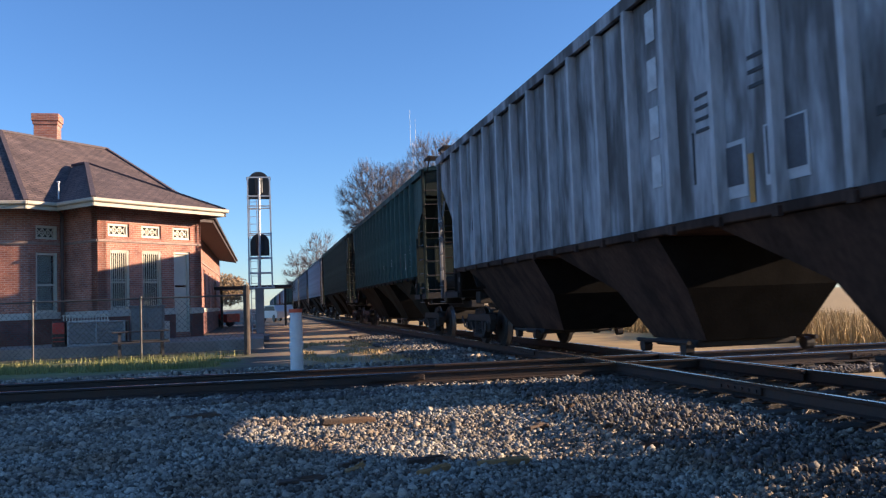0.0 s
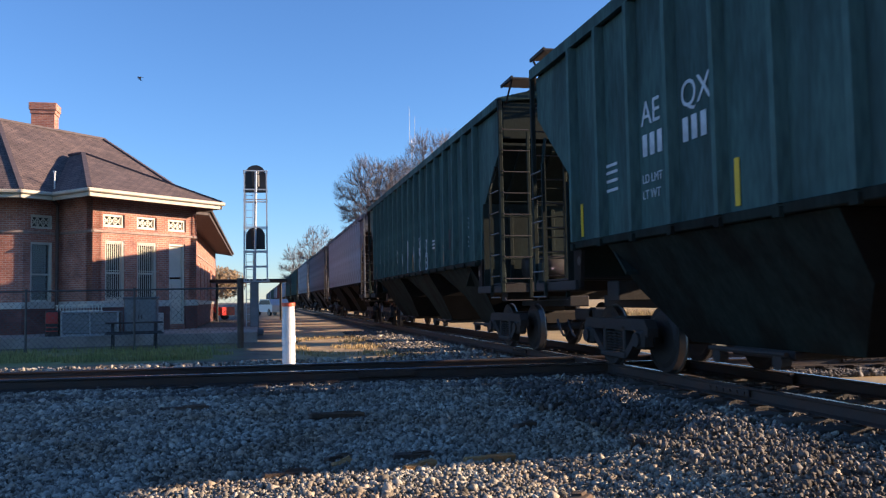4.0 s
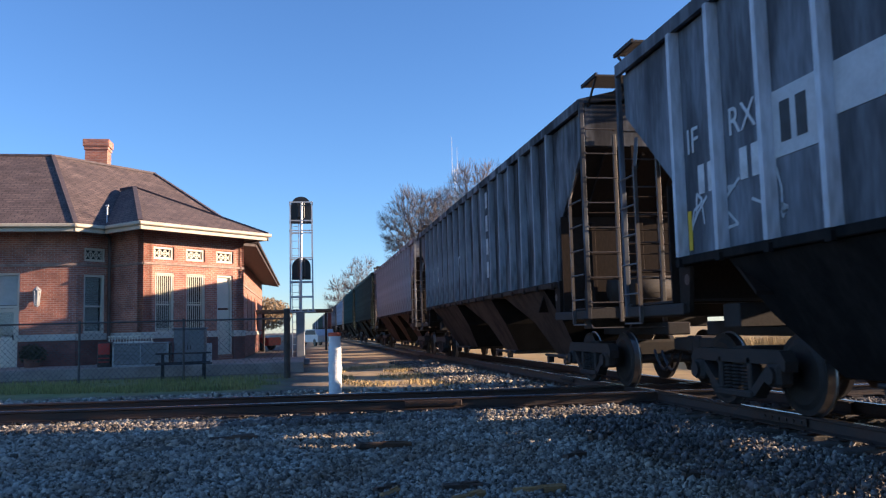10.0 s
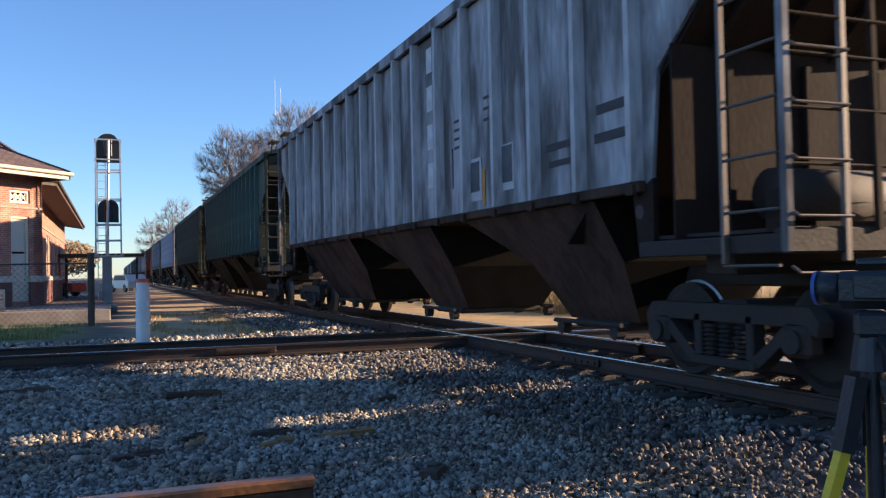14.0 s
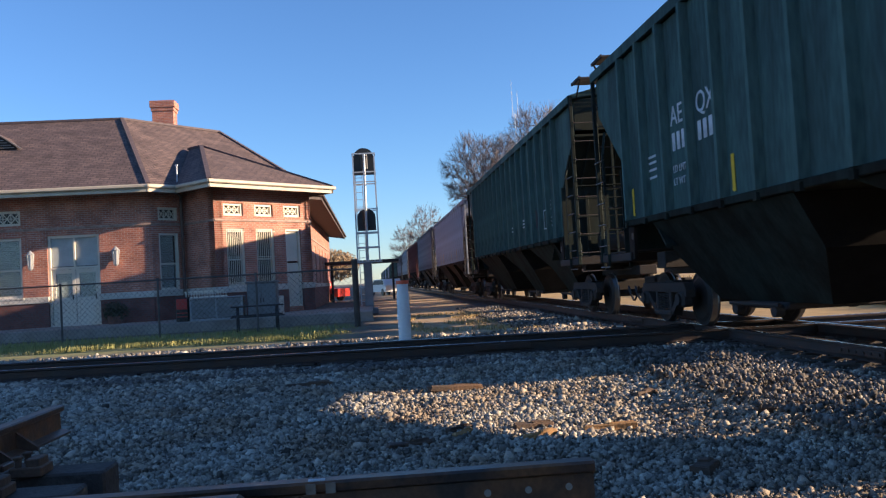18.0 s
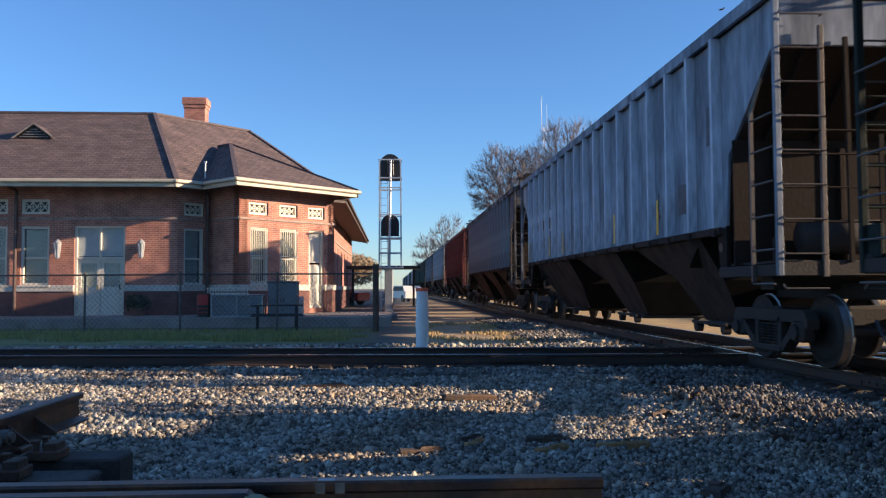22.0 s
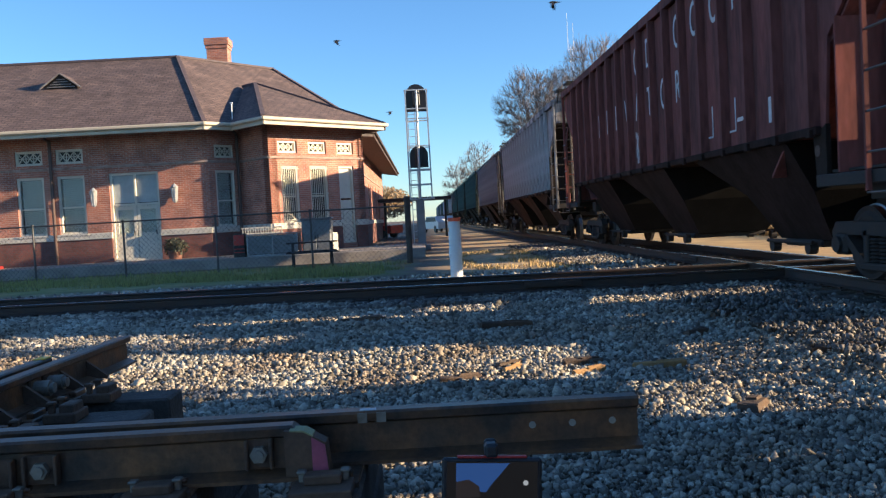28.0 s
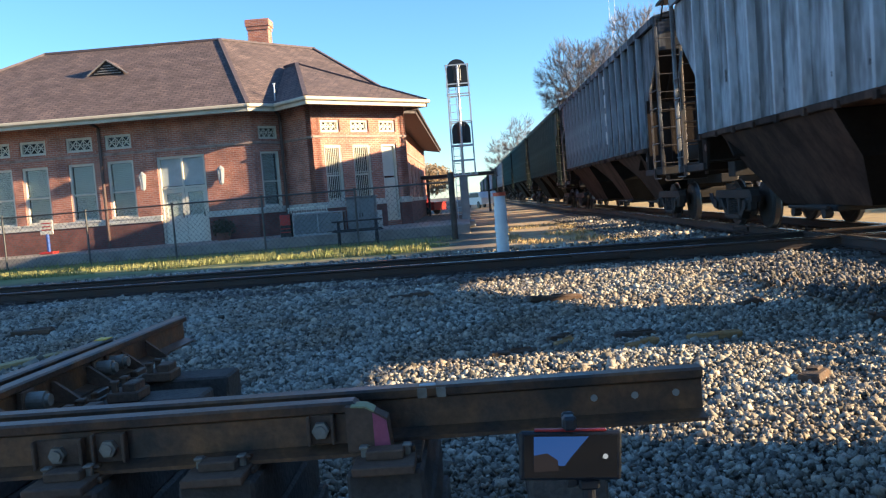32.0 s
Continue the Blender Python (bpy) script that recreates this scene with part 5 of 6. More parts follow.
LANTERN = mat("dull_lantern_glass", (0.42, 0.42, 0.40), 0.4, 0, 0.12)


def wall_lamp(x):
    t = thing("wall_lamp", "pale glass lantern wall lamp on the brick front", "wall lamp", "lamps beside the station doors", at=pose(x, 31.28, 2.75))
    mb = MB()
    mb.tube((0, -0.14, -0.3), (0, -0.14, 0.22), 0.075, 8, 0, 0.13)
    shade = part("shade", mb, LANTERN, t, "dull milk glass lantern")
    for k in range(8):
        a = math.pi * (k + 0.5) / 4
        mb = MB()
        mb.bar((0.08 * math.cos(a), -0.14 + 0.08 * math.sin(a), -0.31), (0.135 * math.cos(a), -0.14 + 0.135 * math.sin(a), 0.23), 0.016)
        part("glazing_bar", mb, GALV, shade)
    mb = MB()
    mb.tube((0, -0.14, 0.22), (0, -0.14, 0.36), 0.155, 8, 0, 0.03)
    part("cap", mb, GALV, t)
    mb = MB()
    mb.tube((0, -0.14, -0.36), (0, -0.14, -0.3), 0.03, 8, 0, 0.085)
    part("finial", mb, GALV, t)
    mb = MB()
    mb.box((0, -0.03, 0.05), (0.1, 0.09, 0.3), 0, None, 0.015)
    part("bracket", mb, GALV, t)


wall_lamp(-12.22)
wall_lamp(-9.22)
wall_lamp(-19.0)


def louvred_unit(x, y, w, d, h, yaw, name="air_conditioner", lab="grey louvred outdoor air conditioning unit on the platform"):
    t = thing(name, lab, "air conditioner", at=pose(x, y, 0.3, 0, 0, yaw))
    for sx in (-1, 0, 1):
        for sy in (-1, 1):
            mb = MB()
            mb.box((sx * (w / 2 - 0.03), sy * (d / 2 - 0.03), h / 2), (0.06, 0.06, h - 0.04), 0, None, 0.01)
            part("casing_post", mb, LIGHTBOX, t)
    mb = MB()
    mb.box((0, 0, h - 0.02), (w, d, 0.04), 0, None, 0.01)
    part("casing_top", mb, LIGHTBOX, t)
    mb = MB()
    mb.box((0, 0, 0.04), (w, d, 0.08), 0, None, 0.01)
    part("casing_base", mb, LIGHTBOX, t)
    mb = MB()
    mb.box((0, 0, h / 2), (w - 0.14, d - 0.14, h - 0.15), 0)
    part("core", mb, DARK, t)
    for i in range(14):
        mb = MB()
        mb.box((0, -d / 2 + 0.04, 0.12 + (h - 0.2) * i / 13), (w - 0.1, 0.05, 0.03), 0, Matrix.Rotation(0.6, 3, "X"))
        part("louvre", mb, LIGHTBOX, t)
    return t


louvred_unit(-5.22, 28.8, 1.75, 0.8, 0.78, 0)
t = thing("utility_cabinet", "dark grey steel utility cabinet beside the station", "utility cabinet", at=pose(-3.72, 28.9, 0.28))
mb = MB()
mb.box((0, 0, 0.6), (1.0, 0.6, 1.2), 0, None, 0.03)
part("cabinet_body", mb, mat("dark_grey_enamel", (0.19, 0.20, 0.205), 0.5, 0.2, 0.2), t)
mb = MB()
mb.box((0, 0, 1.22), (1.08, 0.68, 0.05), 0, None, 0.015)
part("cabinet_lid", mb, bpy.data.materials["dark_grey_enamel"], t)
for x in (-0.24, 0.24):
    mb = MB()
    mb.box((x, -0.305, 0.58), (0.44, 0.02, 1.0), 0, None, 0.008)
    dd = part("cabinet_door", mb, bpy.data.materials["dark_grey_enamel"], t)
    mb = MB()
    mb.box((x * 0.2, -0.33, 0.6), (0.03, 0.04, 0.14), 0, None, 0.01)
    part("handle", mb, BLACK, dd)
# hand truck, simplified to a black box with a red front
t = thing("drink_cooler", "red and black hand truck, built as a box beside the cooling unit", "cabinet", at=pose(-6.38, 28.8, 0.28))
mb = MB()
mb.box((0, 0, 0.42), (0.42, 0.45, 0.84), 0, None, 0.03)
part("cabinet_body", mb, BLACK, t)
mb = MB()
mb.box((0, -0.235, 0.62), (0.36, 0.03, 0.36), 0, None, 0.01)
part("front_panel", mb, RED, t)
for z in (0.2, 0.32):
    mb = MB()
    mb.box((0, -0.235, z), (0.34, 0.03, 0.03), 0, None, 0.008)
    part("bumper_bar", mb, RED, t)
t = thing("air_vent_box", "pale stone coloured vent box at the bay foot", "vent box", at=pose(-3.7, 30.2, 0.28, 0, 0, 45))
mb = MB()
mb.box((0, 0, 0.35), (1.0, 0.5, 0.7), 0, None, 0.02)
part("box_body", mb, STONE, t)
mb = MB()
mb.box((0, -0.255, 0.4), (0.5, 0.02, 0.3), 0, None, 0.005)
part("vent_plate", mb, DARK, t)


def picnic_table(x, y, yaw):
    t = thing("picnic_table", "dark weathered picnic table behind the fence", "picnic table", at=pose(x, y, 0.0, 0, 0, yaw))
    wood = mat("dark_weathered_timber", (0.045, 0.042, 0.045), 0.8, 0, 0.3, 4, 40, 0.3)
    for i in range(4):
        mb = MB()
        mb.box((0, -0.27 + i * 0.18, 0.74), (1.6, 0.16, 0.04), 0, None, 0.008)
        part("tabletop_plank", mb, wood, t)
    for s in (-1, 1):
        mb = MB()
        mb.box((0, s * 0.7, 0.44), (1.6, 0.26, 0.04), 0, None, 0.008)
        part("seat", mb, wood, t)
        for q in (-1, 1):
            mb = MB()
            mb.bar((s * 0.6, q * 0.75, 0.0), (s * 0.6, q * 0.2, 0.72), 0.08)
            part("leg", mb, wood, t)
        mb = MB()
        mb.box((s * 0.6, 0, 0.41), (0.06, 1.6, 0.08), 0)
        part("cross_brace", mb, wood, t)


picnic_table(-3.6, 26.4, 8)
t = thing("garden_bench", "white slatted garden bench against the station wall", "bench", at=pose(-5.9, 30.1, 0.31))
mb = MB()
mb.box((0, 0, 0.42), (1.5, 0.42, 0.04), 0, None, 0.008)
part("seat", mb, WHITE, t)
for x in (-0.68, 0.68):
    for y in (-0.17, 0.17):
        mb = MB()
        mb.box((x, y, 0.2), (0.06, 0.06, 0.4), 0, None, 0.006)
        part("leg", mb, WHITE, t)
for z in (0.78, 0.98):
    mb = MB()
    mb.box((0, 0.19, z), (1.5, 0.035, 0.045), 0, None, 0.006)
    part("back_rail", mb, WHITE, t)
for i in range(16):
    mb = MB()
    mb.box((-0.7 + i * 1.4 / 15, 0.19, 0.7), (0.035, 0.02, 0.56), 0)
    part("slat", mb, WHITE, t)
# toy basketball hoop, built as a backboard with plain red bars
t = thing("mail_sign", "toy basketball hoop, white backboard on a blue post with a red base", "sign", at=pose(-15.6, 30.2, 0.3))
mb = MB()
mb.box((0, 0, 0.05), (0.55, 0.45, 0.1), 0, None, 0.03)
part("base", mb, RED, t, "red weighted base")
mb = MB()
mb.tube((0, 0, 0.1), (0, 0, 0.75), 0.06, 12)
part("post", mb, BLUE, t, "blue post")
mb = MB()
mb.box((0, -0.02, 1.0), (0.5, 0.04, 0.55), 0, None, 0.02)
bd = part("board", mb, WHITE, t)
mb = MB()
for i, w in enumerate((0.34, 0.3, 0.36)):
    mb.box((0, -0.044, 1.15 - i * 0.12), (w, 0.006, 0.04), 0)
part("writing_bars", mb, RED, bd)
# planter bush by the doors
LEAFDARK = island(mat("dark_shrub_leaf", (0.05, 0.055, 0.03), 0.7, 0, 0.3), 0.5, 1.5)


def leaf_cloud(centre, radii, count, size, rnd, power=0.5):
    mb = MB()
    for i in range(count):
        d = Vector((rnd.gauss(0, 1), rnd.gauss(0, 1), rnd.gauss(0, 1))).normalized() * (rnd.random() ** power)
        c = Vector(centre) + Vector((d.x * radii[0], d.y * radii[1], d.z * radii[2]))
        a = Vector((rnd.gauss(0, 1), rnd.gauss(0, 1), rnd.gauss(0, 1))).normalized()
        b = a.orthogonal().normalized()
        s = size * rnd.uniform(0.6, 1.4)
        mb.face([c - a * s, c + b * s * 0.45, c + a * s, c - b * s * 0.45])
    return mb


t = thing("shrub", "low dark shrub in a pot beside the double door", "shrub", at=pose(-9.2, 30.7, 0.3))
part("crown", leaf_cloud((0, 0, 0.45), (0.5, 0.35, 0.35), 700, 0.06, random.Random(4)), LEAFDARK, t)
mb = MB()
mb.tube((0, 0, 0), (0, 0, 0.3), 0.22, 16, 0, 0.28)
part("pot", mb, mat("clay_pot", (0.22, 0.10, 0.07), 0.8), t)
# downpipes
for (x, y) in ((-13.75, 31.2), (-7.0, 32.0)):
    mb = MB()
    mb.tube((x, y, 0.3), (x, y, 4.9), 0.06, 10)
    mb.bar((x, y, 4.9), (x, y - 0.9, 5.05), 0.08)
    part("downpipe", mb, mat("brown_downpipe", (0.10, 0.06, 0.05), 0.5) if x < -10 else bpy.data.materials["brown_downpipe"], station, "brown painted downpipe")
mb = MB()
mb.tube((-6.95, 31.3, 5.3), (-6.95, 31.3, 6.0), 0.03, 10)
mb.box((-6.95, 31.3, 6.0), (0.1, 0.08, 0.06), 0, None, 0.01)
part("vent_pipe", mb, GALV, station, "galvanised roof vent pipe")

# ---- distance ----
BARK = mat("winter_bark", (0.13, 0.11, 0.105), 0.9, 0, 0.25, 3, 20, 0.3)
TWIG = mat("pale_twigs", (0.19, 0.165, 0.16), 0.9, 0, 0.2)


def bare_tree(x, y, base, cz, rx, rz, tips, seed, thick=0.014, lab="bare winter tree with a fine rounded twiggy crown behind the train"):
    """A forking tree whose twig ends fill a rounded crown about the height cz, with radii rx and rz."""
    rs = np.random.RandomState(seed)
    t = thing("bare_tree", lab, "tree", "bare trees", at=pose(x, y, 0))
    d = rs.normal(size=(tips, 3))
    d /= np.linalg.norm(d, axis=1, keepdims=True)
    lump = 1 + 0.09 * np.sin(3.1 * d[:, 0] + seed) * np.sin(2.7 * d[:, 2] + 2 * seed) + 0.06 * np.sin(7 * d[:, 0] + 5 * d[:, 2])
    ends = d * (rs.rand(tips, 1) ** 0.42) * lump[:, None] * np.array([rx, rx, rz]) + np.array([0, 0, cz])
    trunk, limbs, twigs = MB(), MB(), MB()

    def grow(p, group, level):
        n = len(group)
        r = thick * 0.8 * n ** 0.33
        c = group.mean(0)
        out = trunk if level == 0 else limbs if n > 40 else twigs
        sides = 8 if level < 2 else 5 if n > 40 else 3
        if n == 1:
            out.tube(p, c, r, 3, 0, r * 0.6, False)
            return
        if level == 0:
            q = np.array([0.1, 0.0, base])
        else:
            q = p + (c - p) * (0.3 if n > 60 else 0.42) + rs.normal(size=3) * 0.05 * np.linalg.norm(c - p)
        out.tube(p, q, r, sides, 0, r * 0.86, False)
        if n <= 18:
            for end in group:
                m = (q + end) / 2 + np.array([0, 0, -0.06]) * np.linalg.norm(end - q) + rs.normal(size=3) * 0.04
                twigs.tube(q, m, thick, 3, 0, thick * 0.9, False)
                twigs.tube(m, end, thick * 0.9, 3, 0, thick * 0.55, False)
            return
        dev = group - c
        axis = np.linalg.svd(dev, full_matrices=False)[2][0] if n > 2 else dev[0]
        order = np.argsort(dev @ axis)
        cuts = [n // 2 + rs.randint(-n // 8 - 1, n // 8 + 2)] if n < 600 else [n // 3, 2 * n // 3]
        cuts = [min(n - 1, max(1, k)) for k in cuts]
        for i, j in zip([0] + cuts, cuts + [n]):
            if j > i:
                grow(q, group[order[i:j]], level + 1)
    grow(np.array([0, 0, -0.2]), ends, 0)
    part("trunk", trunk, BARK, t)
    part("limb", limbs, BARK, t)
    part("crown", twigs, TWIG, t, "fine bare twigs")


bare_tree(12.4, 84, 3.6, 10.6, 5.3, 6.0, 10000, 1)
bare_tree(18.9, 86, 4.2, 12.6, 5.8, 7.0, 10000, 2)
bare_tree(26.0, 90, 4.5, 12.6, 6.4, 7.4, 6000, 3)
bare_tree(7.6, 110, 2.8, 7.4, 3.1, 4.1, 1800, 4, 0.014, "slender pale bare tree further down the line")
bare_tree(5.2, 122, 2.4, 6.2, 2.8, 3.6, 1400, 5, 0.014, "slender pale bare tree further down the line")
RUSSET = island(mat("russet_leaf", (0.25, 0.17, 0.09), 0.8, 0, 0.3), 0.6, 1.4)
t = thing("autumn_tree", "russet autumn tree with dry leaves far beyond the station", "tree", at=pose(-6.2, 130, 0))
part("crown", leaf_cloud((0, 0, 4.2), (4.6, 3.5, 2.6), 4500, 0.22, random.Random(6), 0.45), RUSSET, t)
mb = MB()
mb.tube((0, 0, 0), (0, 0, 3.0), 0.28, 10, 0, 0.18)
part("trunk", mb, BARK, t)
t = thing("autumn_tree", "tall russet oak far behind the signal", "tree", at=pose(-11.5, 150, 0))
part("crown", leaf_cloud((0, 0, 4.8), (6.0, 4.0, 3.2), 5000, 0.24, random.Random(16), 0.45), RUSSET, t)
mb = MB()
mb.tube((0, 0, 0), (0, 0, 3.2), 0.3, 10, 0, 0.2)
part("trunk", mb, BARK, t)
t = thing("radio_tower", "thin lattice radio tower with two whip aerials", "radio tower", at=pose(53.8, 287.2, 0))
mb = MB()
for a in range(3):
    an = 2 * math.pi * a / 3
    mb.bar((1.3 * math.cos(an), 1.3 * math.sin(an), 0), (0.5 * math.cos(an), 0.5 * math.sin(an), 58), 0.07)
for i in range(29):
    r0, r1 = 1.3 - 0.8 * i / 29, 1.3 - 0.8 * (i + 1) / 29
    for a in range(3):
        an, bn = 2 * math.pi * a / 3, 2 * math.pi * (a + 1) / 3
        mb.bar((r0 * math.cos(an), r0 * math.sin(an), i * 2), (r1 * math.cos(bn), r1 * math.sin(bn), i * 2 + 2), 0.035)
part("lattice", mb, GALV, t)
for x, zz in ((-1.0, 69.5), (0.9, 66.0)):
    mb = MB()
    mb.tube((x, 0, 56), (x, 0, zz), 0.09, 8, 0, 0.05)
    mb.bar((0, 0, 57), (x, 0, 57), 0.12)
    part("aerial", mb, GALV, t)
# far canopy, vehicles
t = thing("platform_canopy", "dark flat platform canopy on posts beyond the signal", "canopy", at=pose(-0.6, 60, 0))
mb = MB()
mb.box((0, 0, 2.75), (5.2, 3.0, 0.22), 0, None, 0.03)
part("canopy_roof", mb, BLACK, t)
for x in (-2.2, 2.2):
    mb = MB()
    mb.box((x, 0.6, 1.3), (0.16, 0.16, 2.7), 0, None, 0.02)
    part("post", mb, BLACK, t)


def far_car(name, lab, x, y, yaw, colour, pickup=False):
    t = thing(name, lab, "car", at=pose(x, y, 0, 0, 0, yaw))
    cm = mat(name + "_paint", colour, 0.35, 0.1, 0.08)
    mb = MB()
    prof = [(-2.2, 0.35), (2.2, 0.35), (2.25, 0.75), (1.5, 0.95), (0.85, 1.5), (-0.6 if pickup else -1.5, 1.5), (-0.75 if pickup else -2.0, 0.98), (-2.2, 0.95)]
    mb.prism(prof, "x", -0.85, 0.85)
    part("body", mb, cm, t)
    mb = MB()
    mb.prism([(0.75, 1.42), (-0.5 if pickup else -1.45, 1.42), (-0.62 if pickup else -1.7, 1.02), (1.25, 1.02)], "x", -0.86, 0.86)
    part("window_band", mb, BLACK, t)
    for y_ in (-1.4, 1.4):
        for s in (-1, 1):
            mb = MB()
            mb.tube((s * 0.7, y_, 0.33), (s * 0.88, y_, 0.33), 0.33, 16)
            part("wheel", mb, BLACK, t)


far_car("pickup_truck", "red pickup truck parked beyond the station", -4.0, 64, 60, (0.45, 0.03, 0.02), True)
far_car("parked_car", "white car parked far down the line", 1.3, 78, 20, (0.7, 0.7, 0.7))
# dry growth beyond the main line and along the fence
STRAW = island(mat("dry_straw", (0.46, 0.33, 0.15), 0.85, 0, 0.25), 0.55, 1.35)
BLADE = island(mat("winter_grass_blade", (0.19, 0.21, 0.06), 0.8, 0, 0.3, 1.0, 20, 0.1, (0.34, 0.28, 0.12)), 0.6, 1.5)


def blades(spots, rnd, lean=0.35):
    mb = MB()
    for x, y, h, w in spots:
        a = rnd.uniform(0, 2 * math.pi)
        dx, dy = math.cos(a), math.sin(a)
        l = rnd.uniform(0, lean) * h
        b = rnd.uniform(0, 2 * math.pi)
        mb.face([(x - dx * w, y - dy * w, -0.02), (x + dx * w, y + dy * w, -0.02), (x + l * math.cos(b), y + l * math.sin(b), h)])
    return mb


rnd = random.Random(11)
spots = []
for cx, cy, r, n, h in ((14.5, 22.5, 2.6, 7000, 0.95), (15.5, 17.5, 2.2, 2600, 0.4), (17.0, 28.0, 3.0, 4500, 0.6), (20, 36, 5, 4000, 0.7)):
    for i in range(n):
        a, q = rnd.uniform(0, 6.283), rnd.random() ** 0.6
        spots.append((cx + r * q * math.cos(a), cy + r * 1.2 * q * math.sin(a), h * rnd.uniform(0.35, 1.1) * (1.05 - 0.55 * q * q), 0.016))
for i in range(15000):
    spots.append((rnd.uniform(12.5, 17.5), rnd.uniform(12, 46), rnd.uniform(0.25, 0.8), 0.018))
for i in range(5000):
    x, y = rnd.uniform(0.9, 3.9), rnd.uniform(18.3, 30)
    if noise.noise((x * 0.8, y * 0.45, 3)) > 0.0:
        spots.append((x, y, rnd.uniform(0.03, 0.10), 0.014))
solid("dry_grass", blades(spots, rnd, 0.5), STRAW, "tall sunlit dry straw grass beyond the train", "grass", kind="stuff")
spots = []
for i in range(15000):
    x = rnd.uniform(-17, -0.6)
    y = 21.0 + 3.4 * rnd.random() ** 1.2 - 0.13 * (x + 8)
    if noise.noise((x * 0.7, y * 0.9, 0)) > -0.15:
        spots.append((x, y, rnd.uniform(0.04, 0.13), 0.012))
for i in range(1500):
    s = rnd.random()
    spots.append((F0.x + (F1.x - F0.x) * s + rnd.gauss(0, 0.12), F0.y + (F1.y - F0.y) * s + rnd.gauss(0, 0.15), rnd.uniform(0.06, 0.2), 0.01))
solid("grass", blades(spots, rnd), BLADE, "short winter grass strip before the fence", "grass", kind="stuff")

# ---- stored crossing panel in the foreground ----
OLDRAIL = mat("stored_rail_steel", (0.055, 0.043, 0.036), 0.4, 0.3, 0.45, 5, 40, 0.12, (0.22, 0.10, 0.042))
RUST = mat("rusty_casting", (0.15, 0.08, 0.045), 0.75, 0.1, 0.4, 6, 50, 0.2, (0.08, 0.05, 0.035))
NUT = mat("worn_grey_nut", (0.30, 0.27, 0.23), 0.5, 0.5, 0.3, 8, 50, 0.1, (0.16, 0.10, 0.06))
BOLT = mat("bright_bolt", (0.40, 0.40, 0.39), 0.45, 0.9, 0.1)
PINK = mat("pink_marking_paint", (0.42, 0.09, 0.14), 0.6, 0, 0.2)
EDGE_GLINT = mat("lime_edge_glint", (0.36, 0.35, 0.16), 0.6, 0, 0.2)
panel = thing("crossing_panel", "stored railway crossing panel of bolted rails on heavy timbers", "railway panel")
PZ, RH = 0.385, 0.187


def panel_rail(name, p, q, bevel=False):
    p, q = Vector(p), Vector(q)
    d = q - p
    mb = MB()
    prof = [(x * 1.1, z * RH / 0.17) for x, z in rail_profile(0.17)]
    mb.prism(prof, "y", 0, d.length)
    if bevel:
        for i, v in enumerate(mb.v):
            if v[1] > d.length - 0.001 and v[2] > 0.09:
                mb.v[i] = (v[0], v[1] - 0.09 * (v[2] - 0.09) / 0.09, v[2])
    o = part(name, mb, OLDRAIL, panel, "rusty stored rail")
    o.matrix_basis = Matrix.Translation(p) @ Matrix.Rotation(math.atan2(d.y, d.x) - math.pi / 2, 4, "Z")
    return o


r1 = panel_rail("rail", (-4.2, 3.07, PZ), (0.765, 3.03, PZ))
r2 = panel_rail("rail", (-4.2, 2.87, PZ), (-0.40, 2.885, PZ), True)
r3 = panel_rail("rail", (-2.17, 3.25, PZ), (-2.12, 5.75, PZ))
r4 = panel_rail("rail", (-2.33, 3.25, PZ), (-2.28, 4.9, PZ))
# flared end casting of the short rail, with pink paint and a lime painted glint
mb = MB()
mb.prism([(-0.52, PZ + RH - 0.012), (-0.45, PZ + RH - 0.016), (-0.375, PZ + 0.128), (-0.365, PZ + 0.02), (-0.42, PZ + 0.005), (-0.52, PZ + 0.005)], "y", 2.815, 2.885)
flare = part("end_casting", mb, RUST, panel, "rusty flared end casting")
mb = MB()
mb.prism([(-0.425, PZ + 0.15), (-0.379, PZ + 0.122), (-0.37, PZ + 0.022), (-0.425, PZ + 0.01)], "y", 2.811, 2.815)
part("paint_mark", mb, PINK, flare, "pink paint mark")
mb = MB()
mb.prism([(-0.50, PZ + RH - 0.009), (-0.45, PZ + RH - 0.012), (-0.42, PZ + 0.158), (-0.42, PZ + 0.152), (-0.452, PZ + RH - 0.018), (-0.50, PZ + RH - 0.014)], "y", 2.812, 2.884)
part("paint_mark", mb, EDGE_GLINT, flare, "lime glint painted on the casting edge")
# square washers and nuts along the near web
for x, z, w in ((-0.615, 0.478, 0.085), (-0.462, 0.478, 0.085), (-1.375, 0.466, 0.11), (-1.56, 0.455, 0.17), (-2.25, 0.46, 0.11), (-2.42, 0.46, 0.17), (-3.1, 0.46, 0.11)):
    mb = MB()
    mb.box((x, 2.862, z), (w, 0.018, 0.105), 0, None, 0.004)
    for q in (-1, 1):
        mb.box((x + q * w / 2, 2.848, z), (0.012, 0.036, 0.105), 0, None, 0.003)
    washer = part("washer_plate", mb, RUST, panel, "rusty square washer plate")
    mb = MB()
    mb.tube((x, 2.855, z), (x, 2.828, z), 0.031, 6)
    mb.tube((x, 2.828, z), (x, 2.816, z), 0.02, 14)
    part("nut", mb, NUT, washer, "worn grey nut")
mb = MB()
mb.box((-0.24, 3.02, PZ + RH + 0.002), (0.06, 0.03, 0.003), 0)
part("chalk_mark", mb, CHALK, panel, "white chalk mark")
mb = MB()
for x in (-0.26, -0.19):
    mb.box((x, 2.989, PZ + RH - 0.022), (0.035, 0.004, 0.036), 0)
part("tape_strip", mb, NUT, panel, "strip of grey tape")
mb = MB()
mb.box((-2.28, 4.86, PZ + RH + 0.003), (0.07, 0.1, 0.005), 0)
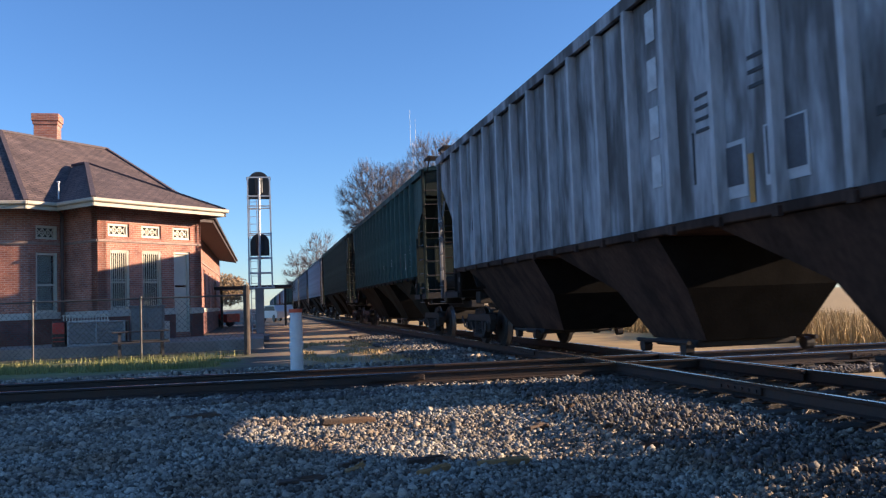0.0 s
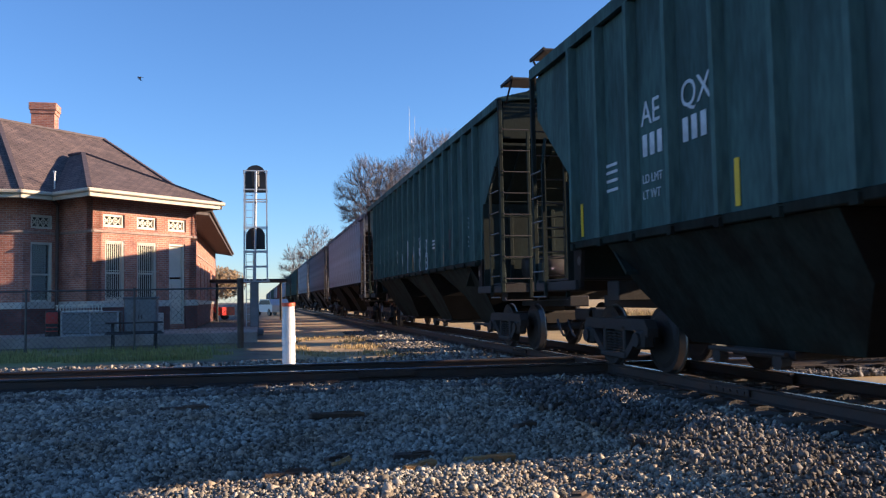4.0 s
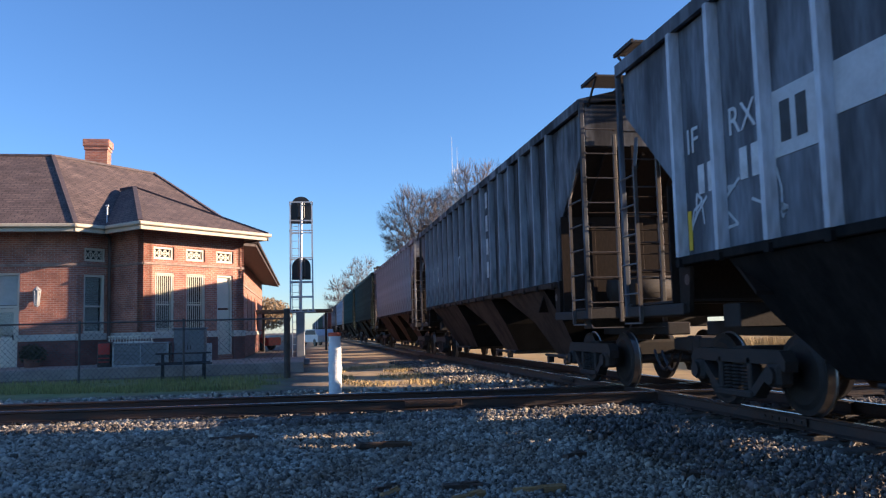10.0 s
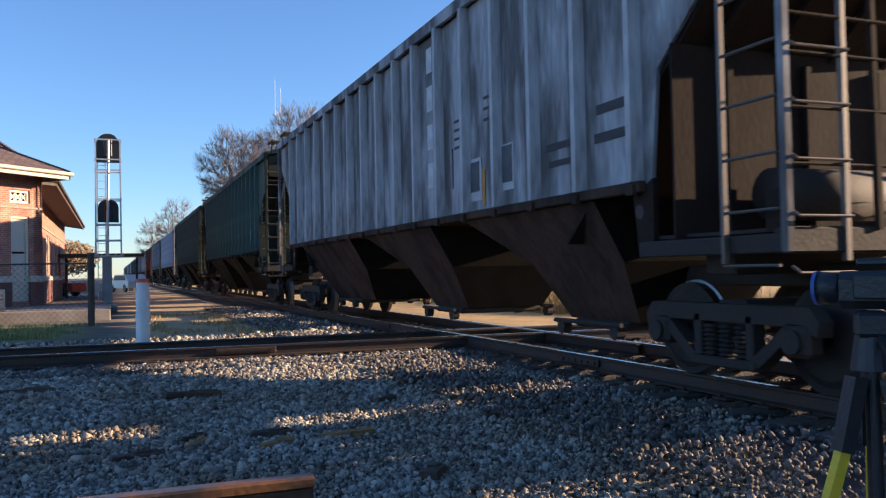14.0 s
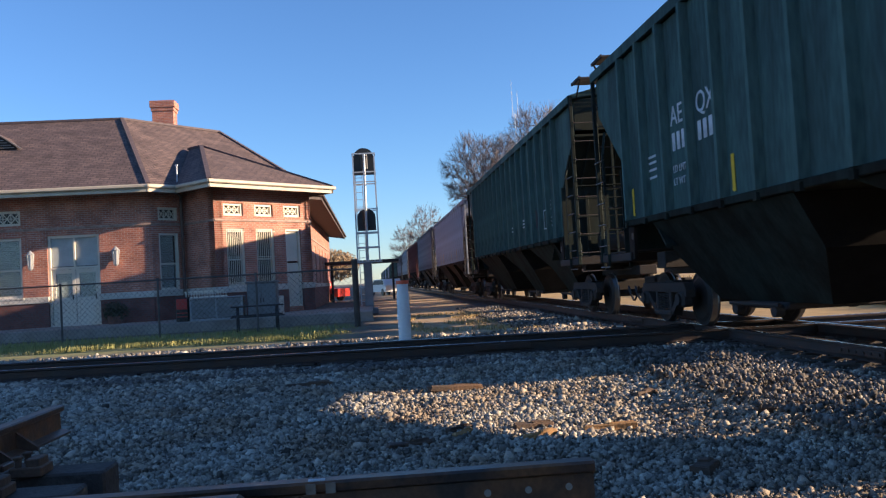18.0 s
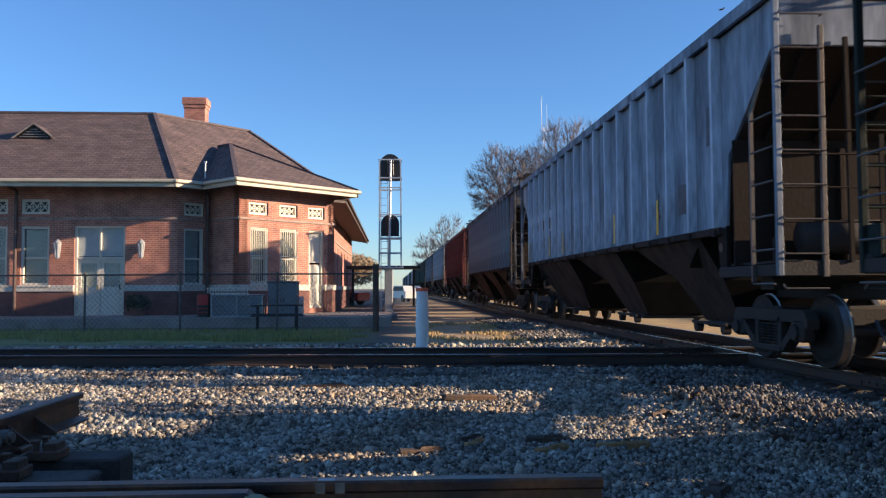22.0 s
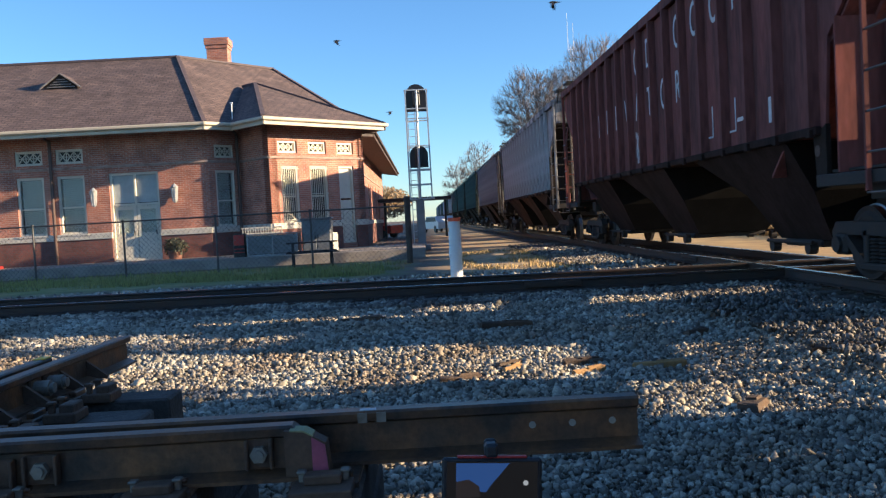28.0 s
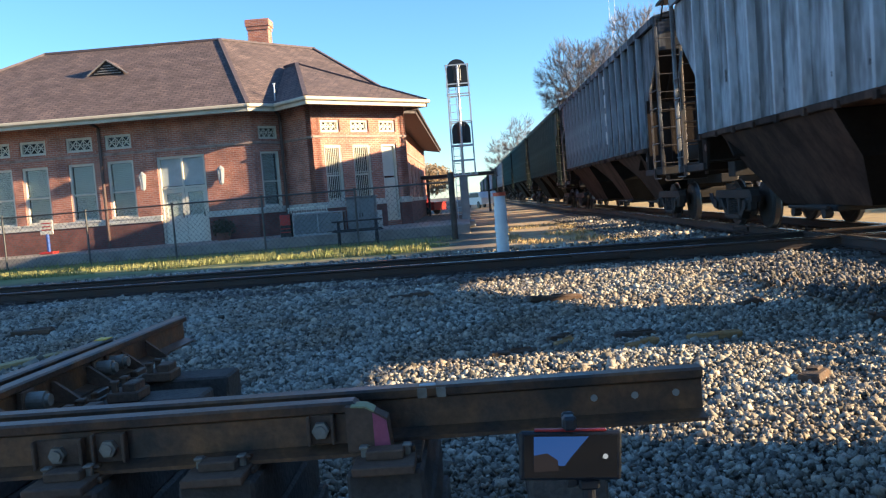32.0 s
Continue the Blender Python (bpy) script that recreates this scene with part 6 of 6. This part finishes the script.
part("paint_mark", mb, YELLOW, panel, "yellow paint mark")
for x in (0.37, 0.52, 0.67):
    mb = MB()
    mb.tube((x, 3.017, PZ + 0.095), (x, 3.03, PZ + 0.095), 0.013, 18)
    part("bolt_hole", mb, BOLT, panel, "bright bolt hole in the web")
for y in (3.7, 4.42, 4.58):
    mb = MB()
    mb.box((-2.135, y, PZ + 0.09), (0.03, 0.12, 0.11), 0, None, 0.006)
    part("washer_plate", mb, RUST, panel, "rusty square washer plate")
    mb = MB()
    mb.tube((-2.04, y, PZ + 0.09), (-2.14, y, PZ + 0.09), 0.042, 18)
    mb.tube((-2.02, y, PZ + 0.09), (-2.04, y, PZ + 0.09), 0.028, 18)
    part("bolt", mb, NUT, panel, "large round headed bolt")
for y in (3.45, 3.95, 4.32, 4.75, 5.1):
    mb = MB()
    mb.prism([(-2.14, PZ + 0.012), (-2.0, PZ + 0.012), (-2.0, PZ + 0.03), (-2.125, PZ + 0.125), (-2.14, PZ + 0.125)], "y", y - 0.012, y + 0.012)
    part("rail_brace", mb, RUST, panel, "rusty rail brace")
for y in (3.62, 4.1, 4.56):
    mb = MB()
    mb.box((-1.83, y, PZ + 0.005), (0.16, 0.17, 0.05), 0, None, 0.006)
    mb.box((-1.8, y, PZ + 0.045), (0.07, 0.13, 0.05), 0, None, 0.006)
    chair = part("chair_block", mb, RUST, panel, "rusty chair block")
    for q in (-0.06, 0.06):
        mb = MB()
        mb.box((-1.87, y + q, PZ + 0.045), (0.028, 0.028, 0.06), 0, None, 0.004)
        mb.box((-1.87, y + q, PZ + 0.08), (0.042, 0.042, 0.016), 0, None, 0.004)
        part("spike", mb, RUST, chair)
for x in (-3.6, -2.9, -2.15, -1.5, -0.96, -0.385, 0.225):
    for k, (z, w) in enumerate(((0.265, 0.26), (0.07, 0.24), (-0.13, 0.25))):
        mb = MB()
        mb.box((x + 0.02 * k, 3.2 - 0.05 * k, z), (w, 1.0 + 0.2 * k, 0.195), 0, None, 0.012)
        part("timber", mb, TIE, panel, "creosoted timber")
    mb = MB()
    mb.box((x, 2.98, PZ - 0.012), (0.24, 0.42, 0.022), 0, None, 0.004)
    for dx in (-0.08, 0.08):
        for dy in (-0.15, 0.17):
            mb.box((x + dx, 2.98 + dy, PZ + 0.01), (0.035, 0.035, 0.04), 0, None, 0.006)
    part("tie_plate", mb, OLDRAIL, panel, "rusty tie plate with spikes")
    if x < 0:
        mb = MB()
        mb.box((x, 2.73, PZ - 0.008), (0.21, 0.15, 0.03), 0, None, 0.004)
        mb.box((x, 2.765, PZ + 0.022), (0.13, 0.07, 0.034), 0, None, 0.005)
        clip = part("rail_clip", mb, RUST, panel, "rusty stepped rail clip")
        for q in (-0.075, 0.075):
            mb = MB()
            mb.box((x + q, 2.785, PZ + 0.018), (0.022, 0.022, 0.036), 0, None, 0.004)
            mb.box((x + q, 2.785, PZ + 0.04), (0.032, 0.036, 0.012), 0, None, 0.004)
            part("spike", mb, NUT, clip)
for y in (3.75, 4.15, 4.65):
    for k, z in enumerate((0.265, 0.07, -0.13)):
        mb = MB()
        mb.box((-2.35 - 0.05 * k, y, z), (1.8, 0.25, 0.195), 0, None, 0.012)
        part("timber", mb, TIE, panel, "creosoted timber")
    mb = MB()
    mb.box((-2.15, y, PZ - 0.012), (0.36, 0.22, 0.022), 0, None, 0.004)
    mb.box((-2.0, y, PZ + 0.01), (0.04, 0.14, 0.04), 0, None, 0.006)
    part("tie_plate", mb, OLDRAIL, panel, "rusty tie plate with spikes")
mb = MB()
mb.box((0, 0, 0.03), (2.2, 0.16, 0.05), 0, None, 0.008)
solid("plank", mb, mat("yellow_pine", (0.42, 0.30, 0.13), 0.8, 0, 0.25, 4, 40, 0.2), "pale pine plank lying behind the stored panel", "plank", at=pose(-4.9, 8.6, lie(-4.9, 8.6), 0, 0, 60))

# ---- tripod with video camera ----
TRX, TRY = 2.12, 1.77
tri = thing("camera_tripod", "black tripod with yellow leg ends and a video camera", "tripod", at=pose(TRX, TRY, 0, 0, 0, -45))
YLEG = mat("yellow_plastic", (0.75, 0.52, 0.03), 0.45, 0, 0.1)
PLAST = mat("black_plastic", (0.018, 0.02, 0.024), 0.45, 0, 0.2)
for a in (90, 210, 330):
    d = Vector((math.cos(radians(a)), math.sin(radians(a)), 0))
    top, knee, foot = Vector((0, 0, 0.98)) + d * 0.05, Vector((0, 0, 0.77)) + d * 0.10, d * 0.42 + Vector((0, 0, -0.22))
    mb = MB()
    mb.bar(top, knee, 0.055, 0, 0.04)
    leg = part("leg", mb, PLAST, tri)
    mb = MB()
    mb.bar(knee, foot, 0.036, 0, 0.03)
    part("lower_leg", mb, YLEG, leg, "yellow lower leg")
    mb = MB()
    mb.tube(foot + Vector((0, 0, 0.03)), foot + Vector((0, 0, -0.01)), 0.03, 10)
    part("rubber_foot", mb, PLAST, leg)
mb = MB()
mb.tube((0, 0, 0.55), (0, 0, 1.1), 0.022, 18)
part("column", mb, PLAST, tri)
mb = MB()
mb.tube((0, 0, 1.0), (0, 0, 1.1), 0.06, 16, 0, 0.045)
mb.box((0, 0, 1.1325), (0.09, 0.11, 0.075), 0, None, 0.012)
part("pan_head", mb, PLAST, tri)
mb = MB()
mb.bar((0.02, -0.04, 1.1), (0.09, -0.32, 0.93), 0.02)
part("pan_handle", mb, PLAST, tri)
vc = thing("video_camera", "black video camera with a blue lens rim on the tripod", "camera", at=pose(TRX, TRY, 1.17, 0, 0, 25))
mb = MB()
mb.box((0.02, 0, 0.06), (0.11, 0.2, 0.11), 0, None, 0.025)
part("camera_body", mb, PLAST, vc)
mb = MB()
mb.smooth = True
mb.tube((0.0, 0.08, 0.065), (0.0, 0.14, 0.065), 0.045, 20, 0, 0.05)
part("lens_barrel", mb, PLAST, vc)
mb = MB()
mb.tube((0.0, 0.138, 0.065), (0.0, 0.15, 0.065), 0.052, 20, 0, 0.05, False)
part("lens_rim", mb, BLUE, vc, "blue lens rim")
mb = MB()
mb.box((-0.05, -0.02, 0.07), (0.015, 0.1, 0.07), 0, None, 0.005)
part("flip_screen", mb, PLAST, vc)
mb = MB()
mb.box((0.02, -0.03, 0.14), (0.035, 0.14, 0.025), 0, None, 0.008)
part("top_grip", mb, PLAST, vc)

# ---- phone on its stand ----
PHX, PHY, PHZ = 0.099, 1.36, 0.812
stand = thing("phone_stand", "small black stand holding the phone", "phone stand", at=pose(PHX + 0.03, PHY + 0.02, 0))
mb = MB()
mb.tube((0, 0, 0.3), (0, 0, PHZ - 0.06), 0.011, 10)
part("column", mb, PLAST, stand)
for a in (30, 150, 270):
    d = Vector((math.cos(radians(a)), math.sin(radians(a)), 0))
    mb = MB()
    mb.bar(Vector((0, 0, 0.4)), d * 0.24 + Vector((0, 0, -0.22)), 0.016)
    part("leg", mb, PLAST, stand)
mb = MB()
mb.box((0, 0.0, PHZ - 0.055), (0.035, 0.03, 0.02), 0, None, 0.004)
mb.box((-0.028, -0.004, PHZ + 0.005), (0.022, 0.012, 0.13), 0, None, 0.004)
mb.box((-0.028, -0.02, PHZ + 0.056), (0.024, 0.026, 0.024), 0, None, 0.005)
part("clamp", mb, PLAST, stand)
phone = thing("phone", "smartphone in a black case filming the train, screen lit", "phone", at=pose(PHX, PHY, PHZ, 0, 4.0, 2))
mb = MB()
mb.box((0, 0, 0), (0.172, 0.010, 0.084), 0, None, 0.004)
part("case", mb, PLAST, phone)
mb = MB()
mb.box((0, 0.0, 0.0435), (0.12, 0.009, 0.004), 0, None, 0.001)
part("case_edge", mb, RED, phone, "red upper edge")


def glow(name, c, s):
    m = bpy.data.materials.new(name)
    m.use_nodes = True
    b = m.node_tree.nodes["Principled BSDF"]
    b.inputs["Base Color"].default_value = (0.01, 0.01, 0.01, 1)
    b.inputs["Roughness"].default_value = 0.15
    b.inputs["Emission Color"].default_value = (*c, 1)
    b.inputs["Emission Strength"].default_value = s
    return m


mb = MB()
mb.box((0.0, -0.0055, 0.0), (0.156, 0.002, 0.072), 0)
scr = part("screen", mb, glow("screen_black", (0.004, 0.005, 0.006), 0.1), phone, "lit screen showing the scene")
mb = MB()
mb.face([(-0.062, -0.0072, 0.034), (0.030, -0.0072, 0.034), (-0.002, -0.0072, -0.004), (-0.010, -0.0072, -0.016), (-0.062, -0.0072, -0.012)])
part("screen_sky", mb, glow("screen_blue", (0.03, 0.10, 0.32), 0.2), scr)
mb = MB()
mb.face([(-0.062, -0.0075, 0.002), (-0.04, -0.0075, 0.006), (-0.022, -0.0075, -0.006), (-0.02, -0.0075, -0.024), (-0.062, -0.0075, -0.026)])
part("screen_building", mb, glow("screen_brown", (0.04, 0.03, 0.03), 0.12), scr)
mb = MB()
mb.tube((0.058, -0.0072, 0.0), (0.058, -0.0078, 0.0), 0.0045, 18)
part("screen_button", mb, glow("screen_white", (0.5, 0.5, 0.5), 0.25), scr)

# ---- birds ----
BIRD = mat("dark_feathers", (0.025, 0.025, 0.03), 0.7, 0, 0.2)


def bird():
    t = thing("bird", "small dark bird in flight", "bird", "birds over the station")
    mb = MB()
    mb.smooth = True
    mb.tube((0, -0.12, 0), (0, 0.02, 0), 0.03, 8, 0, 0.05)
    mb.tube((0, 0.02, 0), (0, 0.14, 0.01), 0.05, 8, 0, 0.015)
    part("body", mb, BIRD, t)
    mb = MB()
    mb.prism([(-0.03, -0.12), (0.03, -0.12), (0.05, -0.22), (-0.05, -0.22)], "z", -0.005, 0.005)
    part("tail", mb, BIRD, t)
    for s in (-1, 1):
        mb = MB()
        mb.prism([(0.0, -0.05), (0.0, 0.07), (s * 0.2, 0.08), (s * 0.36, -0.04), (s * 0.18, -0.05)], "z", -0.004, 0.004)
        w = part("wing", mb, BIRD, t)
        w["side"] = s
    return t


# where and when each bird crosses the sky, and its speed across
FLIGHTS = [(1.0, 4.0, 48.1, 9.5, 19), (2.0, 12.3, 52.0, 15.4, -20), (3.5, 2.1, 55.0, 15.8, -19), (7.0, 11.3, 50.0, 17.9, 20), (19.0, -1.2, 50.0, 8.2, -19), (21.5, 10.7, 47.9, 18.4, 19), (28.0, -3.7, 40.0, 10.0, -19), (28.0, -1.7, 50.0, 7.8, 19), (28.0, 4.4, 26.0, 7.8, -17)]
BIRDS = [bird() for f in FLIGHTS]

# ---- ties, crossing rails, ballast ----
tm = MB()
tm.box((0, 0, 0), (2.6, 0.23, 0.16), 0, None, 0.012)
TIEV = island(mat("old_tie", (0.045, 0.036, 0.03), 0.9, 0, 0.4, 5, 40, 0.5, (0.13, 0.11, 0.09)), 0.6, 1.4, True)
tm = tm.mesh("tie", [TIEV])
tp = MB()
tp.box((0, 0, 0), (0.34, 0.19, 0.02), 0, None, 0.004)
for dx in (-0.1, 0.1):
    tp.box((dx, 0.06, 0.015), (0.03, 0.03, 0.03), 0)
tp = tp.mesh("tie_plate", [RAIL])
rnd = random.Random(3)
for tr, y0, n in ((main_track, 32.0, 140), (cross_track, 26.0, 100)):
    for i in range(n):
        o = new("tie", tm)
        o.parent, o.location = tr, (rnd.uniform(-0.04, 0.04), y0 + i * 0.55, RZ - 0.19 - 0.08 + rnd.uniform(-0.012, 0.004))
        o.rotation_euler = (0, 0, rnd.uniform(-0.02, 0.02))
        for x in (-0.752, 0.752):
            if i < 70:
                p = new("tie_plate", tp)
                p.parent, p.location = tr, (x, y0 + i * 0.55, RZ - 0.178)
# guard rails, joint bars and castings about the diamond
for tr, yc in ((main_track, 30 + CROSS_Y - 0.5), (cross_track, 45 / math.cos(radians(CROSS_TILT)) + 6.35)):
    for x in (-0.66, 0.66):
        g = rail_mesh(7.0, 0.165).mesh("guard_rail", [RAIL, RAIL])
        o = new("guard_rail", g)
        o.parent, o.location = tr, (x, yc - 3.5, RZ - 0.17)
    for x in (-0.79, 0.79):
        for q in (-4.3, 3.9):
            mb = MB()
            mb.box((0, 0, 0.09), (0.03, 0.9, 0.09), 0, None, 0.008)
            for k in range(6):
                mb.tube((-0.03 if x < 0 else 0.03, -0.37 + k * 0.15, 0.09), (0, -0.37 + k * 0.15, 0.09), 0.018, 8, 1)
            o = part("joint_bar", mb, [RAIL, RAIL], tr, "bolted joint bar")
            o.location = (x, yc + q, RZ - 0.17)


def ballast(name, label, area, count, size, seed, stone=STONES):
    """Loose crushed stones, each its own island, laid over an area."""
    rs = np.random.RandomState(seed)
    cube = np.array([(x, y, z) for x in (-1, 1) for y in (-1, 1) for z in (-1, 1)]) * 0.72
    tri_ = np.array([(0, 1, 3), (0, 3, 2), (4, 6, 7), (4, 7, 5), (0, 4, 5), (0, 5, 1), (2, 3, 7), (2, 7, 6), (0, 2, 6), (0, 6, 4), (1, 5, 7), (1, 7, 3)])
    pts = area(rs, count)
    n = len(pts)
    v = cube[None] * (1 + rs.uniform(-0.42, 0.3, (n, 8, 3)))
    sc = size * (1 + np.clip(pts[:, 1] - 3.5, 0, 10) * 0.05)[:, None, None] * rs.lognormal(0, 0.34, (n, 1, 1)) * rs.uniform(0.55, 1.25, (n, 1, 3))
    v = v * sc
    q = rs.normal(size=(n, 4))
    q /= np.linalg.norm(q, axis=1, keepdims=True)
    w, x, y, z = q.T
    R = np.stack([np.stack([1 - 2 * (y * y + z * z), 2 * (x * y - z * w), 2 * (x * z + y * w)], -1), np.stack([2 * (x * y + z * w), 1 - 2 * (x * x + z * z), 2 * (y * z - x * w)], -1), np.stack([2 * (x * z - y * w), 2 * (y * z + x * w), 1 - 2 * (x * x + y * y)], -1)], 1)
    v = np.einsum("nij,nkj->nki", R, v) + pts[:, None, :]
    f = tri_[None] + (np.arange(n) * 8)[:, None, None]
    me = bpy.data.meshes.new(name)
    me.vertices.add(n * 8)
    me.vertices.foreach_set("co", v.astype(np.float32).ravel())
    me.loops.add(n * 36)
    me.loops.foreach_set("vertex_index", f.astype(np.int32).ravel())
    me.polygons.add(n * 12)
    me.polygons.foreach_set("loop_start", np.arange(0, n * 36, 3, dtype=np.int32))
    me.materials.append(stone)
    me.update(calc_edges=True)
    me.validate()
    return tagged(new(name, me), label, "gravel", kind="stuff")


def cross_y(x):
    return CROSS_Y + (x - 0.0) * math.tan(radians(CROSS_TILT))


def near_area(rs, n):
    x, y = rs.uniform(-9.5, 6.0, n), 2.3 + 11.4 * rs.rand(n) ** 1.15
    keep = (np.abs(x - 0.3) < 1.3 + 0.62 * y) & (y < cross_y(x) - 1.25 + 0.5 * rs.rand(n))
    keep &= x < 3.4 + 2.0 * rs.rand(n)
    x, y = x[keep], y[keep]
    h = -0.22 * np.clip((12.3 - y) / 4.8, 0, 1) * (1 - np.clip((x - 3.2) / 1.7, 0, 1)) - 0.01
    h = h + 0.012 * np.sin(x * 1.7 + y * 0.9) + 0.012 * np.sin(x * 0.6 - y * 1.6)
    return np.stack([x, y, h + rs.uniform(-0.015, 0.03, len(x))], 1)


def bed_area(rs, n):
    """Between and beside the rails of both lines."""
    a = rs.rand(n) < 0.5
    s, l = rs.uniform(-3.0, 1.9, n), rs.uniform(0, 1, n)
    s = np.where(a, s, np.maximum(s, -1.9))
    x = np.where(a, TRACK_X + s, -11 + 22 * l)
    y = np.where(a, 2 + 32 * l, 0)
    y = np.where(a, y, cross_y(x) + s)
    z = np.where(np.abs(s) > 1.35, 0.0, -0.03) + rs.uniform(-0.01, 0.03, n)
    return np.stack([x, y, z], 1)


def far_area(rs, n):
    x, y = rs.uniform(-10, 5.0, n), 15.3 + 3.4 * rs.rand(n) ** 1.4
    k = (y > cross_y(x) + 1.3)
    b = np.stack([x[k], y[k], rs.uniform(-0.02, 0.02, k.sum())], 1)
    x, y = 5.2 - 1.7 * rs.rand(n // 2) ** 1.5, rs.uniform(16.5, 30, n // 2)
    return np.concatenate([b, np.stack([x, y, rs.uniform(-0.02, 0.02, len(x))], 1)])


# darker copy of the ballast stone: shade beside the rails put in its colour
SHADED_STONES = island(mat("shaded_ballast", (0.17, 0.152, 0.136), 0.9, 0, 0.4, 0.9, 90, 0.3, (0.09, 0.075, 0.065)), 0.35, 1.6)
ballast("ballast", "grey crushed stone ballast between the tracks", near_area, 300000, 0.0155, 1)
ballast("track_bed", "ballast between the rails, darkened to carry shade", bed_area, 62000, 0.0165, 2, SHADED_STONES)
ballast("far_ballast", "grey ballast shoulder beyond the crossing line", far_area, 5000, 0.024, 3)

# timber scraps on the stones
SCRAP = mat("splintered_tie", (0.07, 0.05, 0.038), 0.9, 0, 0.35, 5, 40, 0.4, (0.16, 0.09, 0.05))
PALE = mat("split_wood", (0.42, 0.24, 0.10), 0.85, 0, 0.3, 6, 40, 0.3)
for i, (x, y, l, w, yaw, m) in enumerate(((-0.88, 10.98, 0.58, 0.14, -4, SCRAP), (0.93, 10.08, 0.66, 0.15, 12, SCRAP), (3.72, 7.5, 0.44, 0.12, -8, SCRAP), (1.42, 7.36, 0.34, 0.05, 20, PALE), (0.76, 7.67, 0.24, 0.06, 35, PALE), (0.25, 7.35, 0.42, 0.09, 15, SCRAP), (2.1, 7.5, 0.5, 0.04, -5, PALE), (2.9, 8.9, 0.3, 0.1, 30, SCRAP), (0.74, 7.86, 0.3, 0.08, 40, SCRAP), (1.44, 7.8, 0.4, 0.07, 10, SCRAP), (-5.73, 10.4, 0.55, 0.13, -6, SCRAP), (3.6, 9.8, 0.45, 0.1, 15, SCRAP), (2.29, 5.8, 0.26, 0.14, 50, SCRAP))):
    rr = random.Random(i)
    mb = MB()
    mb.box((0, 0, 0.03), (l, w, 0.07), 0, None, 0.012)
    mb.box((l * 0.2, w * 0.1, 0.055), (l * 0.5, w * 0.6, 0.05), 0, Matrix.Rotation(0.12, 3, "Z"), 0.01)
    mb.v = [(a + rr.uniform(-0.012, 0.012), b + rr.uniform(-0.01, 0.01), c + rr.uniform(-0.008, 0.008)) for a, b, c in mb.v]
    solid("timber_scrap", mb, m, "splintered dark scrap of railway timber" if m is SCRAP else "pale splinter of split wood", "wood scrap", "timber scraps on the ballast", at=pose(x, y, lie(x, y) + 0.005, rr.uniform(-4, 4), rr.uniform(-4, 4), yaw))


def motions():
    for k, c in enumerate(CARS):
        walk(c, [(t, pose(TRACK_X, car_y(k, t), RZ)) for t in (0, 4, 8, 12, 16, 20, 24, 28, 32)])
    for i, (b, (tb, x, y, z, v)) in enumerate(zip(BIRDS, FLIGHTS)):
        walk(b, [(t, pose(x + v * (t - tb), y + 2.0 * (t - tb), z + 1.5 + 0.3 * (t - tb) * (-1) ** i - 1.5, 0, 0, -80 if v > 0 else 80)) for t in (0, 8, 16, 24, 32)])
        for w in b.children:
            if w.name.startswith("wing"):
                s = w["side"]
                walk(w, [(n * 0.16, pose(0, 0, 0, 0, s * (30 if n % 2 else -35), 0)) for n in range(201)])


motions()
